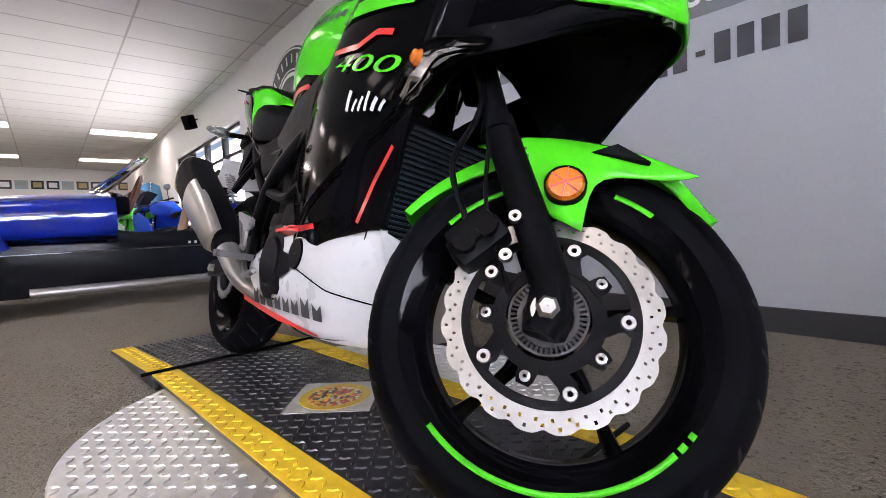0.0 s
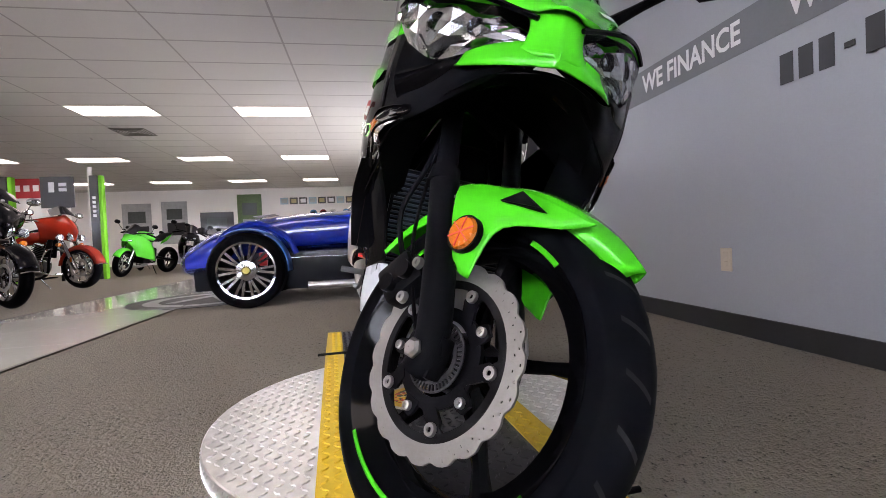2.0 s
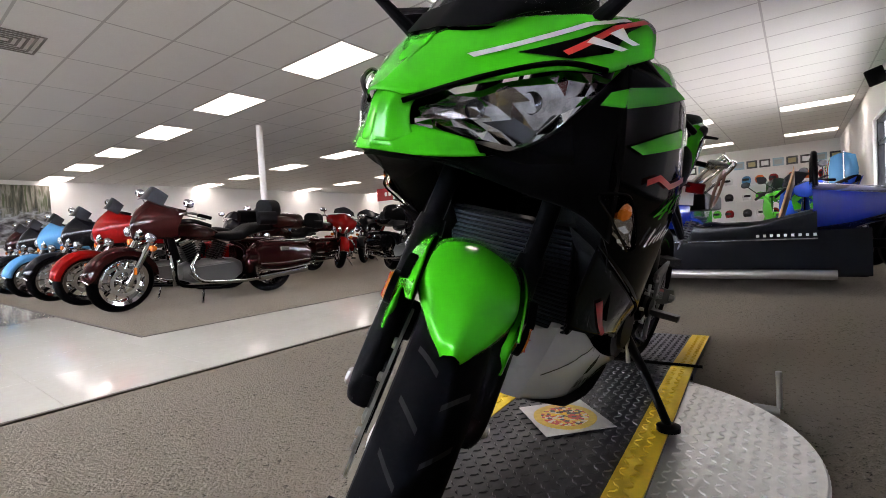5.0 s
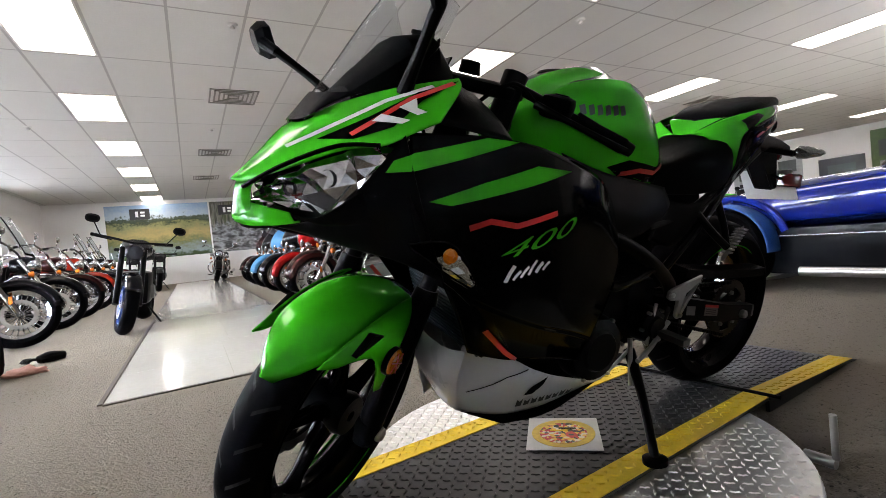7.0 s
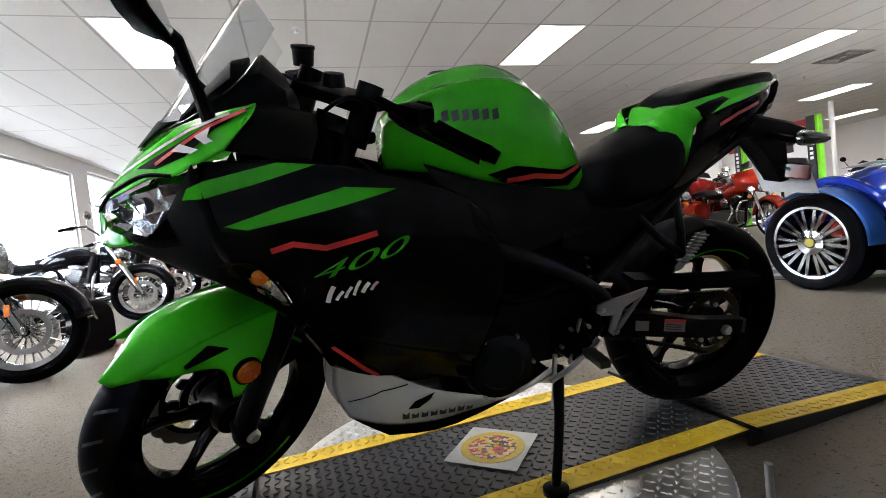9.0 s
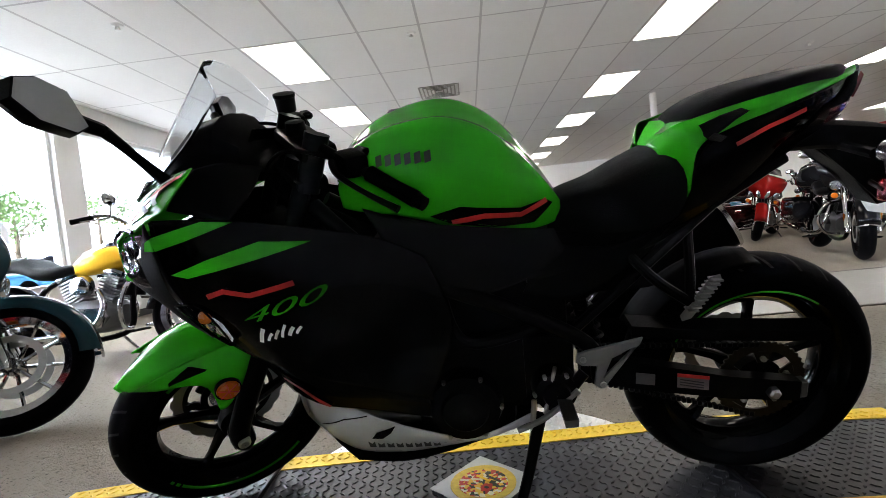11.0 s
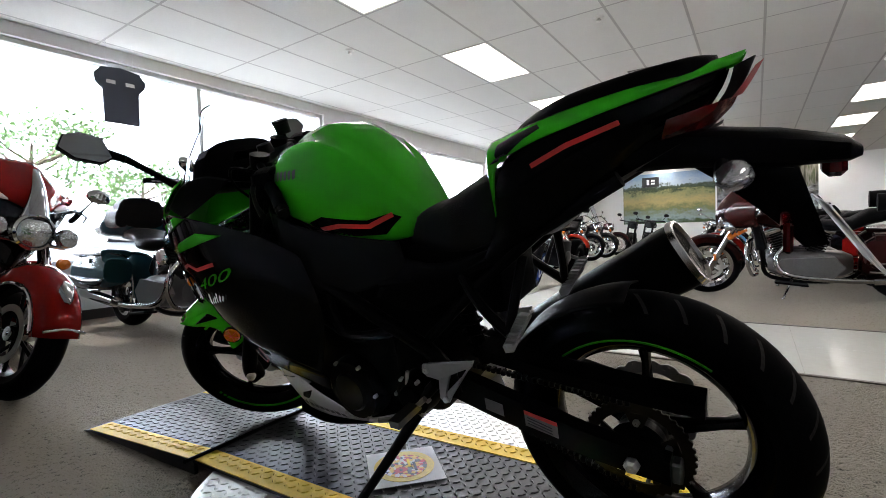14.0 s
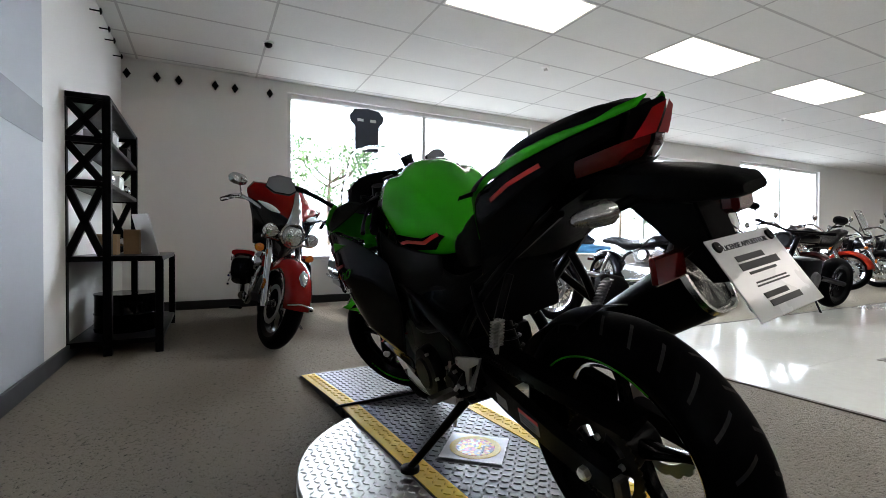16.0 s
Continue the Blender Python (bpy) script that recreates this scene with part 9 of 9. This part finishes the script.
for k in range(14):
    poster("framed_picture", WEST(-3.1 + 0.36 * k, 2.2), 0.3, 0.26, SIGN_DARK if k % 3 else P_SKY, [(0, 0, 0.2, 0.15, (P_GREY, P_SAND, LETTER_WHITE)[k % 3])], "small framed picture high on the back wall")
for k in range(3):
    o = empty("display_shelf", pose(BACK_X + 0.25, -1.6 + 1.25 * k, FLOOR), "white slatwall shelf with dark helmets", "shelf")
    part("back", box(BM(), (-0.2, 0, 1.0), (0.03, 1.15, 1.9)), WALL_WHITE, o, smooth=False)
    for q in range(3):
        part("board", box(BM(), (0, 0, 0.5 + 0.55 * q), (0.38, 1.12, 0.03)), WALL_WHITE, o, smooth=False)
HELMETS = (BLACK_P, RED, WHITE_P, ORANGE, BLUE_P, LIME)
rnd = random.Random(4)
firsts = {}
for k in range(3):
    for q in range(3):
        for j in range(3):
            col = rnd.choice(HELMETS)
            m = pose(BACK_X + 0.27, -1.98 + 1.25 * k + 0.37 * j, FLOOR + 0.515 + 0.55 * q, 0, 0, rnd.uniform(-25, 25))
            if col.name in firsts:
                copy_thing(firsts[col.name], m)
            else:
                h = empty("helmet", m, "glossy motorcycle helmet on a white shelf", "helmet", "helmets on the shelves")
                part("shell", spin(BM(), [(0.001, 0.26), (0.07, 0.245), (0.12, 0.19), (0.135, 0.12), (0.12, 0.04), (0.1, 0.0), (0.001, 0.0)], seg=24, axis="z"), col, h)
                part("visor", patch(BM(), [[(0.10, -0.095, 0.17), (0.108, -0.095, 0.10)], [(0.137, 0, 0.175), (0.145, 0, 0.095)], [(0.10, 0.095, 0.17), (0.108, 0.095, 0.10)]], nu=8, nv=3), SMOKE_DARK, h)
                firsts[col.name] = h
# clothing racks near the back along the side wall
for k, x in enumerate((-11.3, -12.2, -13.1, -14.0)):
    o = empty("clothes_rack", pose(x, WALL_Y - 0.35, FLOOR), "rail with coloured riding jackets on hangers", "clothes rack")
    part("rail", rod(BM(), (-0.4, 0, 1.75), (0.4, 0, 1.75), 0.014), CHROME, o)
    for s in (-1, 1):
        part("leg", rod(BM(), (s * 0.4, 0, 0.0), (s * 0.4, 0, 1.75), 0.014), CHROME, o)
    for j in range(6):
        col = (RED, BLACK_P, ORANGE, LIME, WHITE_P, BLUE_P)[(j + k) % 6]
        part("jacket", loft(BM(), [[(-0.33 + 0.13 * j + 0.035 * math.cos(a), w * math.sin(a), z) for a in (2 * math.pi * q / 10 for q in range(10))] for z, w in ((1.72, 0.05), (1.66, 0.2), (1.4, 0.24), (1.0, 0.23))]), col, o)

# tall cloth and bag lying by the window row
o = empty("rolled_cloth", pose(2.0, -3.18, FLOOR), "crumpled pale pink cloth on the carpet", "cloth")
bm = BM()
bmesh.ops.create_icosphere(bm, subdivisions=3, radius=1)
for v in bm.verts:
    n = noise.noise(v.co * 2.3) * 0.5
    v.co = Vector((v.co.x * 0.12 * (1 + n), v.co.y * 0.09 * (1 - n), max(0, v.co.z * 0.035 * (1 + 2 * n) + 0.015)))
part("fold", bm, material("pink_cloth", (0.5, 0.27, 0.22), 0.9, grain=0.2, scale=30, bump=0.5), o)
o = empty("glove", pose(1.95, -3.62, FLOOR, 0, 0, 40), "black riding glove on the carpet", "glove")
bm = BM()
pipe(bm, [(-0.1, 0, 0.03), (0, 0, 0.04), (0.08, 0.01, 0.035)], [0.03, 0.042, 0.03], seg=10)
for k in range(4):
    pipe(bm, [(0.07, -0.03 + 0.02 * k, 0.035), (0.14, -0.04 + 0.026 * k, 0.05), (0.17, -0.04 + 0.026 * k, 0.03)], 0.011, seg=6)
part("shell", bm, SEAT_VINYL, o)
o = empty("black_case", pose(2.22, -3.02, FLOOR, 0, 0, 70), "soft black saddlebag standing on the carpet", "bag")
part("body", loft(BM(), [oval((x, 0, 0.21 + dz), 0.09, 0.21 + dz, 18, 3.0) for x, dz in ((-0.16, -0.02), (-0.12, 0), (0.1, 0.02), (0.15, 0))]), SEAT_VINYL, o, angle=50)

# ---- trees and parked cars beyond the windows ----
LEAF = material("sunlit_leaves", (0.1, 0.17, 0.05), 0.6, grain=0.4, scale=3)
BARK = material("bark", (0.12, 0.09, 0.06), 0.9, grain=0.3, scale=20, bump=0.6)


def tree(x, y, h, seed):
    rg = random.Random(seed)
    t = empty("tree", pose(x, y, -0.15), "leafy green street tree beyond the window", "tree", "street trees")
    bm = BM()
    pipe(bm, [(0, 0, 0), (0.1, 0.05, h * 0.25), (0.0, 0.1, h * 0.5), (0.1, 0, h * 0.75)], [0.18, 0.14, 0.1, 0.04], seg=10)
    tips = []
    for k in range(9):
        a, z = rg.uniform(0, 6.28), h * rg.uniform(0.3, 0.65)
        tip = (math.cos(a) * h * 0.25, math.sin(a) * h * 0.25, z + h * rg.uniform(0.1, 0.28))
        pipe(bm, [(0, 0, z), (tip[0] * 0.5, tip[1] * 0.5, z + (tip[2] - z) * 0.35), tip], [0.06, 0.04, 0.015], seg=6)
        tips.append(Vector(tip))
    part("trunk", bm, BARK, t)
    bm = BM()
    tips.append(Vector((0.1, 0, h * 0.8)))
    for p in tips:
        for k in range(170):
            d = Vector((rg.gauss(0, 1), rg.gauss(0, 1), rg.gauss(0, 0.8))).normalized() * rg.random() ** 0.5 * h * 0.16
            c = p + d
            s = rg.uniform(0.06, 0.13)
            u = Vector((rg.gauss(0, 1), rg.gauss(0, 1), rg.gauss(0, 1))).normalized()
            w = u.orthogonal().normalized() * s * 0.6
            bm.faces.new([bm.verts.new(c + q) for q in (u * s, w, -u * s, -w)])
    part("crown", bm, LEAF, t, smooth=False)["kind"] = "stuff"


for k, (x, y, h) in enumerate(((21, -4.5, 6.2), (23, -9.0, 5.0), (20, -15.5, 6.0), (24, -22.0, 5.5), (22, 3.0, 5.0), (26, -30.0, 6.5))):
    tree(x, y, h, k)
for x, y, col in ((13.0, -4.6, paint("silver_car_paint", (0.45, 0.46, 0.47))), (13.2, -8.0, RED), (13.1, -12.0, BLUE_P), (13.0, -17.0, WHITE_P)):
    o = empty("parked_car", pose(x, y, -0.15, 0, 0, 90), "parked car outside the shop window", "car", "cars parked outside")
    part("body", loft(BM(), [oval((u, 0, 0.58), w, h, 20, 3.2) for u, w, h in ((-2.1, 0.6, 0.2), (-1.9, 0.84, 0.33), (0, 0.88, 0.36), (1.8, 0.84, 0.3), (2.1, 0.6, 0.18))]), col, o, angle=50)
    part("cabin", loft(BM(), [oval((u, 0, 0.98), w, h, 20, 3) for u, w, h in ((-1.3, 0.6, 0.1), (-0.9, 0.72, 0.36), (0.2, 0.72, 0.38), (0.95, 0.6, 0.08))]), SMOKE_DARK, o, angle=50)
    for u in (-1.3, 1.3):
        for s in (1, -1):
            part("wheel", spin(BM(), [(0.001, -0.1), (0.2, -0.1), (0.32, -0.09), (0.33, 0), (0.32, 0.09), (0.2, 0.1), (0.001, 0.1)], (u, s * 0.78, 0.33), seg=24), RUBBER, o)
